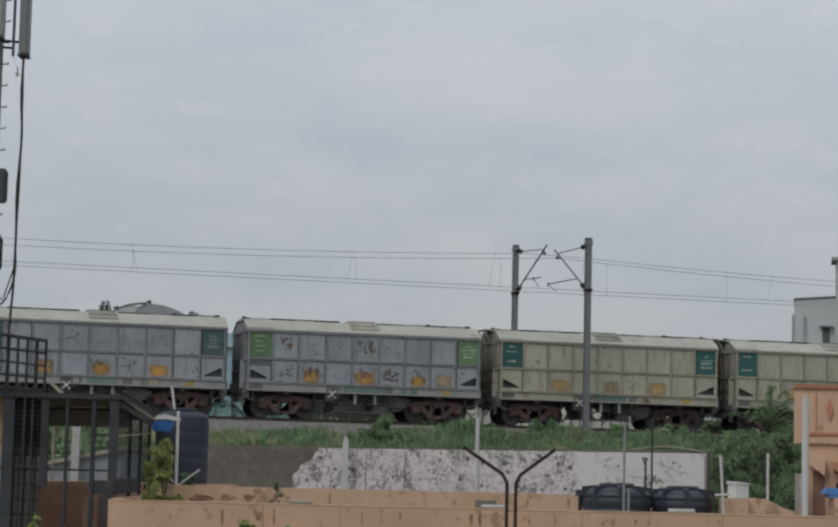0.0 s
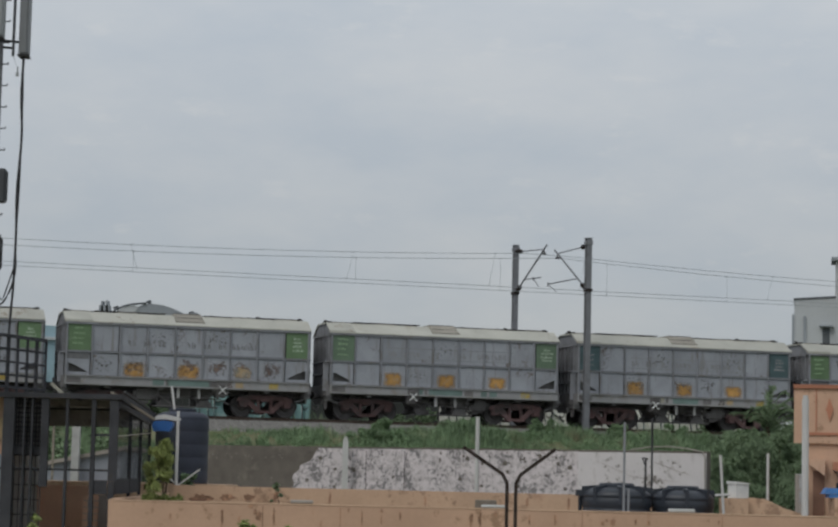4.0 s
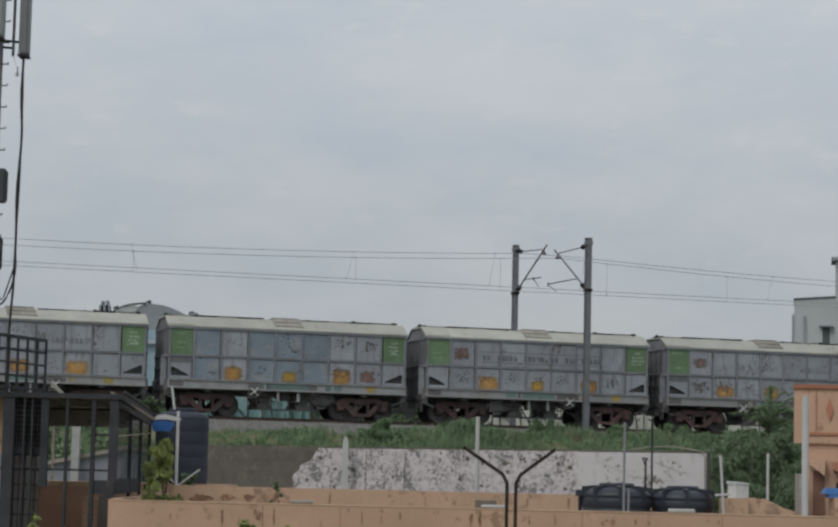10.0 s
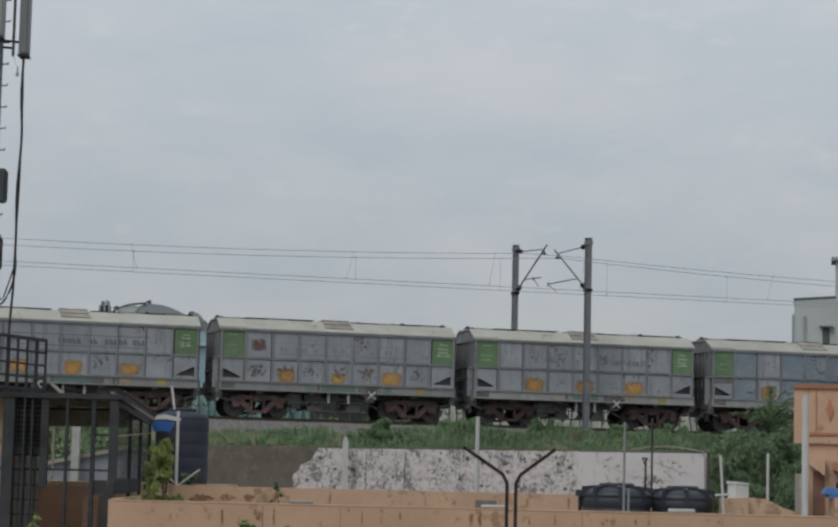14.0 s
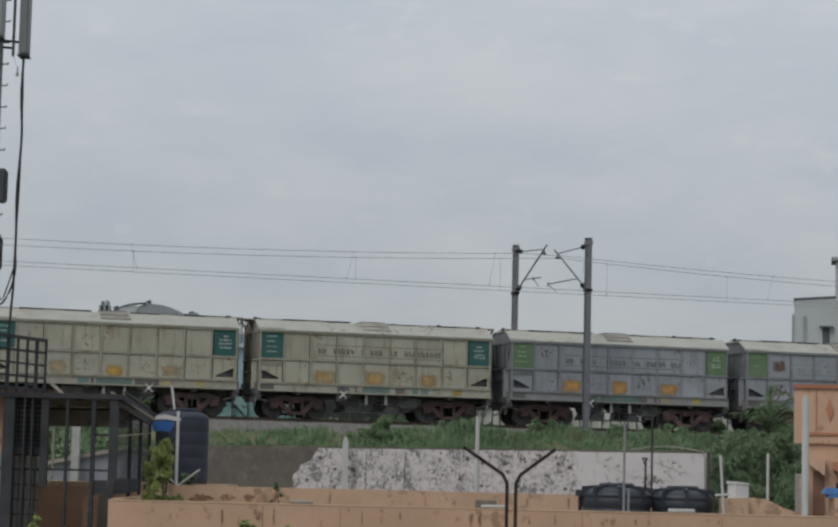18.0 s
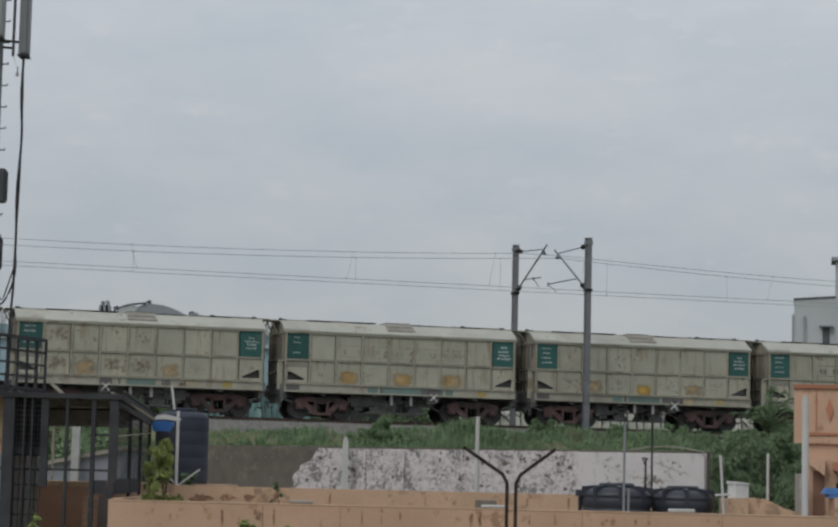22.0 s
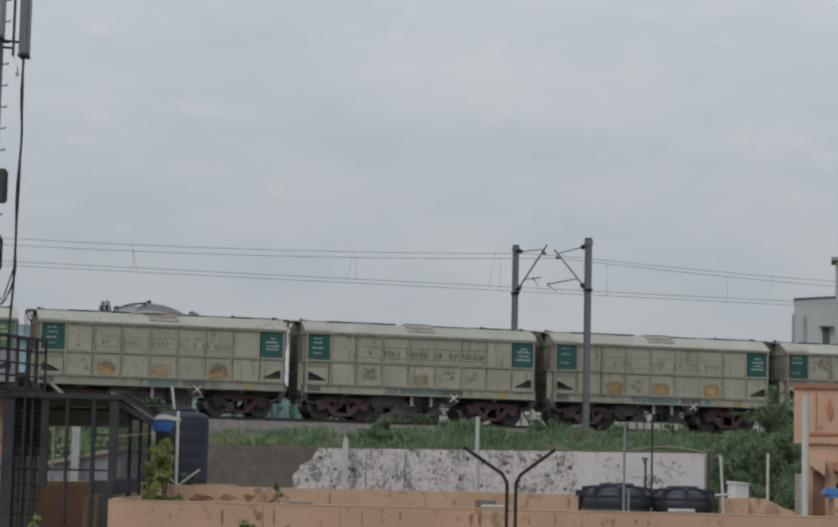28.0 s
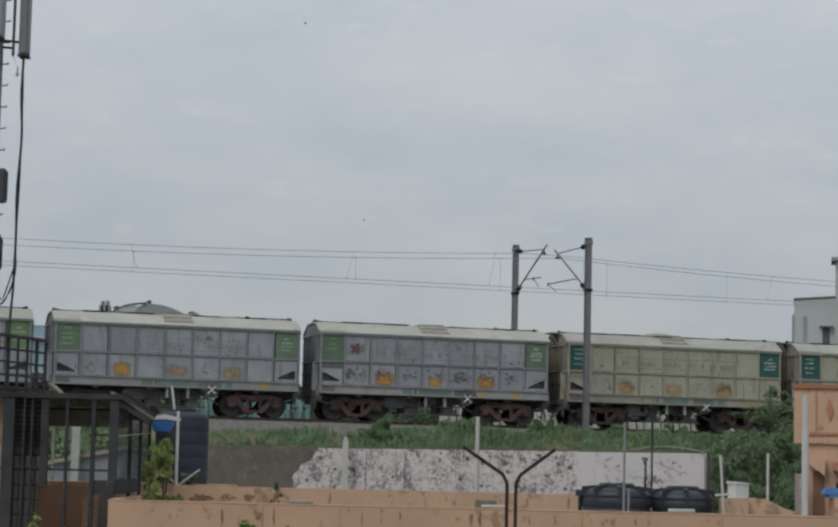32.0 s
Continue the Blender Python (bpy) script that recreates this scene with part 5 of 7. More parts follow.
tube(bm, [(2.75, -0.1, 17.7), (3.2, -0.1, 18.1), (3.9, -0.1, 18.42), (4.6, -0.1, 18.62), (5.4, -0.1, 18.72), (6.0, -0.1, 18.74)], 0.10, 8)
part("roof_arch", bm, "far_dark", sh, "thin curved roof edge")
bm = B()
prism(bm, [(3.0, 17.45), (4.7, 17.5), (5.3, 18.4), (4.9, 18.55), (4.2, 18.4), (3.3, 18.0)], 1, -0.06, -0.01)
part("white_sheet", bm, "far_white", sh, "white translucent gable sheet")
for x0, x1, z1 in ((1.65, 2.65, 18.45), (1.85, 2.05, 18.85), (2.28, 2.5, 18.9)):
    bm = B()
    box(bm, (x0, -0.5, 17.2), (x1, 0.6 if z1 < 19 else 0.3, z1))
    part("turret", bm, "far_grey", sh)
for x, z in ((3.2, 18.1), (6.25, 18.7), (10.3, 17.75)):
    bm = B()
    rod(bm, (x, 0.5, z), (x, 0.5, z + 0.38), 0.16, 10)
    box(bm, (x - 0.32, 0.3, z + 0.1), (x + 0.15, 0.7, z + 0.3))
    part("roof_vent", bm, "far_dark", sh)
bm = B()
prism(bm, [(9.6, 17.0), (11.3, 17.0), (11.2, 17.5), (10.85, 17.95), (10.3, 17.9), (9.9, 17.6)], 1, -0.6, 3)
part("lean_to", bm, "far_grey", sh)


# ---------- plants ----------
def leaf_cloud(rng, clumps, per, size, squash=0.8, slim=0.45, lift=0.0):
    """Leaves as small bent quads scattered in clumps; (x, y, z, r) each."""
    verts, faces = [], []
    for cx, cy, cz, r in clumps:
        for _ in range(per):
            while True:
                p = Vector((rng.uniform(-1, 1), rng.uniform(-1, 1), rng.uniform(-1, 1)))
                if p.length <= 1:
                    break
            p = p * (0.55 + 0.45 * rng.random())
            c = Vector((cx + p.x * r, cy + p.y * r, cz + p.z * r * squash))
            a = Vector((rng.uniform(-1, 1), rng.uniform(-1, 1), rng.uniform(-0.7, 0.5) + lift)).normalized()
            b = a.cross(Vector((rng.uniform(-1, 1), rng.uniform(-1, 1), rng.uniform(-1, 1)))).normalized()
            s = size * rng.uniform(0.6, 1.3)
            k = len(verts)
            verts += [c - a * s, c + b * s * slim, c + a * s, c - b * s * slim]
            faces += [(k, k + 1, k + 2), (k, k + 2, k + 3)]
    me = bpy.data.meshes.new("crown")
    me.from_pydata(verts, [], faces)
    return me


def build_shrub(x, y, h, spread, seed, label, leaf="leaf", per=420, size=0.062, z0=None, name="shrub", n=26, slim=0.45, lift=0.0):
    rng = random.Random(seed)
    z = ground_z(x, y) - 0.05 if z0 is None else z0
    ob = thing(name, label, "shrub" if name == "shrub" else "plant", pose(x, y, z), group="shrubs on the bank" if name == "shrub" else "")
    bm = B()
    top = Vector((rng.uniform(-0.1, 0.1) * h, 0, h * 0.6))
    rod(bm, (0, 0, 0), top, 0.02 * h + 0.008, 7, 0.008 * h)
    part("trunk", bm, "bark", ob)
    clumps = []
    for i in range(n):
        a = rng.uniform(0, 6.28)
        q = rng.random() ** 0.6
        zz = h * rng.uniform(0.22, 0.95)
        rr = spread * q * (1.0 if zz < 0.7 * h else 0.6)
        clumps.append((rr * math.cos(a), rr * math.sin(a), zz, spread * rng.uniform(0.16, 0.36)))
    for cx, cy, cz, r in clumps[::3]:
        bm = B()
        f = top * rng.uniform(0.3, 0.9)
        rod(bm, f, (cx, cy, cz), 0.006 * h + 0.003, 5, 0.002 * h)
        part("limb", bm, "bark", ob)
    me = leaf_cloud(rng, clumps, per, size, slim=slim, lift=lift)
    me.materials.append(M[leaf])
    part("crown", me, leaf, ob)
    return ob


def build_grass():
    rng = random.Random(11)
    verts, faces = [], []

    def tuft(p, h, blades, lean=0.5):
        for _ in range(blades):
            a = rng.uniform(0, 6.28)
            w = rng.uniform(0.007, 0.018) * (0.6 + h)
            hh = h * rng.uniform(0.5, 1.15)
            off = Vector((rng.gauss(0, 0.09), rng.gauss(0, 0.09), 0))
            tip = Vector((math.cos(a), math.sin(a), 0)) * hh * lean * rng.random()
            side = Vector((-math.sin(a), math.cos(a), 0)) * w
            k = len(verts)
            b = p + off
            mid = b + tip * 0.35 + Vector((0, 0, hh * 0.6))
            verts.extend([b - side, b + side, mid + side * 0.8, mid - side * 0.8, b + tip + Vector((0, 0, hh))])
            faces.extend([(k, k + 1, k + 2, k + 3), (k + 3, k + 2, k + 4)])
    for _ in range(13000):
        s, d = rng.uniform(-26, 34), -3.0 - 11.5 * rng.random() ** 1.3
        v = noise.noise((s * 0.33, d * 0.25, 3.1)) + 0.35 * noise.noise((s * 1.1, d * 0.8, 7.7))
        ballast = (-13.5 < s < -8.0 and d > -6.0) or (-5.2 < s < -2.6 and d > -7.5)
        if v < -0.12 and rng.random() < 0.75:
            continue
        if ballast and rng.random() < 0.8:
            continue
        p = along(s, d)
        p.z = ground_z(p.x, p.y) - 0.02
        h = 0.22 + 0.75 * max(0.0, v + 0.1) + (0.1 if s > -7 else 0) + (0.22 if s > -2 and d > -4.6 else 0)
        tuft(p, h * (0.7 if d > -4 and s < -2 else 1.0), 12)
    # beyond the far track
    for _ in range(2200):
        s, d = rng.uniform(-22, 34), rng.uniform(8.8, 13.6)
        p = along(s, d)
        p.z = ground_z(p.x, p.y) - 0.02
        tuft(p, rng.uniform(0.4, 1.0) * (1.5 if -5 < s < 1.5 else 1.0), 10)
    me = bpy.data.meshes.new("grass")
    me.from_pydata(verts, [], faces)
    me.materials.append(M["grass"])
    tagged(new("grass", me), "tall green grass and weeds on the railway bank", "grass", kind="stuff")
    # low leafy weeds among the grass
    clumps = []
    for _ in range(420):
        s, d = rng.uniform(-14, 30), rng.uniform(-12, -3.4)
        if noise.noise((s * 0.22, d * 0.2, 9.3)) < 0.0 or (s < -7.5 and d > -6):
            continue
        p = along(s, d)
        r = rng.uniform(0.25, 0.55)
        clumps.append((p.x, p.y, ground_z(p.x, p.y) + r * 0.45, r))
    me = leaf_cloud(rng, clumps, 260, 0.042)
    me.name = "weeds"
    me.materials.append(M["leaf_light"])
    tagged(new("weeds", me), "broad-leaved green weeds on the railway bank", "weeds", kind="stuff")


build_grass()
for i, (x, y, h, sp) in enumerate([(8.75, 67, 3.7, 1.1), (8.3, 71, 3.0, 1.2), (9.0, 63.5, 4.0, 1.1), (9.9, 65, 4.3, 1.3), (11.0, 66, 4.6, 1.5), (11.9, 69, 4.6, 1.5), (10.4, 71, 3.2, 1.5), (13.4, 80, 3.4, 1.5), (11.4, 61, 4.4, 1.4), (9.0, 74, 2.4, 1.4), (12.4, 83, 3.0, 1.5), (15.0, 82, 4.2, 1.7), (10.2, 60, 3.6, 1.2), (10.9, 76, 2.6, 1.5), (14.3, 79, 3.6, 1.2)]):
    build_shrub(x, y, h, sp, 40 + i, "dense dark green shrub at the foot of the bank", "leaf_light" if i in (1, 6, 9) else "leaf", per=650, size=0.09, n=40, slim=0.12, lift=0.9)
for i, (s, h, sp) in enumerate([(-1.9, 0.8, 0.9), (1.9, 0.95, 0.7), (5.4, 1.0, 0.7), (9.2, 0.9, 0.8), (12.0, 1.0, 0.8), (15.5, 0.9, 1.0), (17.0, 0.9, 1.1)]):
    p = along(s, -3.6)
    build_shrub(p.x, p.y, h, sp, 60 + i, "leafy green weed bush beside the track", "leaf_light", per=330, size=0.075, n=18, slim=0.14, lift=0.8)
for i, (s, d, h, sp) in enumerate([(-3.6, -6.4, 0.75, 0.8), (-2.4, -6.2, 0.6, 0.8), (2.3, -5.6, 0.65, 0.9), (3.8, -5.8, 0.6, 0.8), (9.6, -5.0, 0.6, 0.9), (12.8, -5.2, 0.7, 0.9)]):
    p = along(s, d)
    build_shrub(p.x, p.y, h, sp, 200 + i, "bushy green weeds on the railway bank", "leaf_light", per=200, size=0.08, n=22, slim=0.13, lift=0.8)
for i, (s, d, h, sp) in enumerate([(-0.8, 12.2, 1.5, 1.1), (0.9, 12.0, 1.3, 1.2), (2.8, 12.0, 1.9, 1.3), (4.6, 12.0, 2.3, 1.2), (5.7, 12.2, 1.6, 1.0), (21, 12.2, 2.2, 1.4), (-8.6, 12.2, 2.0, 1.3), (-10.4, 12.2, 2.4, 1.5), (-12.6, 12.2, 2.2, 1.5), (-15, 12.2, 2.4, 1.5)]):
    p = along(s, d)
    build_shrub(p.x, p.y, h, sp, 70 + i, "dark green shrub beyond the far track", per=260, size=0.08)


for i, (x, y, h, sp) in enumerate([(12.6, 83.5, 2.5, 1.0), (13.6, 83.0, 2.3, 1.0)]):
    build_shrub(x, y, h, sp, 240 + i, "half-dry brown bush below the feathery tree", "dry_leaf", per=420, size=0.09, n=22, slim=0.14, lift=0.4)


# a small feathery tree rising out of the shrubs
tr = thing("feathery_tree", "small dark tree with long feathery drooping fronds", "tree", pose(13.15, 79.5, 5.75))
frng = random.Random(52)
bm = B()
tube(bm, [(0.3, 0, 0), (0.15, 0, 1.4), (0.0, 0, 2.6), (-0.1, 0, 4.0)], 0.07, 8)
part("trunk", bm, "bark", tr)
for i in range(40):
    a = 6.28 * i / 20 + frng.uniform(-0.2, 0.2)
    rise = frng.uniform(0.15, 1.25) if i % 5 else frng.uniform(1.7, 2.3)
    reach = frng.uniform(0.9, 1.5) if i % 5 else frng.uniform(0.4, 0.9)
    base = Vector((-0.05, 0, frng.uniform(2.4, 4.0)))
    way = Vector((math.cos(a), math.sin(a) * 0.7, 0))
    line = [base + way * reach * q + Vector((0, 0, rise * (1.6 * q - 1.0 * q * q) * 1.1)) for q in (0, 0.2, 0.4, 0.6, 0.8, 1.0)]
    v, f = [], []
    for p0, p1 in zip(line, line[1:]):
        d = (p1 - p0)
        for q in range(9):
            c = p0 + d * q / 9
            for sd in (-1, 1):
                tip = c + d.normalized() * 0.16 + d.cross(Vector((0, 0, 1))).normalized() * sd * frng.uniform(0.10, 0.24) + Vector((0, 0, frng.uniform(-0.16, 0.03)))
                k = len(v)
                up = Vector((0, 0, 0.022))
                v += [c - up, c + up, tip]
                f += [(k, k + 1, k + 2)]
        k = len(v)
        up = Vector((0, 0, 0.014))
        v += [p0 - up, p0 + up, p1 + up, p1 - up]
        f += [(k, k + 1, k + 2, k + 3)]
    me = bpy.data.meshes.new("frond")
    me.from_pydata(v, [], f)
    me.materials.append(M["leaf"])
    part("frond", me, "leaf", tr)
# tall reeds before the shrubs
rrng = random.Random(31)
rv, rf = [], []
for _ in range(5200):
    x, y = rrng.uniform(6.9, 11.4), rrng.uniform(56.5, 59.5)
    z = ground_z(x, y) - 0.05
    hgt = rrng.uniform(1.2, 2.6) * (1.0 + 0.35 * noise.noise((x * 1.3, y * 0.8, 2.0)))
    a = rrng.uniform(0, 6.28)
    w = rrng.uniform(0.012, 0.03)
    sd = Vector((-math.sin(a), math.cos(a), 0)) * w
    tip = Vector((math.cos(a), math.sin(a), 0)) * hgt * 0.32 * rrng.random()
    b0 = Vector((x, y, z))
    md = b0 + tip * 0.3 + Vector((0, 0, hgt * 0.6))
    k = len(rv)
    rv += [b0 - sd, b0 + sd, md + sd, md - sd, b0 + tip + Vector((0, 0, hgt))]
    rf += [(k, k + 1, k + 2, k + 3), (k + 3, k + 2, k + 4)]
me = bpy.data.meshes.new("reeds")
me.from_pydata(rv, [], rf)
me.materials.append(M["grass"])
tagged(new("reeds", me), "tall green reeds growing before the shrubs", "reeds", kind="stuff")

# woods in the distance
wrng = random.Random(77)
wclumps = []
for _ in range(520):
    x, y = wrng.uniform(-75, 75), wrng.uniform(165, 260)
    if abs(x - 29) < 8 and y < 175 or abs(x + 25) < 9 and y < 220:
        continue
    r = wrng.uniform(1.2, 2.6)
    wclumps.append((x, y, wrng.uniform(3.5, 8.5 + (y - 165) * 0.02), r))
me = leaf_cloud(wrng, wclumps, 70, 0.55)
me.name = "far_trees"
me.materials.append(M["leaf"])
tagged(new("far_trees", me), "dark green trees in the distance beyond the railway", "trees", kind="stuff")

# ---------- the old boundary wall ----------
WALL_O = Vector((-7.0, 72.0, 4.4))
WALL_M = frame_m(WALL_O, (15.3, -11.0))
WALL_L = 18.85
wl_ = thing("boundary_wall", "old boundary wall, brown plaster at one end and peeling whitewash", "wall", WALL_M, kind="structure")
bm = B()
pts = [(0, 0), (WALL_L, 0)] + [(WALL_L - i * WALL_L / 60, 3.62 + 0.03 * noise.noise((i * 0.7, 0, 0))) for i in range(61)]
prism(bm, pts, 1, 0, 0.24)
part("wall_core", bm, "brown_wall", wl_, "damp brown plastered wall")
bm = B()
rng = random.Random(3)
edge = []
for i in range(26):
    z = i * 3.58 / 25
    edge.append((3.75 + 1.35 * max(0, z - 2.75) ** 0.8 + 0.3 * max(0, 1.8 - z) + rng.uniform(-0.14, 0.14), z))
prism(bm, [(14.6, 0), (14.6, 3.57)] + [(14.6 - i * 8.8 / 40, 3.57 + 0.035 * noise.noise((i * 0.9, 3, 0))) for i in range(1, 40)] + edge[::-1], 1, -0.012, -0.001)
part("whitewash", bm, "white_wall", wl_, "peeling white limewash with dark patches")
bm = B()
box(bm, (14.6, -0.02, 0), (WALL_L, -0.001, 3.56))
part("plaster", bm, "smooth_wall", wl_, "smooth pale plaster")
for x in (6.6, 8.1, 10.9):
    bm = B()
    box(bm, (x - 0.17, -0.07, 0), (x + 0.17, -0.013, 3.5))
    part("pilaster", bm, "white_wall", wl_)
for i in range(95):
    # flaked patches, most along the top edge and in three clusters
    u = rng.random()
    x = rng.uniform(4.2, 14.4) if u < 0.45 else rng.uniform(4.2, 6.6) if u < 0.62 else rng.uniform(9.2, 11.4) if u < 0.78 else rng.uniform(12.0, 14.4)
    z = 3.52 - (0.5 * rng.random() if rng.random() < 0.4 else 2.2 * rng.random())
    k = rng.random() ** 2
    bm = daub(rng, 0.05 + 0.26 * k * rng.uniform(0.5, 1), 0.04 + 0.17 * k, 2.0, 0.5)
    part("bare_patch", bm, "brown_wall", wl_, "", pose(x, -0.0135, z))
for i in range(26):
    # pale chips along the head of the brown length
    bm = daub(rng, rng.uniform(0.04, 0.13), rng.uniform(0.03, 0.08), 2.0, 0.5)
    part("pale_chip", bm, "brown_chip", wl_, "", pose(rng.uniform(0.2, 3.9), -0.004, 3.30 + rng.uniform(-0.09, 0.06) - (0.8 * rng.random() if i % 5 == 0 else 0)))
bm = B()
tube(bm, [(16.3, 0.1, 3.64), (17.0, 0.08, 3.73), (17.7, 0.0, 3.74), (18.3, -0.05, 3.68), (18.75, -0.06, 3.60), (18.83, -0.06, 3.48), (18.84, -0.06, 2.6), (18.84, -0.06, 1.6)], 0.02, 8)
part("drain_pipe", bm, "slab", wl_)
for x0, z0, x1, z1 in ((15.2, 3.32, 16.5, 2.85), (16.5, 2.85, 17.9, 2.75), (17.0, 3.35, 18.3, 2.95), (15.0, 2.7, 15.9, 2.35), (17.4, 2.6, 18.7, 2.2)):
    bm = B()
    bar(bm, (x0, -0.021, z0), (x1, -0.021, z1), 0.022, 0.004)
    part("crack", bm, "slab", wl_)
bm = B()
prism(bm, [(-0.10, 0), (0.10, 0), (0.085, 3.9), (0.04, 4.03), (-0.04, 4.03), (-0.085, 3.9)], 1, -0.07, 0.07)
single("concrete_post", bm, "pvc", "pale concrete post standing before the old wall", "post", pose(-2.19, 68.0, 4.3))

def pole(name, x, y, z0, z1, r, material, label, cat="pole", extra=()):
    bm = B()
    rod(bm, (0, 0, 0), (0, 0, z1 - z0), r, 8)
    for a, b, rr in extra:
        rod(bm, a, b, rr, 7)
    return single(name, bm, material, label, cat, pose(x, y, z0))


# ---------- the orange house and its terrace ----------
PX0, PX1 = -4.25, 9.4
hs = thing("terrace_house", "orange-painted house with a flat roof and parapets", "house", pose(0, 0, 0))
bm = B()
box(bm, (PX0, 30.0, 1.6), (PX1, 39.4, 5.75))
part("wall", bm, "orange_wall", hs)
bm = B()
box(bm, (PX0 - 0.1, 30.155, 5.753), (PX1 + 0.1, 39.5, 5.9))
part("roof_slab", bm, "slab", hs)
bm = B()
box(bm, (PX0, 29.98, 5.70), (PX1, 30.15, 6.62))
part("front_parapet", bm, "orange_wall", hs, "orange parapet with dark water stains")
bm = B()
box(bm, (PX0 - 0.004, 29.974, 6.623), (PX1, 30.156, 6.64))
part("coping", bm, "coping", hs)
bm = B()
prism(bm, [(30.175, 5.7), (36.0, 5.7), (36.0, 6.70), (30.175, 6.65)], 0, PX0, PX0 + 0.15)
part("side_parapet", bm, "orange_wall", hs)
bm = B()
box(bm, (-4.02, 36.0, 5.7), (4.3, 36.15, 6.83))
part("back_parapet", bm, "orange_back", hs, "sandy orange back parapet")
rng = random.Random(21)
for x, w, h, z in ((-3.38, 0.037, 0.11, 6.42), (-2.66, 0.045, 0.32, 6.45), (-2.42, 0.03, 0.17, 6.40), (-2.26, 0.09, 0.05, 6.59), (-2.15, 0.09, 0.16, 6.46), (-2.20, 0.05, 0.10, 6.52), (-1.94, 0.037, 0.3, 6.46), (-1.28, 0.03, 0.11, 6.38), (-0.90, 0.03, 0.1, 6.57), (-0.71, 0.022, 0.28, 6.46), (-0.44, 0.037, 0.09, 6.57), (-0.44, 0.022, 0.2, 6.44), (-0.18, 0.037, 0.2, 6.51), (0.81, 0.067, 0.26, 6.48), (0.93, 0.06, 0.26, 6.48), (1.15, 0.037, 0.1, 6.56), (1.62, 0.03, 0.19, 6.48), (1.98, 0.045, 0.17, 6.50), (2.64, 0.075, 0.07, 6.47), (2.78, 0.09, 0.11, 6.49), (2.70, 0.05, 0.05, 6.51), (3.10, 0.037, 0.11, 6.50), (3.28, 0.045, 0.1, 6.49), (4.26, 0.03, 0.09, 6.52), (5.2, 0.03, 0.15, 6.42)):
    part("stain_mark", daub(rng, w, h, 2.2, 0.5), "stain", hs, "", pose(x, 29.9765 - 0.0032 * (x in (-2.20, 2.70)), z))
for x in (-2.1, -1.02, 0.93, 2.35, 4.3):
    bm = B()
    box(bm, (x, -0.002, 5.9), (x + 0.012, 0, 6.6))
    part("crack", bm, "stain", hs, "", pose(0, 29.979, 0))

for x, w, h, z in ((-3.55, 0.5, 0.16, 6.62), (-3.1, 0.35, 0.13, 6.64), (-2.75, 0.28, 0.12, 6.66), (-2.3, 0.12, 0.2, 6.7), (-1.4, 0.05, 0.3, 6.66), (0.2, 0.04, 0.3, 6.66), (1.9, 0.06, 0.26, 6.68), (2.6, 0.05, 0.3, 6.66)):
    part("stain_mark", daub(rng, w, h, 2.0, 0.5), "stain", hs, "", pose(x, 35.998, z))
# stair head room on the terrace
sr = thing("stair_room", "orange stair head room with red trim and diamond relief", "building", pose(6.42, 36.2, 5.9, 0, 0, -10.6))
bm = B()
box(bm, (0.13, 0, 0), (3.0, 2.6, 2.80))
part("wall", bm, "orange_wall", sr)
bm = B()
box(bm, (-0.02, -0.06, 1.88), (3.0, -0.003, 2.80))
part("upper_band", bm, "orange_wall", sr)
bm = B()
box(bm, (-0.03, -0.10, 2.803), (3.05, 2.65, 2.87))
part("roof_edge", bm, "orange_trim", sr)
bm = B()
box(bm, (0.34, -0.08, 2.08), (0.355, -0.0605, 2.79))
part("panel_joint", bm, "orange_trim", sr)
for z in (2.02,):
    bm = B()
    box(bm, (0.16, -0.085, z), (3.0, -0.0605, z + 0.045))
    part("string_course", bm, "orange_trim", sr)
for x in (0.57, 1.4, 2.3):
    bm = B()
    prism(bm, [(x - 0.06, 2.45), (x, 2.26), (x + 0.06, 2.45), (x, 2.64)], 1, -0.10, -0.0605)
    part("diamond", bm, "orange_trim", sr, "red-orange diamond relief")
bm = B()
prism(bm, [(0.24, 1.615), (0.50, 1.615), (0.50, 1.34), (0.24, 1.52)], 1, -0.20, -0.003)
part("door_hood", bm, "orange_wall", sr)
bm = B()
box(bm, (0.30, -0.02, 0), (0.49, -0.004, 1.42))
part("doorway", bm, "door_brown", sr, "dark brown doorway")
bm = B()
prism(bm, [(0.63, 1.57), (1.3, 1.57), (1.3, 1.24), (0.63, 1.44)], 1, -0.35, -0.003)
part("window_hood", bm, "orange_trim", sr)
bm = B()
box(bm, (0.68, -0.02, 0.3), (1.2, -0.004, 1.22))
part("window", bm, "glass", sr)

bm = B()
rod(bm, (0, 0, 0), (0, 0, 1.80), 0.052, 14)
rod(bm, (0, 0, 1.80), (0, 0, 1.86), 0.04, 10)
single("white_pipe_column", bm, "pvc", "thick white plastic pipe standing on the terrace", "pipe", pose(6.01, 33.0, 6.59))
pole("grey_pipe", 6.0, 34.2, 5.9, 7.24, 0.03, "slab", "short grey cement pipe behind the white pipe", "pipe").matrix_basis @= pose(0.1, 0, 0)
bm = B()
box(bm, (-0.12, -0.12, 5.9), (0.12, 0.12, 6.55))
bevel(bm, 0.01)
single("pipe_plinth", bm, "slab", "small concrete plinth under the white pipe", "plinth", pose(6.01, 33.0, 0.04))
mc = thing("meter_cabinet", "narrow grey meter cabinet standing beside the stair room", "cabinet", pose(6.46, 35.85, 5.9))
bm = B()
box(bm, (-0.055, -0.1, 0), (0.055, 0.1, 1.33))
bevel(bm, 0.008)
part("body", bm, "slab", mc)
bm = B()
box(bm, (-0.075, -0.12, 1.333), (0.075, 0.12, 1.36))
part("lid", bm, "pvc", mc, "pale projecting lid")
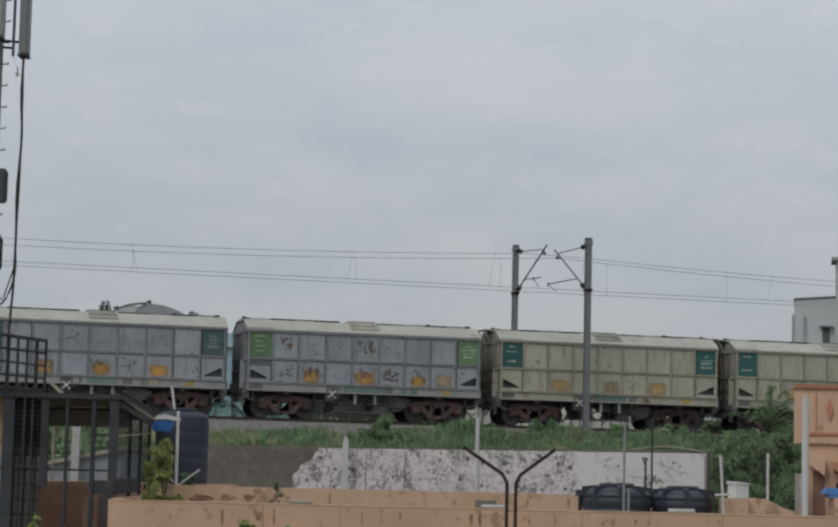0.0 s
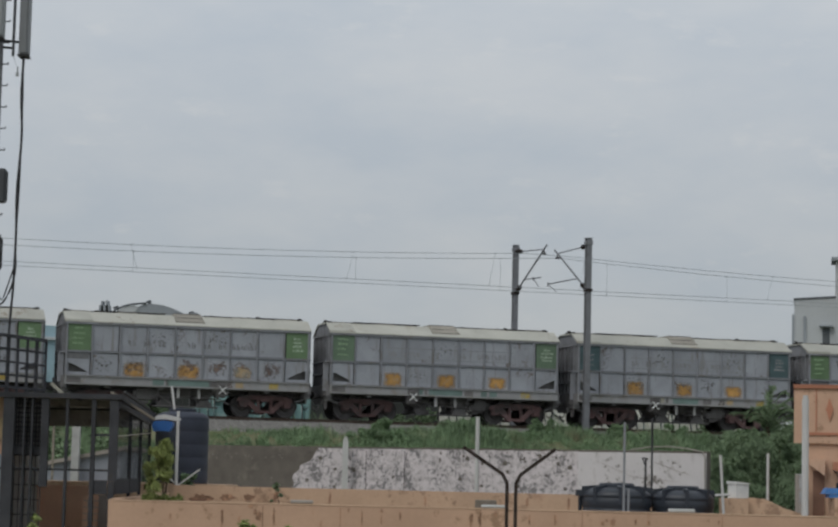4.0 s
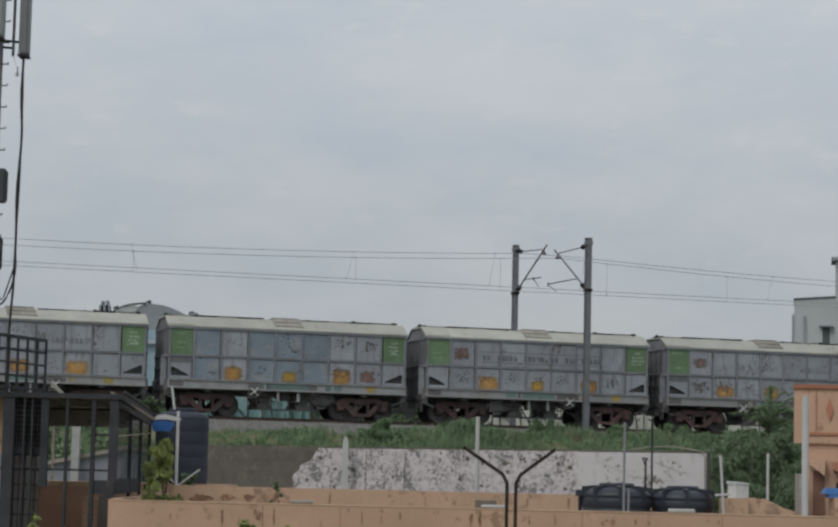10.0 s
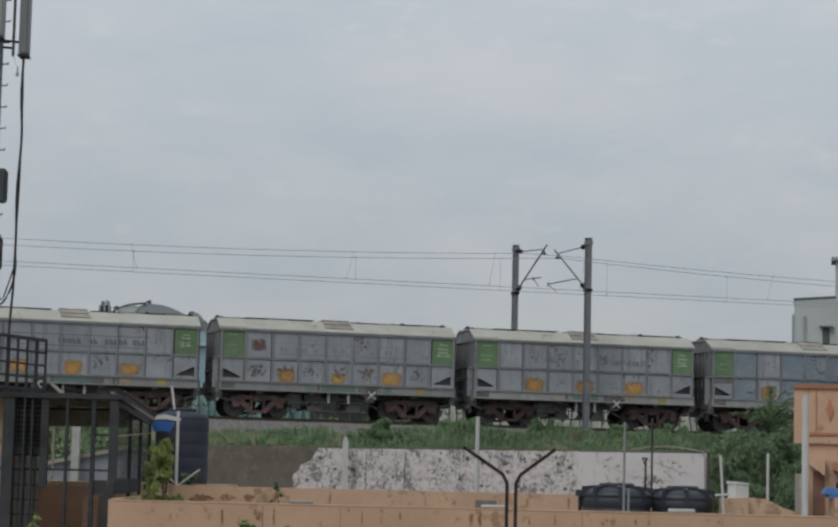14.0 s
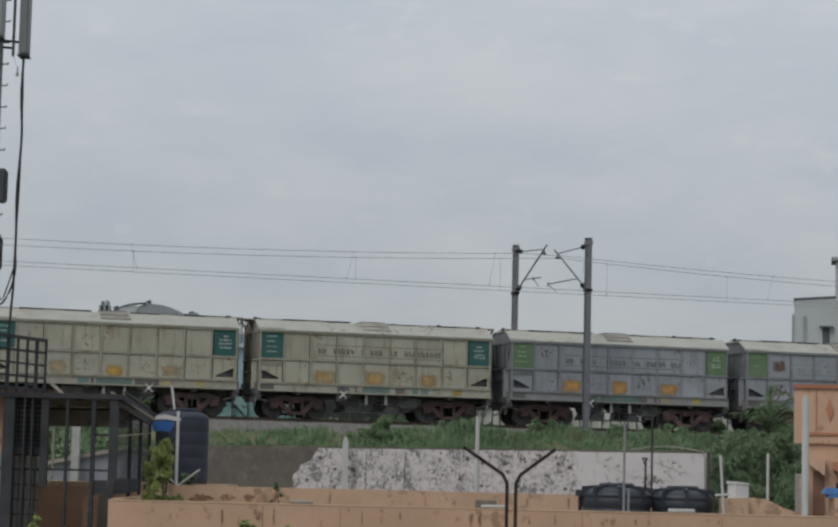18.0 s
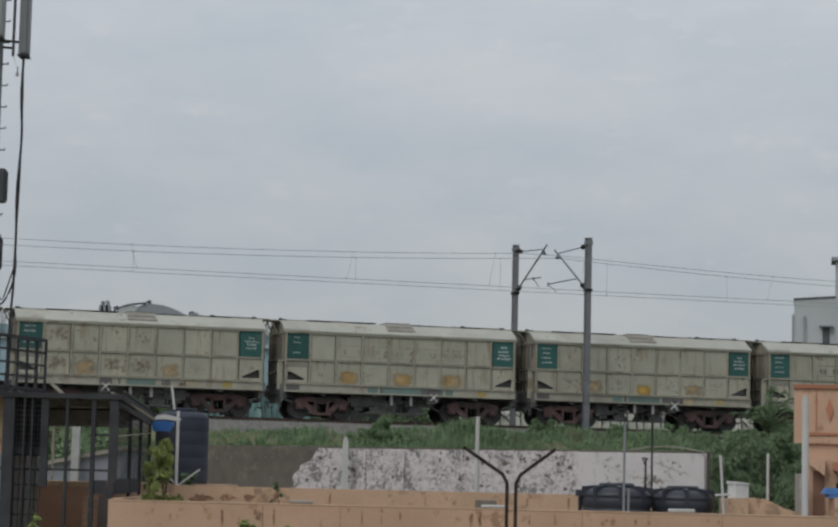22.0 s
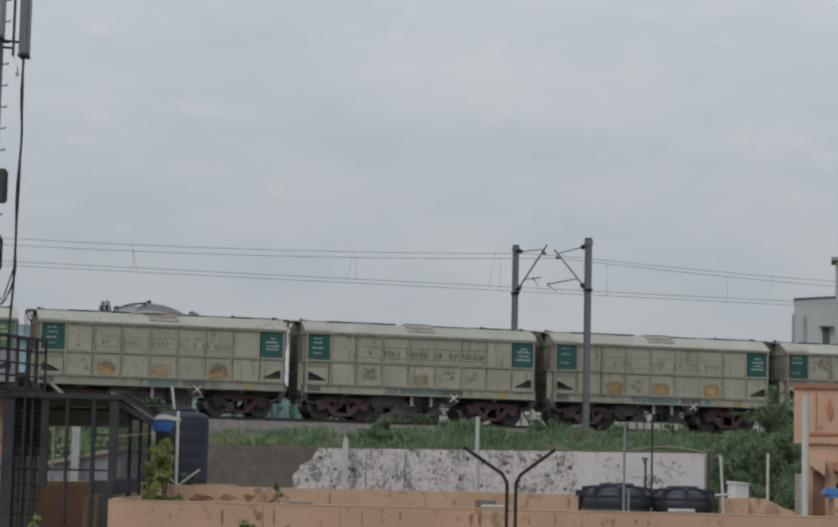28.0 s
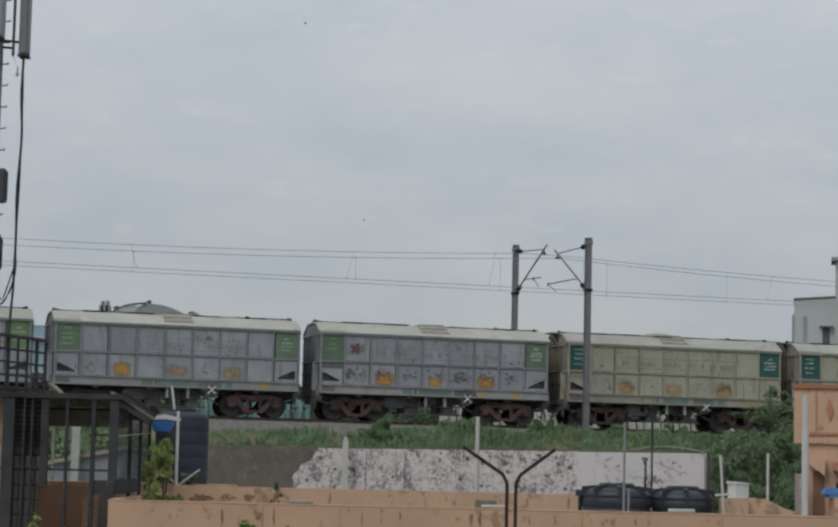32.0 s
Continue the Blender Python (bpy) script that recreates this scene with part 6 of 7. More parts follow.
for z in (0.88, 1.12):
    bm = B()
    box(bm, (-0.045, -0.108, z), (0.045, -0.1005, z + 0.19))
    part("door", bm, "strut_pale", mc)
bm = B()
box(bm, (-0.2, -0.15, 0), (0.28, 0.15, 0.06))
prism(bm, [(-0.28, 0.06), (0.36, 0.08), (0.36, 0.15), (-0.22, 0.16)], 1, -0.17, 0.17)
single("blue_plastic_sheet", bm, "blue_bright", "bright blue plastic sheet folded on a ledge", "plastic sheet", pose(7.04, 35.55, 6.88))
bm = B()
box(bm, (6.92, 35.3, 5.9), (7.6, 35.85, 6.877))
single("terrace_ledge", bm, "orange_wall", "low orange masonry ledge beside the stair room", "ledge")

# small masonry on the terrace
bm = B()
box(bm, (4.86, 33.75, 5.9), (5.26, 34.2, 6.84))
single("brick_stub", bm, "orange_back", "short sandy orange masonry stub on the terrace", "masonry")
bm = B()
box(bm, (-0.15, -0.12, 0), (0.15, 0.12, 0.25))
prism(bm, [(-0.165, 0.253), (0.17, 0.253), (0.17, 0.27), (-0.165, 0.30)], 1, -0.14, 0.14)
single("white_box", bm, "wheel_white", "small white meter box on a masonry stub", "box", pose(5.13, 33.98, 6.842, 0, 0, 32) @ Matrix.Diagonal((0.85, 0.85, 0.88, 1)))
bm = B()
prism(bm, [(5.28, 5.9), (6.35, 5.9), (6.2, 6.60), (5.85, 6.70), (5.55, 6.84), (5.28, 6.86)], 1, 33.9, 34.1)
single("sloping_parapet", bm, "orange_back", "sandy orange parapet wall with a sloping top", "wall")


def build_tank(x, y, z, r, h, material, label, ribs=5, dome=0.0, fins=8, groove=0.975):
    ob = thing("water_tank", label, "water tank", pose(x, y, z), group="roof water tanks")
    bm = B()
    prof = [(r * 0.97, 0.0)]
    wall_h = h - 0.10
    side_h = wall_h - dome
    for i in range(ribs):
        a, b = side_h * i / ribs, side_h * (i + 1) / ribs
        prof += [(r * groove, a + 0.01), (r, a + 0.03), (r, b - 0.03), (r * groove, b - 0.01)]
    if dome:
        prof += [(r, side_h)] + [(r * (0.46 + 0.54 * math.cos(q)), side_h + dome * math.sin(q)) for q in (0.25, 0.5, 0.75, 1.0, 1.25, 1.5)]
    else:
        prof += [(r * 1.01, wall_h), (r * 1.01, wall_h + 0.04), (r * 0.95, wall_h + 0.043), (r * 0.75, wall_h + 0.05), (r * 0.48, wall_h + 0.055), (r * 0.44, wall_h + 0.058)]
    lathe(bm, prof, 40)
    part("shell", bm, material, ob, smooth=bool(dome))
    bm = B()
    lathe(bm, [(r * 0.52, wall_h - 0.02 if dome else wall_h + 0.06), (r * 0.52, h - (0.055 if dome else 0.015)), (r * 0.48, h - (0.035 if dome else 0.0)), (r * 0.1, h - (0.03 if dome else -0.01))], 24)
    part("lid", bm, material, ob)
    for k in range(0 if dome else 8):
        a = 2 * math.pi * (k + 0.3) / 8
        bm = B()
        bar(bm, (r * 1.004 * math.cos(a), r * 1.004 * math.sin(a), 0.05), (r * 1.004 * math.cos(a), r * 1.004 * math.sin(a), side_h - 0.02), 0.06, 0.02)
        part("side_flute", bm, material, ob)
    if dome:
        # upright fins over the dome, level with the lid's seat
        for k in range(fins):
            bm = B()
            prism(bm, [(r * 0.44, side_h + 0.02), (r * 1.01, side_h - 0.12), (r * 1.01, wall_h + 0.005), (r * 0.44, wall_h + 0.035)], 1, -0.028, 0.028)
            bmesh.ops.rotate(bm, verts=bm.verts, cent=(0, 0, 0), matrix=Matrix.Rotation(2 * math.pi * (k + 0.02) / 8, 3, "Z"))
            part("top_fin", bm, material, ob)
        return ob
    for k in range(10):
        a = 2 * math.pi * k / 10
        bm = B()
        bar(bm, (r * 0.90 * math.cos(a), r * 0.90 * math.sin(a), wall_h + 0.045), (r * 0.56 * math.cos(a), r * 0.56 * math.sin(a), wall_h + 0.055), 0.05, 0.02)
        part("top_rib", bm, material, ob)
    return ob


build_tank(3.23, 34.2, 5.9, 0.55, 1.17, "tank", "black plastic water tank on the terrace, wider one", dome=0.15)
build_tank(4.30, 34.35, 5.9, 0.50, 1.15, "tank", "black plastic water tank on the terrace, beside another tank", dome=0.15)
bm = B()
box(bm, (2.58, 34.1, 6.82), (2.72, 34.3, 6.92))
rod(bm, (2.65, 34.2, 5.9), (2.65, 34.2, 6.83), 0.03, 8)
single("float_valve_box", bm, "tank", "small black valve box beside the tank", "valve box")


pole("thin_pole", 3.13, 32.0, 5.9, 7.94, 0.018, "grey_pipe", "thin grey pipe standing on the terrace", extra=[((0.07, 0, 0), (0.07, 0, 1.05), 0.016)])
pole("thin_pole", 4.98, 45.0, 3.2, 8.43, 0.022, "black_iron", "thin dark iron pole beyond the terrace", extra=[((-0.13, 0, 2.5), (-0.13, 0, 4.36), 0.022), ((-0.2, 0, 4.38), (-0.08, 0, 4.36), 0.02), ((-0.2, 0, 4.38), (-0.13, 0, 4.2), 0.012)])
pole("grey_pole", 1.46, 50.0, 3.1, 8.52, 0.046, "pvc", "pale grey pole standing before the old wall")
pole("white_pipe", 4.82, 33.6, 5.9, 7.51, 0.022, "pvc", "thin white plastic pipe with a side branch", "pipe", extra=[((-0.12, 0, 0.99), (0.12, 0, 0.99), 0.02)]).matrix_basis @= pose(0.07, 0, 0, 0, -3.5, 0)
pole("white_pipe", 6.03, 36.6, 5.0, 7.60, 0.024, "pvc", "thin white plastic pipe standing behind the terrace", "pipe")
for x, y, z, w, dep, h, ink, lab in ((-1.56, 30.06, 6.643, 0.32, 0.15, 0.05, "slab", "flat grey broken stone"), (1.13, 30.05, 6.643, 0.36, 0.13, 0.045, "pvc", "flat white tile"), (1.02, 30.30, 5.903, 0.30, 0.10, 0.85, "old_wood", "dark wooden board standing behind the parapet and leaning"), (3.75, 30.07, 6.643, 0.36, 0.15, 0.05, "pvc", "flat white tile")):
    bm = B()
    box(bm, (-w / 2, -dep / 2, 0), (w / 2, dep / 2, h))
    bevel(bm, 0.012)
    single("loose_slab", bm, ink, f"{lab}, resting on the terrace" if h > 0.5 else f"{lab} lying on the parapet", "slab", pose(x, y, z, 0, 0, 4))

# forked barbed-wire brackets close to the camera
fk = thing("fence_bracket", "two rusty angle-iron posts bent outwards to a fork", "fence post", pose(1.0, 22.0, 4.6))
for sx, x0, top in ((-1, -0.045, (-0.50, 2.755)), (1, 0.045, (0.45, 2.755))):
    bm = B()
    bar(bm, (x0, 0, 0), (x0, 0, 2.40), 0.035, 0.035)
    bar(bm, (x0, 0, 2.395), (x0 + sx * 0.05, 0, 2.49), 0.035, 0.035)
    bar(bm, (x0 + sx * 0.048, 0, 2.486), (top[0], 0, top[1]), 0.035, 0.035)
    part("post", bm, "fork_iron", fk, "bent rusty angle iron")
bm = B()
box(bm, (-3.2, 21.9, 1.9), (3.6, 22.1, 4.62))
single("garden_wall", bm, "orange_back", "plain plastered wall that carries the fence bracket", "wall")

# ---------- the black iron cage and its surroundings ----------
CAGE = Matrix.Translation(EYE) @ Matrix.Scale(1.185, 4) @ Matrix.Translation([-v for v in EYE])
cg = thing("iron_cage", "black iron cage with a flat sheet roof and mesh sides", "cage", CAGE)


def cage_part(name, boxes, material="black_iron", label=""):
    bm = B()
    for lo, hi in boxes:
        box(bm, lo, hi)
    return part(name, bm, material, cg, label)


bm = B()
prism(bm, [(-6.4, 26.0), (-3.58, 26.0), (-4.13, 34.0), (-6.9, 34.0)], 2, 7.915, 7.945)
part("sheet_roof", bm, "roof_underside", cg, "dull sheet-metal roof")
cage_part("fascia", [((-6.4, 25.96, 7.895), (-3.56, 25.997, 7.955))], "black_iron", "dark angle-iron roof edge")
bm = B()
bar(bm, (-3.575, 26.0, 7.925), (-4.125, 34.0, 7.925), 0.03, 0.075)
part("fascia", bm, "black_iron", cg, "dark angle-iron roof edge")
# the two front beams get the pale colour that imitates lit front faces
for y, low in ((26.9, 7.872), (27.9, 7.858), (30.4, 7.84), (32.0, 7.84), (33.6, 7.84)):
    cage_part("beam", [((-6.4, y - 0.03, low), (-3.62 - 0.069 * (y - 26), y + 0.03, 7.912))], "lit_beam" if y < 29 else "black_iron", "iron roof beam, painted pale like a lit face" if y < 29 else "")
for x in (-5.6, -4.9, -4.2):
    cage_part("purlin", [((x - 0.02, 26.1, 7.89), (x + 0.02, 33.5, 7.912))], "beam_iron")
bm = B()
bar(bm, (-3.62, 26.0, 7.84), (-4.13, 33.9, 7.84), 0.05, 0.1)
part("beam", bm, "black_iron", cg)
# front: posts, door bars, rails
for x, w, z0 in ((-4.93, 0.135, 3.0), (-4.74, 0.02, 3.0), (-4.645, 0.024, 3.0), (-4.49, 0.09, 6.82), (-4.222, 0.03, 3.0), (-3.90, 0.048, 3.0)):
    cage_part("post", [((x - w / 2, 25.98, z0), (x + w / 2, 26.06, 7.89))])
cage_part("post", [((-3.705, 25.98, 6.90), (-3.605, 26.06, 7.89)), ((-3.70, 25.99, 3.0), (-3.63, 26.05, 6.899))])
for y in (29.0, 31.4, 33.8):
    x = -3.64 - 0.069 * (y - 26)
    cage_part("post", [((x - 0.022, y - 0.02, 3.0), (x + 0.022, y + 0.02, 7.79))])
cage_part("cross_bar", [((-5.9, 26.062, 7.02), (-3.7, 26.08, 7.045))])
cage_part("cross_bar", [((-5.0, 26.062, 7.205), (-4.45, 26.085, 7.295))])
cage_part("cross_bar", [((-3.876, 26.0, 7.445), (-3.706, 26.03, 7.475))])
cage_part("door_lock", [((-4.245, 25.95, 7.29), (-4.19, 25.979, 7.37)), ((-4.235, 25.955, 7.24), (-4.20, 25.975, 7.289))], "black_iron", "dark padlock on the door bar")


def mesh_sheet(a, b, z0, z1, gap, r, tall=1.0):
    """Woven wire as a grid of thin square wires from a to b; tall stretches the grid's openings."""
    bm = B()
    a, b = Vector((*a, 0)), Vector((*b, 0))
    n = int((b - a).length / gap)
    for i in range(n + 1):
        p = a.lerp(b, i / n)
        bar(bm, (p.x, p.y, z0), (p.x, p.y, z1), r, r)
    m = int((z1 - z0) / (gap * tall))
    for j in range(m + 1):
        z = z0 + (z1 - z0) * j / m
        bar(bm, (a.x, a.y, z), (b.x, b.y, z), r, r)
    return bm


part("wire_mesh", mesh_sheet((-4.86, 26.1), (-4.54, 26.1), 7.20, 7.88, 0.034, 0.021, 1.6), "black_iron", cg, "black woven wire")
part("wire_mesh", mesh_sheet((-4.86, 26.1), (-4.54, 26.1), 5.4, 7.20, 0.06, 0.013, 3.0), "black_iron", cg, "black woven wire")
part("wire_mesh", mesh_sheet((-3.66, 26.2), (-3.98, 31.0), 6.94, 7.84, 0.17, 0.0055, 0.42), "black_iron", cg, "black woven wire")
part("wire_mesh", mesh_sheet((-3.98, 31.0), (-4.17, 33.8), 6.94, 7.84, 0.17, 0.0055, 0.42), "black_iron", cg, "black woven wire")
# this strip is coloured pale to brighten the cage's inside
cage_part("back_sheet", [((-5.6, 28.97, 7.62), (-3.87, 28.99, 7.84))], "lit_beam", "sheet strip below the roof, painted pale to look lit")
cage_part("back_sheet", [((-5.6, 29.09, 6.9), (-4.98, 29.11, 7.84))], "plate_grey", "dark sheet in the corner")
bm = B()
bar(bm, (-3.66, 26.2, 6.84), (-3.98, 31.0, 6.84), 0.03, 0.19)
part("kick_plate", bm, "black_iron", cg, "dark sheet plate along the side")
cage_part("kick_plate", [((-3.876, 26.0, 6.745), (-3.71, 26.02, 6.915))], "black_iron", "dark sheet plate beside the door")
bm = B()
rod(bm, (-3.64, 26.3, 7.455), (-4.12, 33.4, 7.64), 0.007, 6)
part("stay_wire", bm, "slab", cg, "thin pale wire along the mesh")
for a, b, w, ink in (((-3.74, 26.3, 7.99), (-3.24, 26.6, 7.68), 0.042, "old_wood"), ((-3.58, 26.3, 8.00), (-3.30, 26.6, 7.80), 0.03, "beam_iron"), ((-3.68, 26.3, 7.86), (-3.30, 26.6, 7.63), 0.03, "beam_iron"), ((-3.66, 26.3, 7.94), (-3.46, 26.5, 7.80), 0.05, "beam_iron")):
    bm = B()
    bar(bm, a, b, w, 0.03)
    part("brace", bm, ink, cg, "weathered wooden brace" if ink == "old_wood" else "")

rl = thing("iron_railing", "black iron grid railing on the cage roof", "railing", CAGE)
ra, rb = Vector((-5.5, 25.0, 0)), Vector((-4.72, 27.2, 0))
for z, t in ((8.66, 0.04), (8.50, 0.025), (8.34, 0.025), (8.18, 0.025), (8.03, 0.03)):
    bm = B()
    bar(bm, (ra.x, ra.y, z), (rb.x, rb.y, z), t, t)
    part("rail", bm, "black_iron", rl)
for i in range(11):
    p = ra.lerp(rb, i / 10)
    bm = B()
    bar(bm, (p.x, p.y, 7.955), (p.x, p.y, 8.66), 0.03 if i % 3 else 0.045, 0.03)
    part("baluster", bm, "black_iron", rl)
bm = B()
bar(bm, (-4.62, 27.1, 8.12), (-4.44, 27.1, 7.96), 0.04, 0.04)
single("wooden_batten", bm, "rail_cream", "short pale wooden batten leaning at the railing", "batten", CAGE)

bm = B()
box(bm, (-4.93, 28.2, 2.0), (-4.27, 28.4, 6.80))
box(bm, (-4.95, 28.18, 6.803), (-4.25, 28.42, 6.835))
single("low_wall", bm, "brown_block", "brown plastered low wall inside the cage", "wall", CAGE)
bm = B()
box(bm, (-6.6, 28.25, 2.0), (-4.94, 28.4, 7.23))
for x in (-5.9, -5.5, -5.1):
    box(bm, (x, 28.2, 2.0), (x + 0.06, 28.249, 7.23))
single("grey_wall", bm, "far_white", "grey-blue plastered wall behind the mesh of the cage", "wall", CAGE)
pier = thing("masonry_pier", "brick pier with crumbling brown plaster inside the cage", "pier", CAGE)
bm = B()
box(bm, (-4.17, 27.21, 2.0), (-4.0, 28.18, 6.715))
part("core", bm, "slab", pier)
for k in range(20):
    z = 5.1 + 0.082 * k
    for lo, hi in (((-4.18, -4.07), (-4.058, -3.99)) if k % 2 else ((-4.18, -4.12), (-4.108, -3.99))):
        bm = B()
        box(bm, (lo, 27.2, z), (hi, 27.3, z + 0.07))
        part("brick", bm, "brown_block", pier)
sh_ = thing("orange_side_house", "corner of an orange-painted house beside the cage", "house", CAGE)
bm = B()
prism(bm, [(-7.6, 26.3), (-5.03, 26.3), (-5.5, 28.15), (-7.6, 28.15)], 2, 1.9, 7.9)
part("wall", bm, "orange_wall", sh_)
bm = B()
box(bm, (-5.4, 26.26, 7.38), (-5.035, 26.297, 7.65))
part("window", bm, "pale_patch", sh_, "pale window shutter")
bm = B()
box(bm, (-7.6, 26.22, 1.9), (-5.033, 26.297, 7.20))
part("plinth", bm, "pale_grey_wall", sh_, "grey plastered lower wall")

# pale house seen through the cage
gh = thing("house", "pale grey house with a white pillar behind the cage", "house", pose(-10.5, 52, 2.3), group="houses near the terrace")
bm = B()
prism(bm, [(0, 0), (3.4, 0), (3.4, 5.25), (1.6, 4.86), (0, 4.75)], 1, 0, 4)
part("wall", bm, "pale_grey_wall", gh)
bm = B()
prism(bm, [(-0.1, 4.753), (1.6, 4.863), (3.5, 5.275), (3.5, 5.37), (1.6, 4.96), (-0.1, 4.85)], 1, -0.12, 4.1)
part("roof", bm, "slab", gh, "pale sloping roof edge")
bm = B()
box(bm, (2.24, -0.35, 0), (2.42, -0.13, 6.1))
part("pillar", bm, "strut_pale", gh, "pale pillar")
bm = B()
box(bm, (2.46, -0.3, 2.5), (3.3, -0.004, 4.45))
part("pink_panel", bm, "pink_brick", gh, "dusty pink masonry panel")
bm = B()
box(bm, (0.5, -0.02, 3.2), (1.2, -0.003, 4.3))
part("window", bm, "glass", gh)
for x, h in ((-8.72, 8.4), (-8.52, 8.3), (-8.93, 8.2)):
    pole("wooden_pole", x, 50.6, 2.6, h, 0.03, "old_wood", "weathered brown wooden pole before the pale house")
for i, (x, y, h, sp) in enumerate([(-9.4, 60, 3.9, 1.4), (-7.7, 58, 3.6, 1.2), (-11.5, 64, 3.9, 1.6)]):
    build_shrub(x, y, h, sp, 90 + i, "green shrub behind the pale house", per=200, size=0.08)

# tank house and the dark tank with its pipes
bm = B()
box(bm, (-7.2, 39.45, 2.2), (-3.45, 42.2, 6.84))
single("tank_house", bm, "orange_back", "flat-roofed sandy orange outhouse below the tank", "house")
build_tank(-4.34, 40.0, 6.845, 0.495, 1.43, "tank_blue", "dusty dark blue-black water tank on an outhouse roof", 5, dome=0.13, fins=0, groove=0.99)
pole("white_pipe", -4.06, 36.7, 5.9, 8.09, 0.026, "pvc", "thick white plastic pipe standing on the terrace", "pipe", extra=[((-0.14, 0.1, 2.62), (-0.08, 0.1, 2.22), 0.02)])
bm = B()
rod(bm, (-4.28, 36.7, 7.00), (-4.02, 36.7, 6.83), 0.014, 7)
rod(bm, (-4.02, 36.7, 6.83), (-3.66, 36.7, 7.10), 0.014, 7)
rod(bm, (-4.02, 36.7, 6.85), (-4.02, 36.7, 5.9), 0.02, 7)
single("pipe_brace", bm, "pvc", "thin white pipe branches in a V", "pipe")
bm = B()
prism(bm, [(-0.12, 0.0), (-0.02, 0.015), (0.14, 0.005), (0.18, 0.05), (0.21, 0.12), (0.20, 0.17), (0.05, 0.19), (-0.12, 0.18), (-0.15, 0.1)], 1, -0.14, 0.14)
bs = single("blue_tarpaulin", bm, "blue", "folded blue tarpaulin hung at the cage corner", "tarpaulin", pose(-4.4, 37.2, 7.74))
bm = B()
prism(bm, [(-0.16, 0.205), (0.06, 0.215), (0.18, 0.195), (0.28, 0.205), (0.27, 0.25), (0.16, 0.275), (0.02, 0.30), (-0.12, 0.275)], 1, -0.12, 0.12)
single("white_sack", bm, "pvc", "crumpled white sack on the blue tarpaulin", "sack", pose(-4.36, 37.2, 7.74))
build_shrub(-3.69, 31.2, 1.70, 0.30, 150, "bright green leafy plant growing beside the parapet", "leaf_bright", 150, 0.055, 5.9, "potted_plant", 60, 0.14, 0.9)
build_shrub(-3.98, 38.2, 1.28, 0.24, 153, "green weeds growing below the dark tank", "leaf_light", 110, 0.04, 5.9, "weed_plant", 24, 0.35)
build_shrub(-2.05, 27.0, 2.36, 0.36, 154, "yellow-green plant top below the orange parapet", "leaf_bright", 60, 0.045, 4.25, "young_plant", 16, 0.35)
build_shrub(-1.45, 27.0, 2.24, 0.2, 155, "yellow-green plant top below the orange parapet", "leaf_bright", 60, 0.045, 4.25, "young_plant", 14, 0.35)
build_shrub(-4.40, 25.2, 1.70, 0.16, 151, "small bright green plant at the foot of the cage", "leaf_bright", 16, 0.06, 5.0, "young_plant", 8)
build_shrub(-2.25, 35.7, 1.05, 0.14, 152, "small weed growing behind the parapet", "leaf", 22, 0.04, 5.9, "weed_plant", 8)

# ---------- telecom mast ----------
tm = thing("telecom_mast", "slim steel telecom mast with antennas, radio boxes and cables", "telecom mast", pose(-7.06, 35.0, 2.0))
bm = B()
rod(bm, (-0.02, 0, 0), (-0.02, 0, 15.5), 0.09, 14)
part("pole", bm, "steel", tm)
for i in range(34):
    bm = B()
    z = 2.0 + i * 0.36
    rod(bm, (0.06, 0, z), (0.165, 0, z), 0.012, 6)
    rod(bm, (0.16, 0, z), (0.16, 0, z + 0.03), 0.012, 6)
    part("step_bolt", bm, "steel", tm)


def antenna(x, y, z0, w, dep, h, material):
    bm = B()
    box(bm, (x - w / 2, y - dep / 2, z0), (x + w / 2, y + dep / 2, z0 + h))
    bevel(bm, 0.025, 2)
    a = part("panel_antenna", bm, material, tm, "grey panel antenna")
    bm = B()
    box(bm, (x - w / 2 - 0.01, y - dep / 2 - 0.01, z0 - 0.03), (x + w / 2 + 0.01, y + dep / 2 + 0.01, z0 - 0.003))
    part("end_cap", bm, "cable", a)


antenna(0.42, 0.0, 11.87, 0.15, 0.3, 2.6, "antenna_dark")
antenna(0.05, -0.3, 12.10, 0.15, 0.3, 2.6, "antenna")
bm = B()
rod(bm, (0.235, 0, 11.86), (0.235, 0, 14.6), 0.025, 8)
part("mount_pipe", bm, "steel", tm)
for z, x0, x1 in ((12.12, 0.0, 0.40), (12.02, -0.1, 0.24), (13.9, 0.0, 0.40)):
    bm = B()
    rod(bm, (x0, 0, z), (x1, 0, z - 0.03), 0.022, 8)
    part("mount_arm", bm, "cable", tm)
for z, x in ((9.38, 0.13), (8.27, 0.09)):
    bm = B()
    box(bm, (x - 0.11, -0.25, z), (x + 0.11, -0.05, z + 0.56))
    bevel(bm, 0.02)
    r = part("radio_box", bm, "radio", tm, "dark grey radio unit")
    for k in range(5):
        bm = B()
        box(bm, (x + 0.111, -0.24 + k * 0.04, z + 0.04), (x + 0.125, -0.225 + k * 0.04, z + 0.52))
        part("cooling_fin", bm, "radio", r)


def cable(points, r, material="cable"):
    bm = B()
    pts = [Vector(p) for p in points]
    smooth = []
    for i in range(len(pts) - 1):
        p0, p1, p2, p3 = pts[max(i - 1, 0)], pts[i], pts[i + 1], pts[min(i + 2, len(pts) - 1)]
        for k in range(6):
            t = k / 6
            smooth.append(0.5 * ((2 * p1) + (p2 - p0) * t + (2 * p0 - 5 * p1 + 4 * p2 - p3) * t * t + (3 * p1 - p0 - 3 * p2 + p3) * t ** 3))
    smooth.append(pts[-1])
    tube(bm, smooth, r, 7)
    return bm


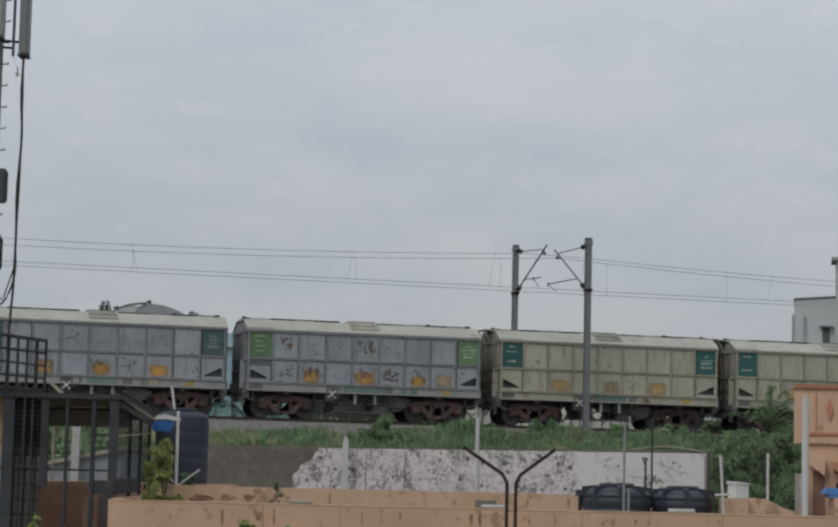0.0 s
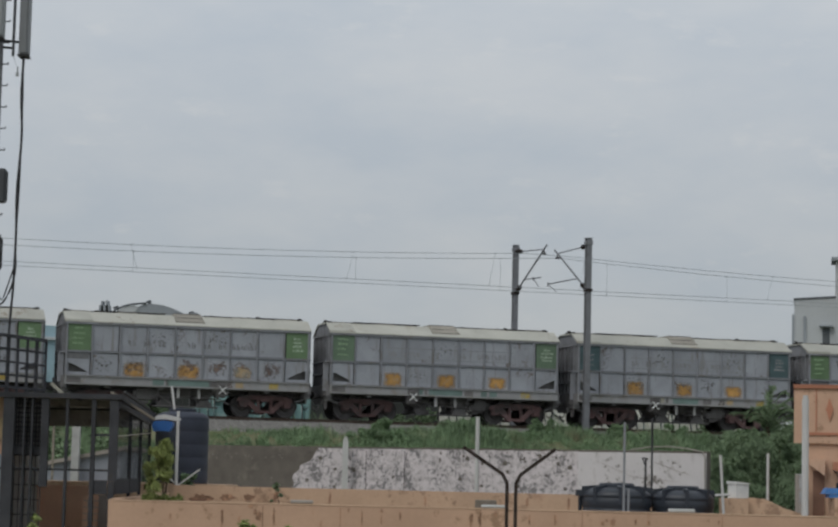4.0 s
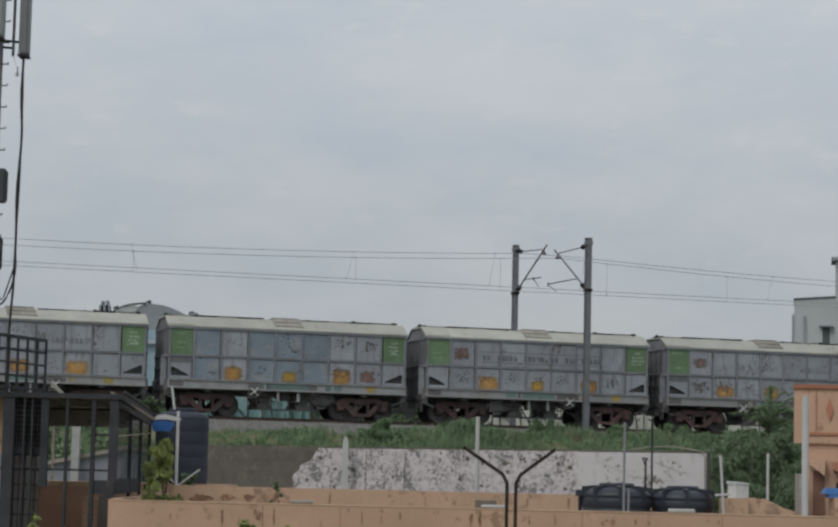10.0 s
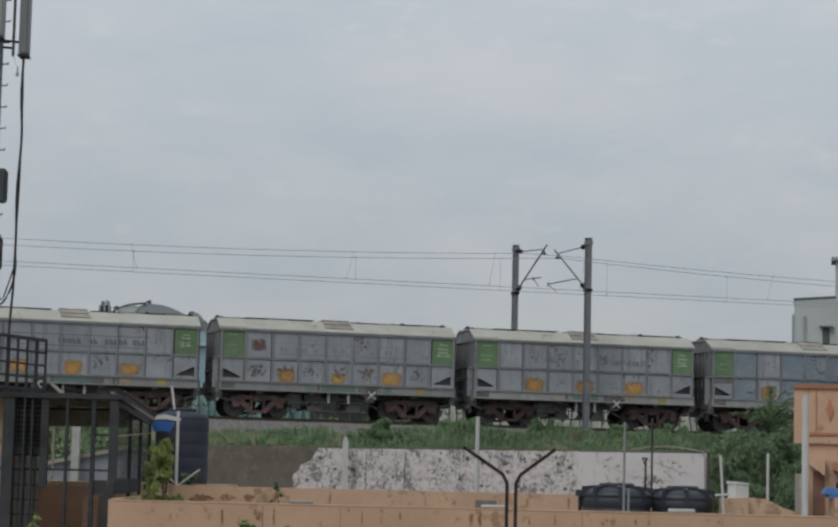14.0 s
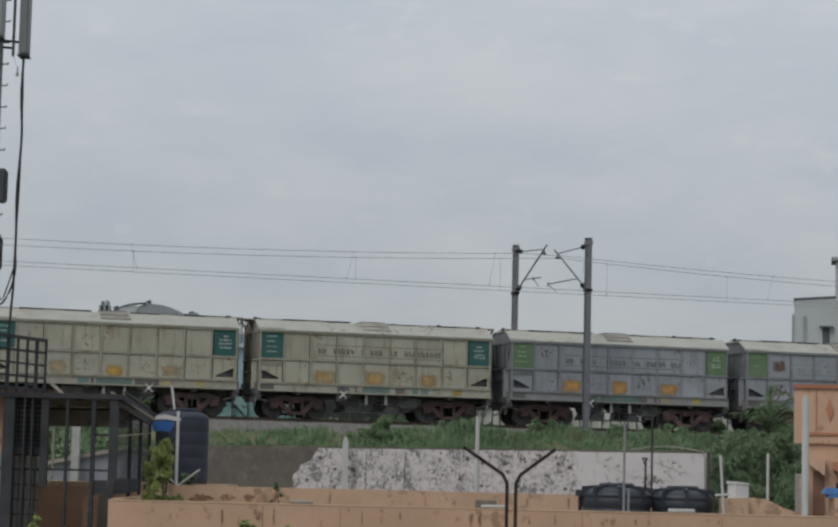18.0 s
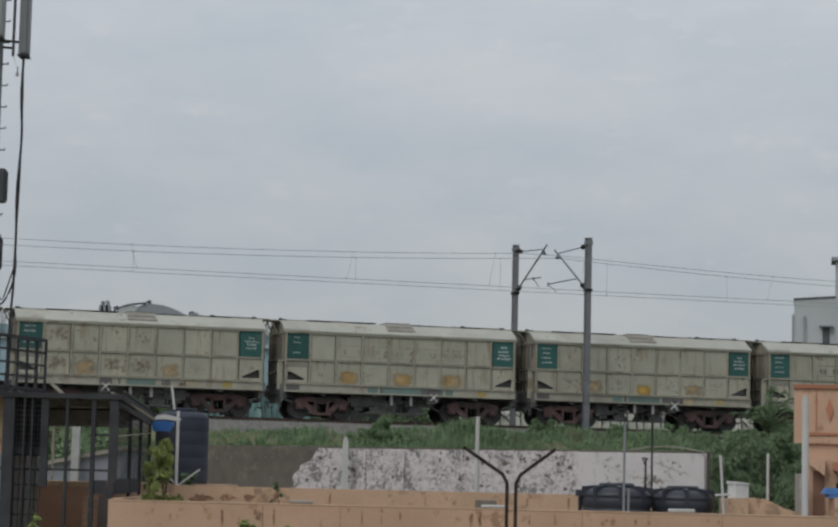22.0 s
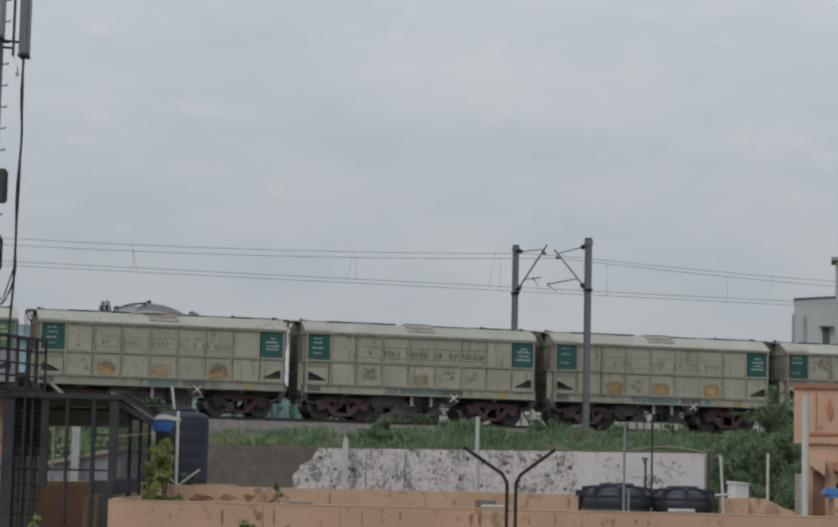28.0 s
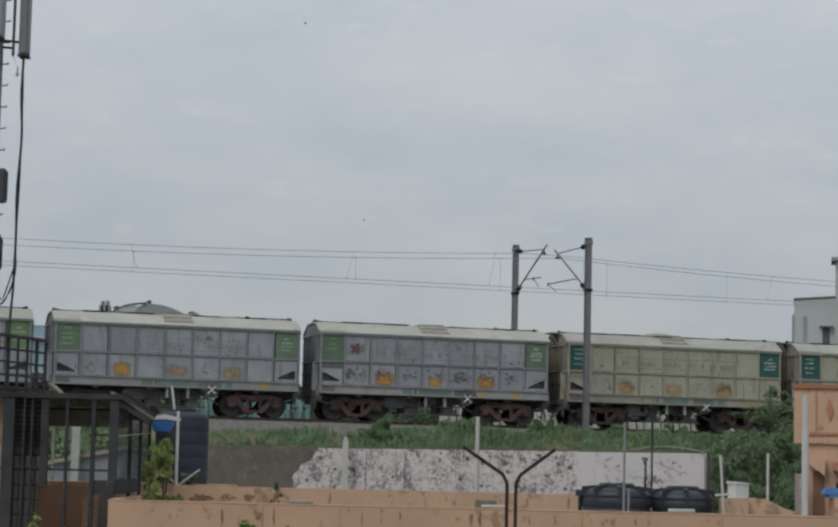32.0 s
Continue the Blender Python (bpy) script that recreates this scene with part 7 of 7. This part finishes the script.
part("feeder_cable", cable([(0.42, -0.02, 11.86), (0.405, -0.02, 11.2), (0.44, -0.02, 10.5), (0.40, -0.02, 9.6), (0.415, -0.02, 8.9), (0.41, -0.02, 8.35), (0.40, -0.02, 7.9), (0.37, -0.02, 7.3), (0.33, -0.02, 5.5), (0.2, 0, 2.2)], 0.021), "cable", tm)
part("feeder_cable", cable([(0.40, 0.03, 11.86), (0.42, 0.03, 11.1), (0.425, 0.03, 10.4), (0.42, 0.03, 9.5), (0.40, 0.03, 8.8), (0.42, 0.03, 8.3), (0.34, 0.03, 7.95), (0.2, 0, 7.72), (0.08, 0, 7.9)], 0.016), "cable", tm)
part("feeder_cable", cable([(0.39, 0.0, 8.3), (0.30, 0.0, 8.0), (0.22, 0.0, 7.8), (0.12, 0, 7.95), (0.10, 0, 8.26)], 0.012), "cable", tm)


bm = B()
rod(bm, (0.32, 0.0, 11.57), (0.32, 0.0, 11.68), 0.012, 6)
box(bm, (0.295, -0.02, 11.52), (0.345, 0.02, 11.58))
rod(bm, (0.32, 0, 11.67), (0.235, 0, 11.87), 0.003, 5)
part("cable_tag", bm, "antenna", tm, "small pale tag hanging on a wire")


# ---------- birds ----------
def build_bird(span, label):
    bird = thing("bird", label, "bird", Matrix.Identity(4), group="birds crossing the sky")
    bm = B()
    lathe(bm, [(0.012 * span, -0.24 * span), (0.06 * span, -0.15 * span), (0.095 * span, 0.0), (0.075 * span, 0.15 * span), (0.05 * span, 0.19 * span), (0.055 * span, 0.225 * span), (0.03 * span, 0.26 * span), (0.006 * span, 0.30 * span)], 10)
    bmesh.ops.rotate(bm, verts=bm.verts, cent=(0, 0, 0), matrix=Matrix.Rotation(-math.pi / 2, 3, "Y"))
    part("body", bm, "feather", bird)
    bm = B()
    prism(bm, [(0.16 * span, -0.03 * span), (0.36 * span, -0.10 * span), (0.37 * span, -0.04 * span), (0.33 * span, 0.0), (0.37 * span, 0.04 * span), (0.36 * span, 0.10 * span), (0.16 * span, 0.03 * span)], 2, -0.006, 0.006)
    part("tail", bm, "feather", bird)
    wings = []
    for side in (-1, 1):
        bm = B()
        prism(bm, [(-0.12 * span, 0.0), (-0.17 * span, side * 0.22 * span), (-0.06 * span, side * 0.38 * span), (0.30 * span, side * 0.56 * span), (0.20 * span, side * 0.38 * span), (0.16 * span, side * 0.2 * span), (0.10 * span, 0.0)], 2, -0.006, 0.006)
        wings.append(part("wing", bm, "feather", bird))
    return bird, wings


BIRDS = [build_bird(0.70, "dark grey pigeon flapping its wings in flight"), build_bird(0.24, "small dark bird in fast level flight"), build_bird(0.23, "small dark bird climbing far off in the sky"), build_bird(0.19, "tiny dark bird sinking far off in the sky")]


# ---------- what moves ----------
def train_way(t):
    """Wagon lengths that the train has gone at t seconds, slowing down gently."""
    s = (t - 16) / 16
    return (4013.189 * s - 184.559 * s ** 2 - 9.861 * s ** 3 + 27.417 * s ** 4 + 32.119 * s ** 5) / 467.074


def flight(bird, rows, start, end):
    """rows of (t, x, y, z); the bird heads along its way and comes from and goes to afar."""
    pts = [(t, Vector((x, y, z))) for t, x, y, z in rows]
    v0 = (pts[1][1] - pts[0][1]) / (pts[1][0] - pts[0][0])
    v1 = (pts[-1][1] - pts[-2][1]) / (pts[-1][0] - pts[-2][0])
    out = [(0.0, start)] if pts[0][0] > 0.5 else []
    out += pts
    if pts[-1][0] < 31.9:
        out += [(32.0, end)]
    keyed = []
    for i, (t, p) in enumerate(out):
        a, b = out[max(i - 1, 0)][1], out[min(i + 1, len(out) - 1)][1]
        d = b - a
        m = Matrix.Translation(p) @ pose(0, 0, 0, 0, 0, math.degrees(math.atan2(-d.y, -d.x))) @ pose(0, 0, 0, 0, 10 + math.degrees(math.atan2(d.z, math.hypot(d.x, d.y))), 0)
        keyed.append((t, m))
    walk(bird, keyed)


def motions():
    times = [i * 1.0 for i in range(33)]
    for n, wag in enumerate(WAGONS):
        rows = []
        for t in times:
            s = 0.112 + PITCH * (10.294 - n + train_way(t)) + BODY / 2
            p = along(s, 0.0, RAIL_Z)
            rows.append((t, pose(p.x, p.y, p.z, 0, 0, TURN)))
        walk(wag, rows)
    # every wheel rolls alike: one turn for each 3.14 m of way
    first = {}
    for wag in WAGONS:
        for bog in wag.children:
            if not bog.name.startswith("bogie"):
                continue
            for ws in bog.children:
                key = round(ws.location.x)
                if key not in first:
                    rows = []
                    for i in range(321):
                        t = i / 10
                        turn = math.degrees(PITCH * (train_way(t) - train_way(0)) / 0.5)
                        rows.append((t, pose(key, 0, 0.5, 0, turn % 360, 0)))
                    walk(ws, rows)
                    first[key] = ws
                elif first[key] is not ws:
                    src = first[key].animation_data
                    ws.rotation_mode = "QUATERNION"
                    dst = ws.animation_data_create()
                    dst.action = src.action
                    dst.action_slot = src.action_slot
    fl = [
        ([(10.3, 10.72, 40, 10.65), (10.5, 7.75, 40, 10.88), (10.7, 4.75, 40, 11.21), (10.8, 3.12, 40, 11.37), (10.9, 1.54, 40, 11.62), (11, -0.08, 40, 11.93), (11.1, -1.80, 40, 12.20), (11.2, -3.56, 40, 12.59), (11.3, -5.39, 40, 13.08), (11.4, -7.30, 40, 13.49), (11.6, -10.96, 40, 14.20)],
         Vector((190, 60, 8)), Vector((-290, 90, 60)), 3),
        ([(11, 11.14, 40, 14.73), (11.2, 7.43, 40, 14.79), (11.3, 5.66, 40, 14.88), (11.4, 3.83, 40, 14.90), (11.5, 1.82, 40, 14.79), (11.6, -0.28, 40, 14.76), (11.8, -4.95, 40, 14.70), (12, -9.66, 40, 14.64)],
         Vector((230, 70, 12)), Vector((-330, 80, 30)), 2),
        ([(29.2, 23.53, 100, 19.07), (29.6, 16.85, 100, 20.05), (30, 9.91, 100, 20.62), (30.4, 5.72, 100, 21.95), (30.8, 2.03, 100, 23.40), (31.2, -0.78, 100, 25.35), (31.6, -3.87, 100, 27.16), (32, -5.68, 100, 28.51)],
         Vector((260, 130, 10)), None, 2),
        ([(30.6, 26.83, 100, 27.07), (31, 15.63, 100, 24.39), (31.2, 10.13, 100, 22.82), (31.6, 0.40, 100, 20.68), (31.8, -2.58, 100, 19.82), (32, -2.64, 100, 19.13)],
         Vector((330, 140, 20)), None, 2),
    ]
    beat = {3: (22, 44, -40), 2: (38, -34)}
    for (bird, wings), (rows, start, end, period) in zip(BIRDS, fl):
        flight(bird, rows, start, end)
        t0, t1 = rows[0][0], rows[-1][0]
        first_beat = round(t0 * 10) + 1
        for side, wing in zip((-1, 1), wings):
            keyed = [(0.0, pose(0, 0, 0, side * 15))]
            for k in range(first_beat, round(t1 * 10)):
                keyed.append((k / 10, pose(0, 0, 0, side * beat[period][(k - 110) % period])))
            keyed.append((max(t1, 32.0), pose(0, 0, 0, side * 15)))
            walk(wing, keyed)


motions()
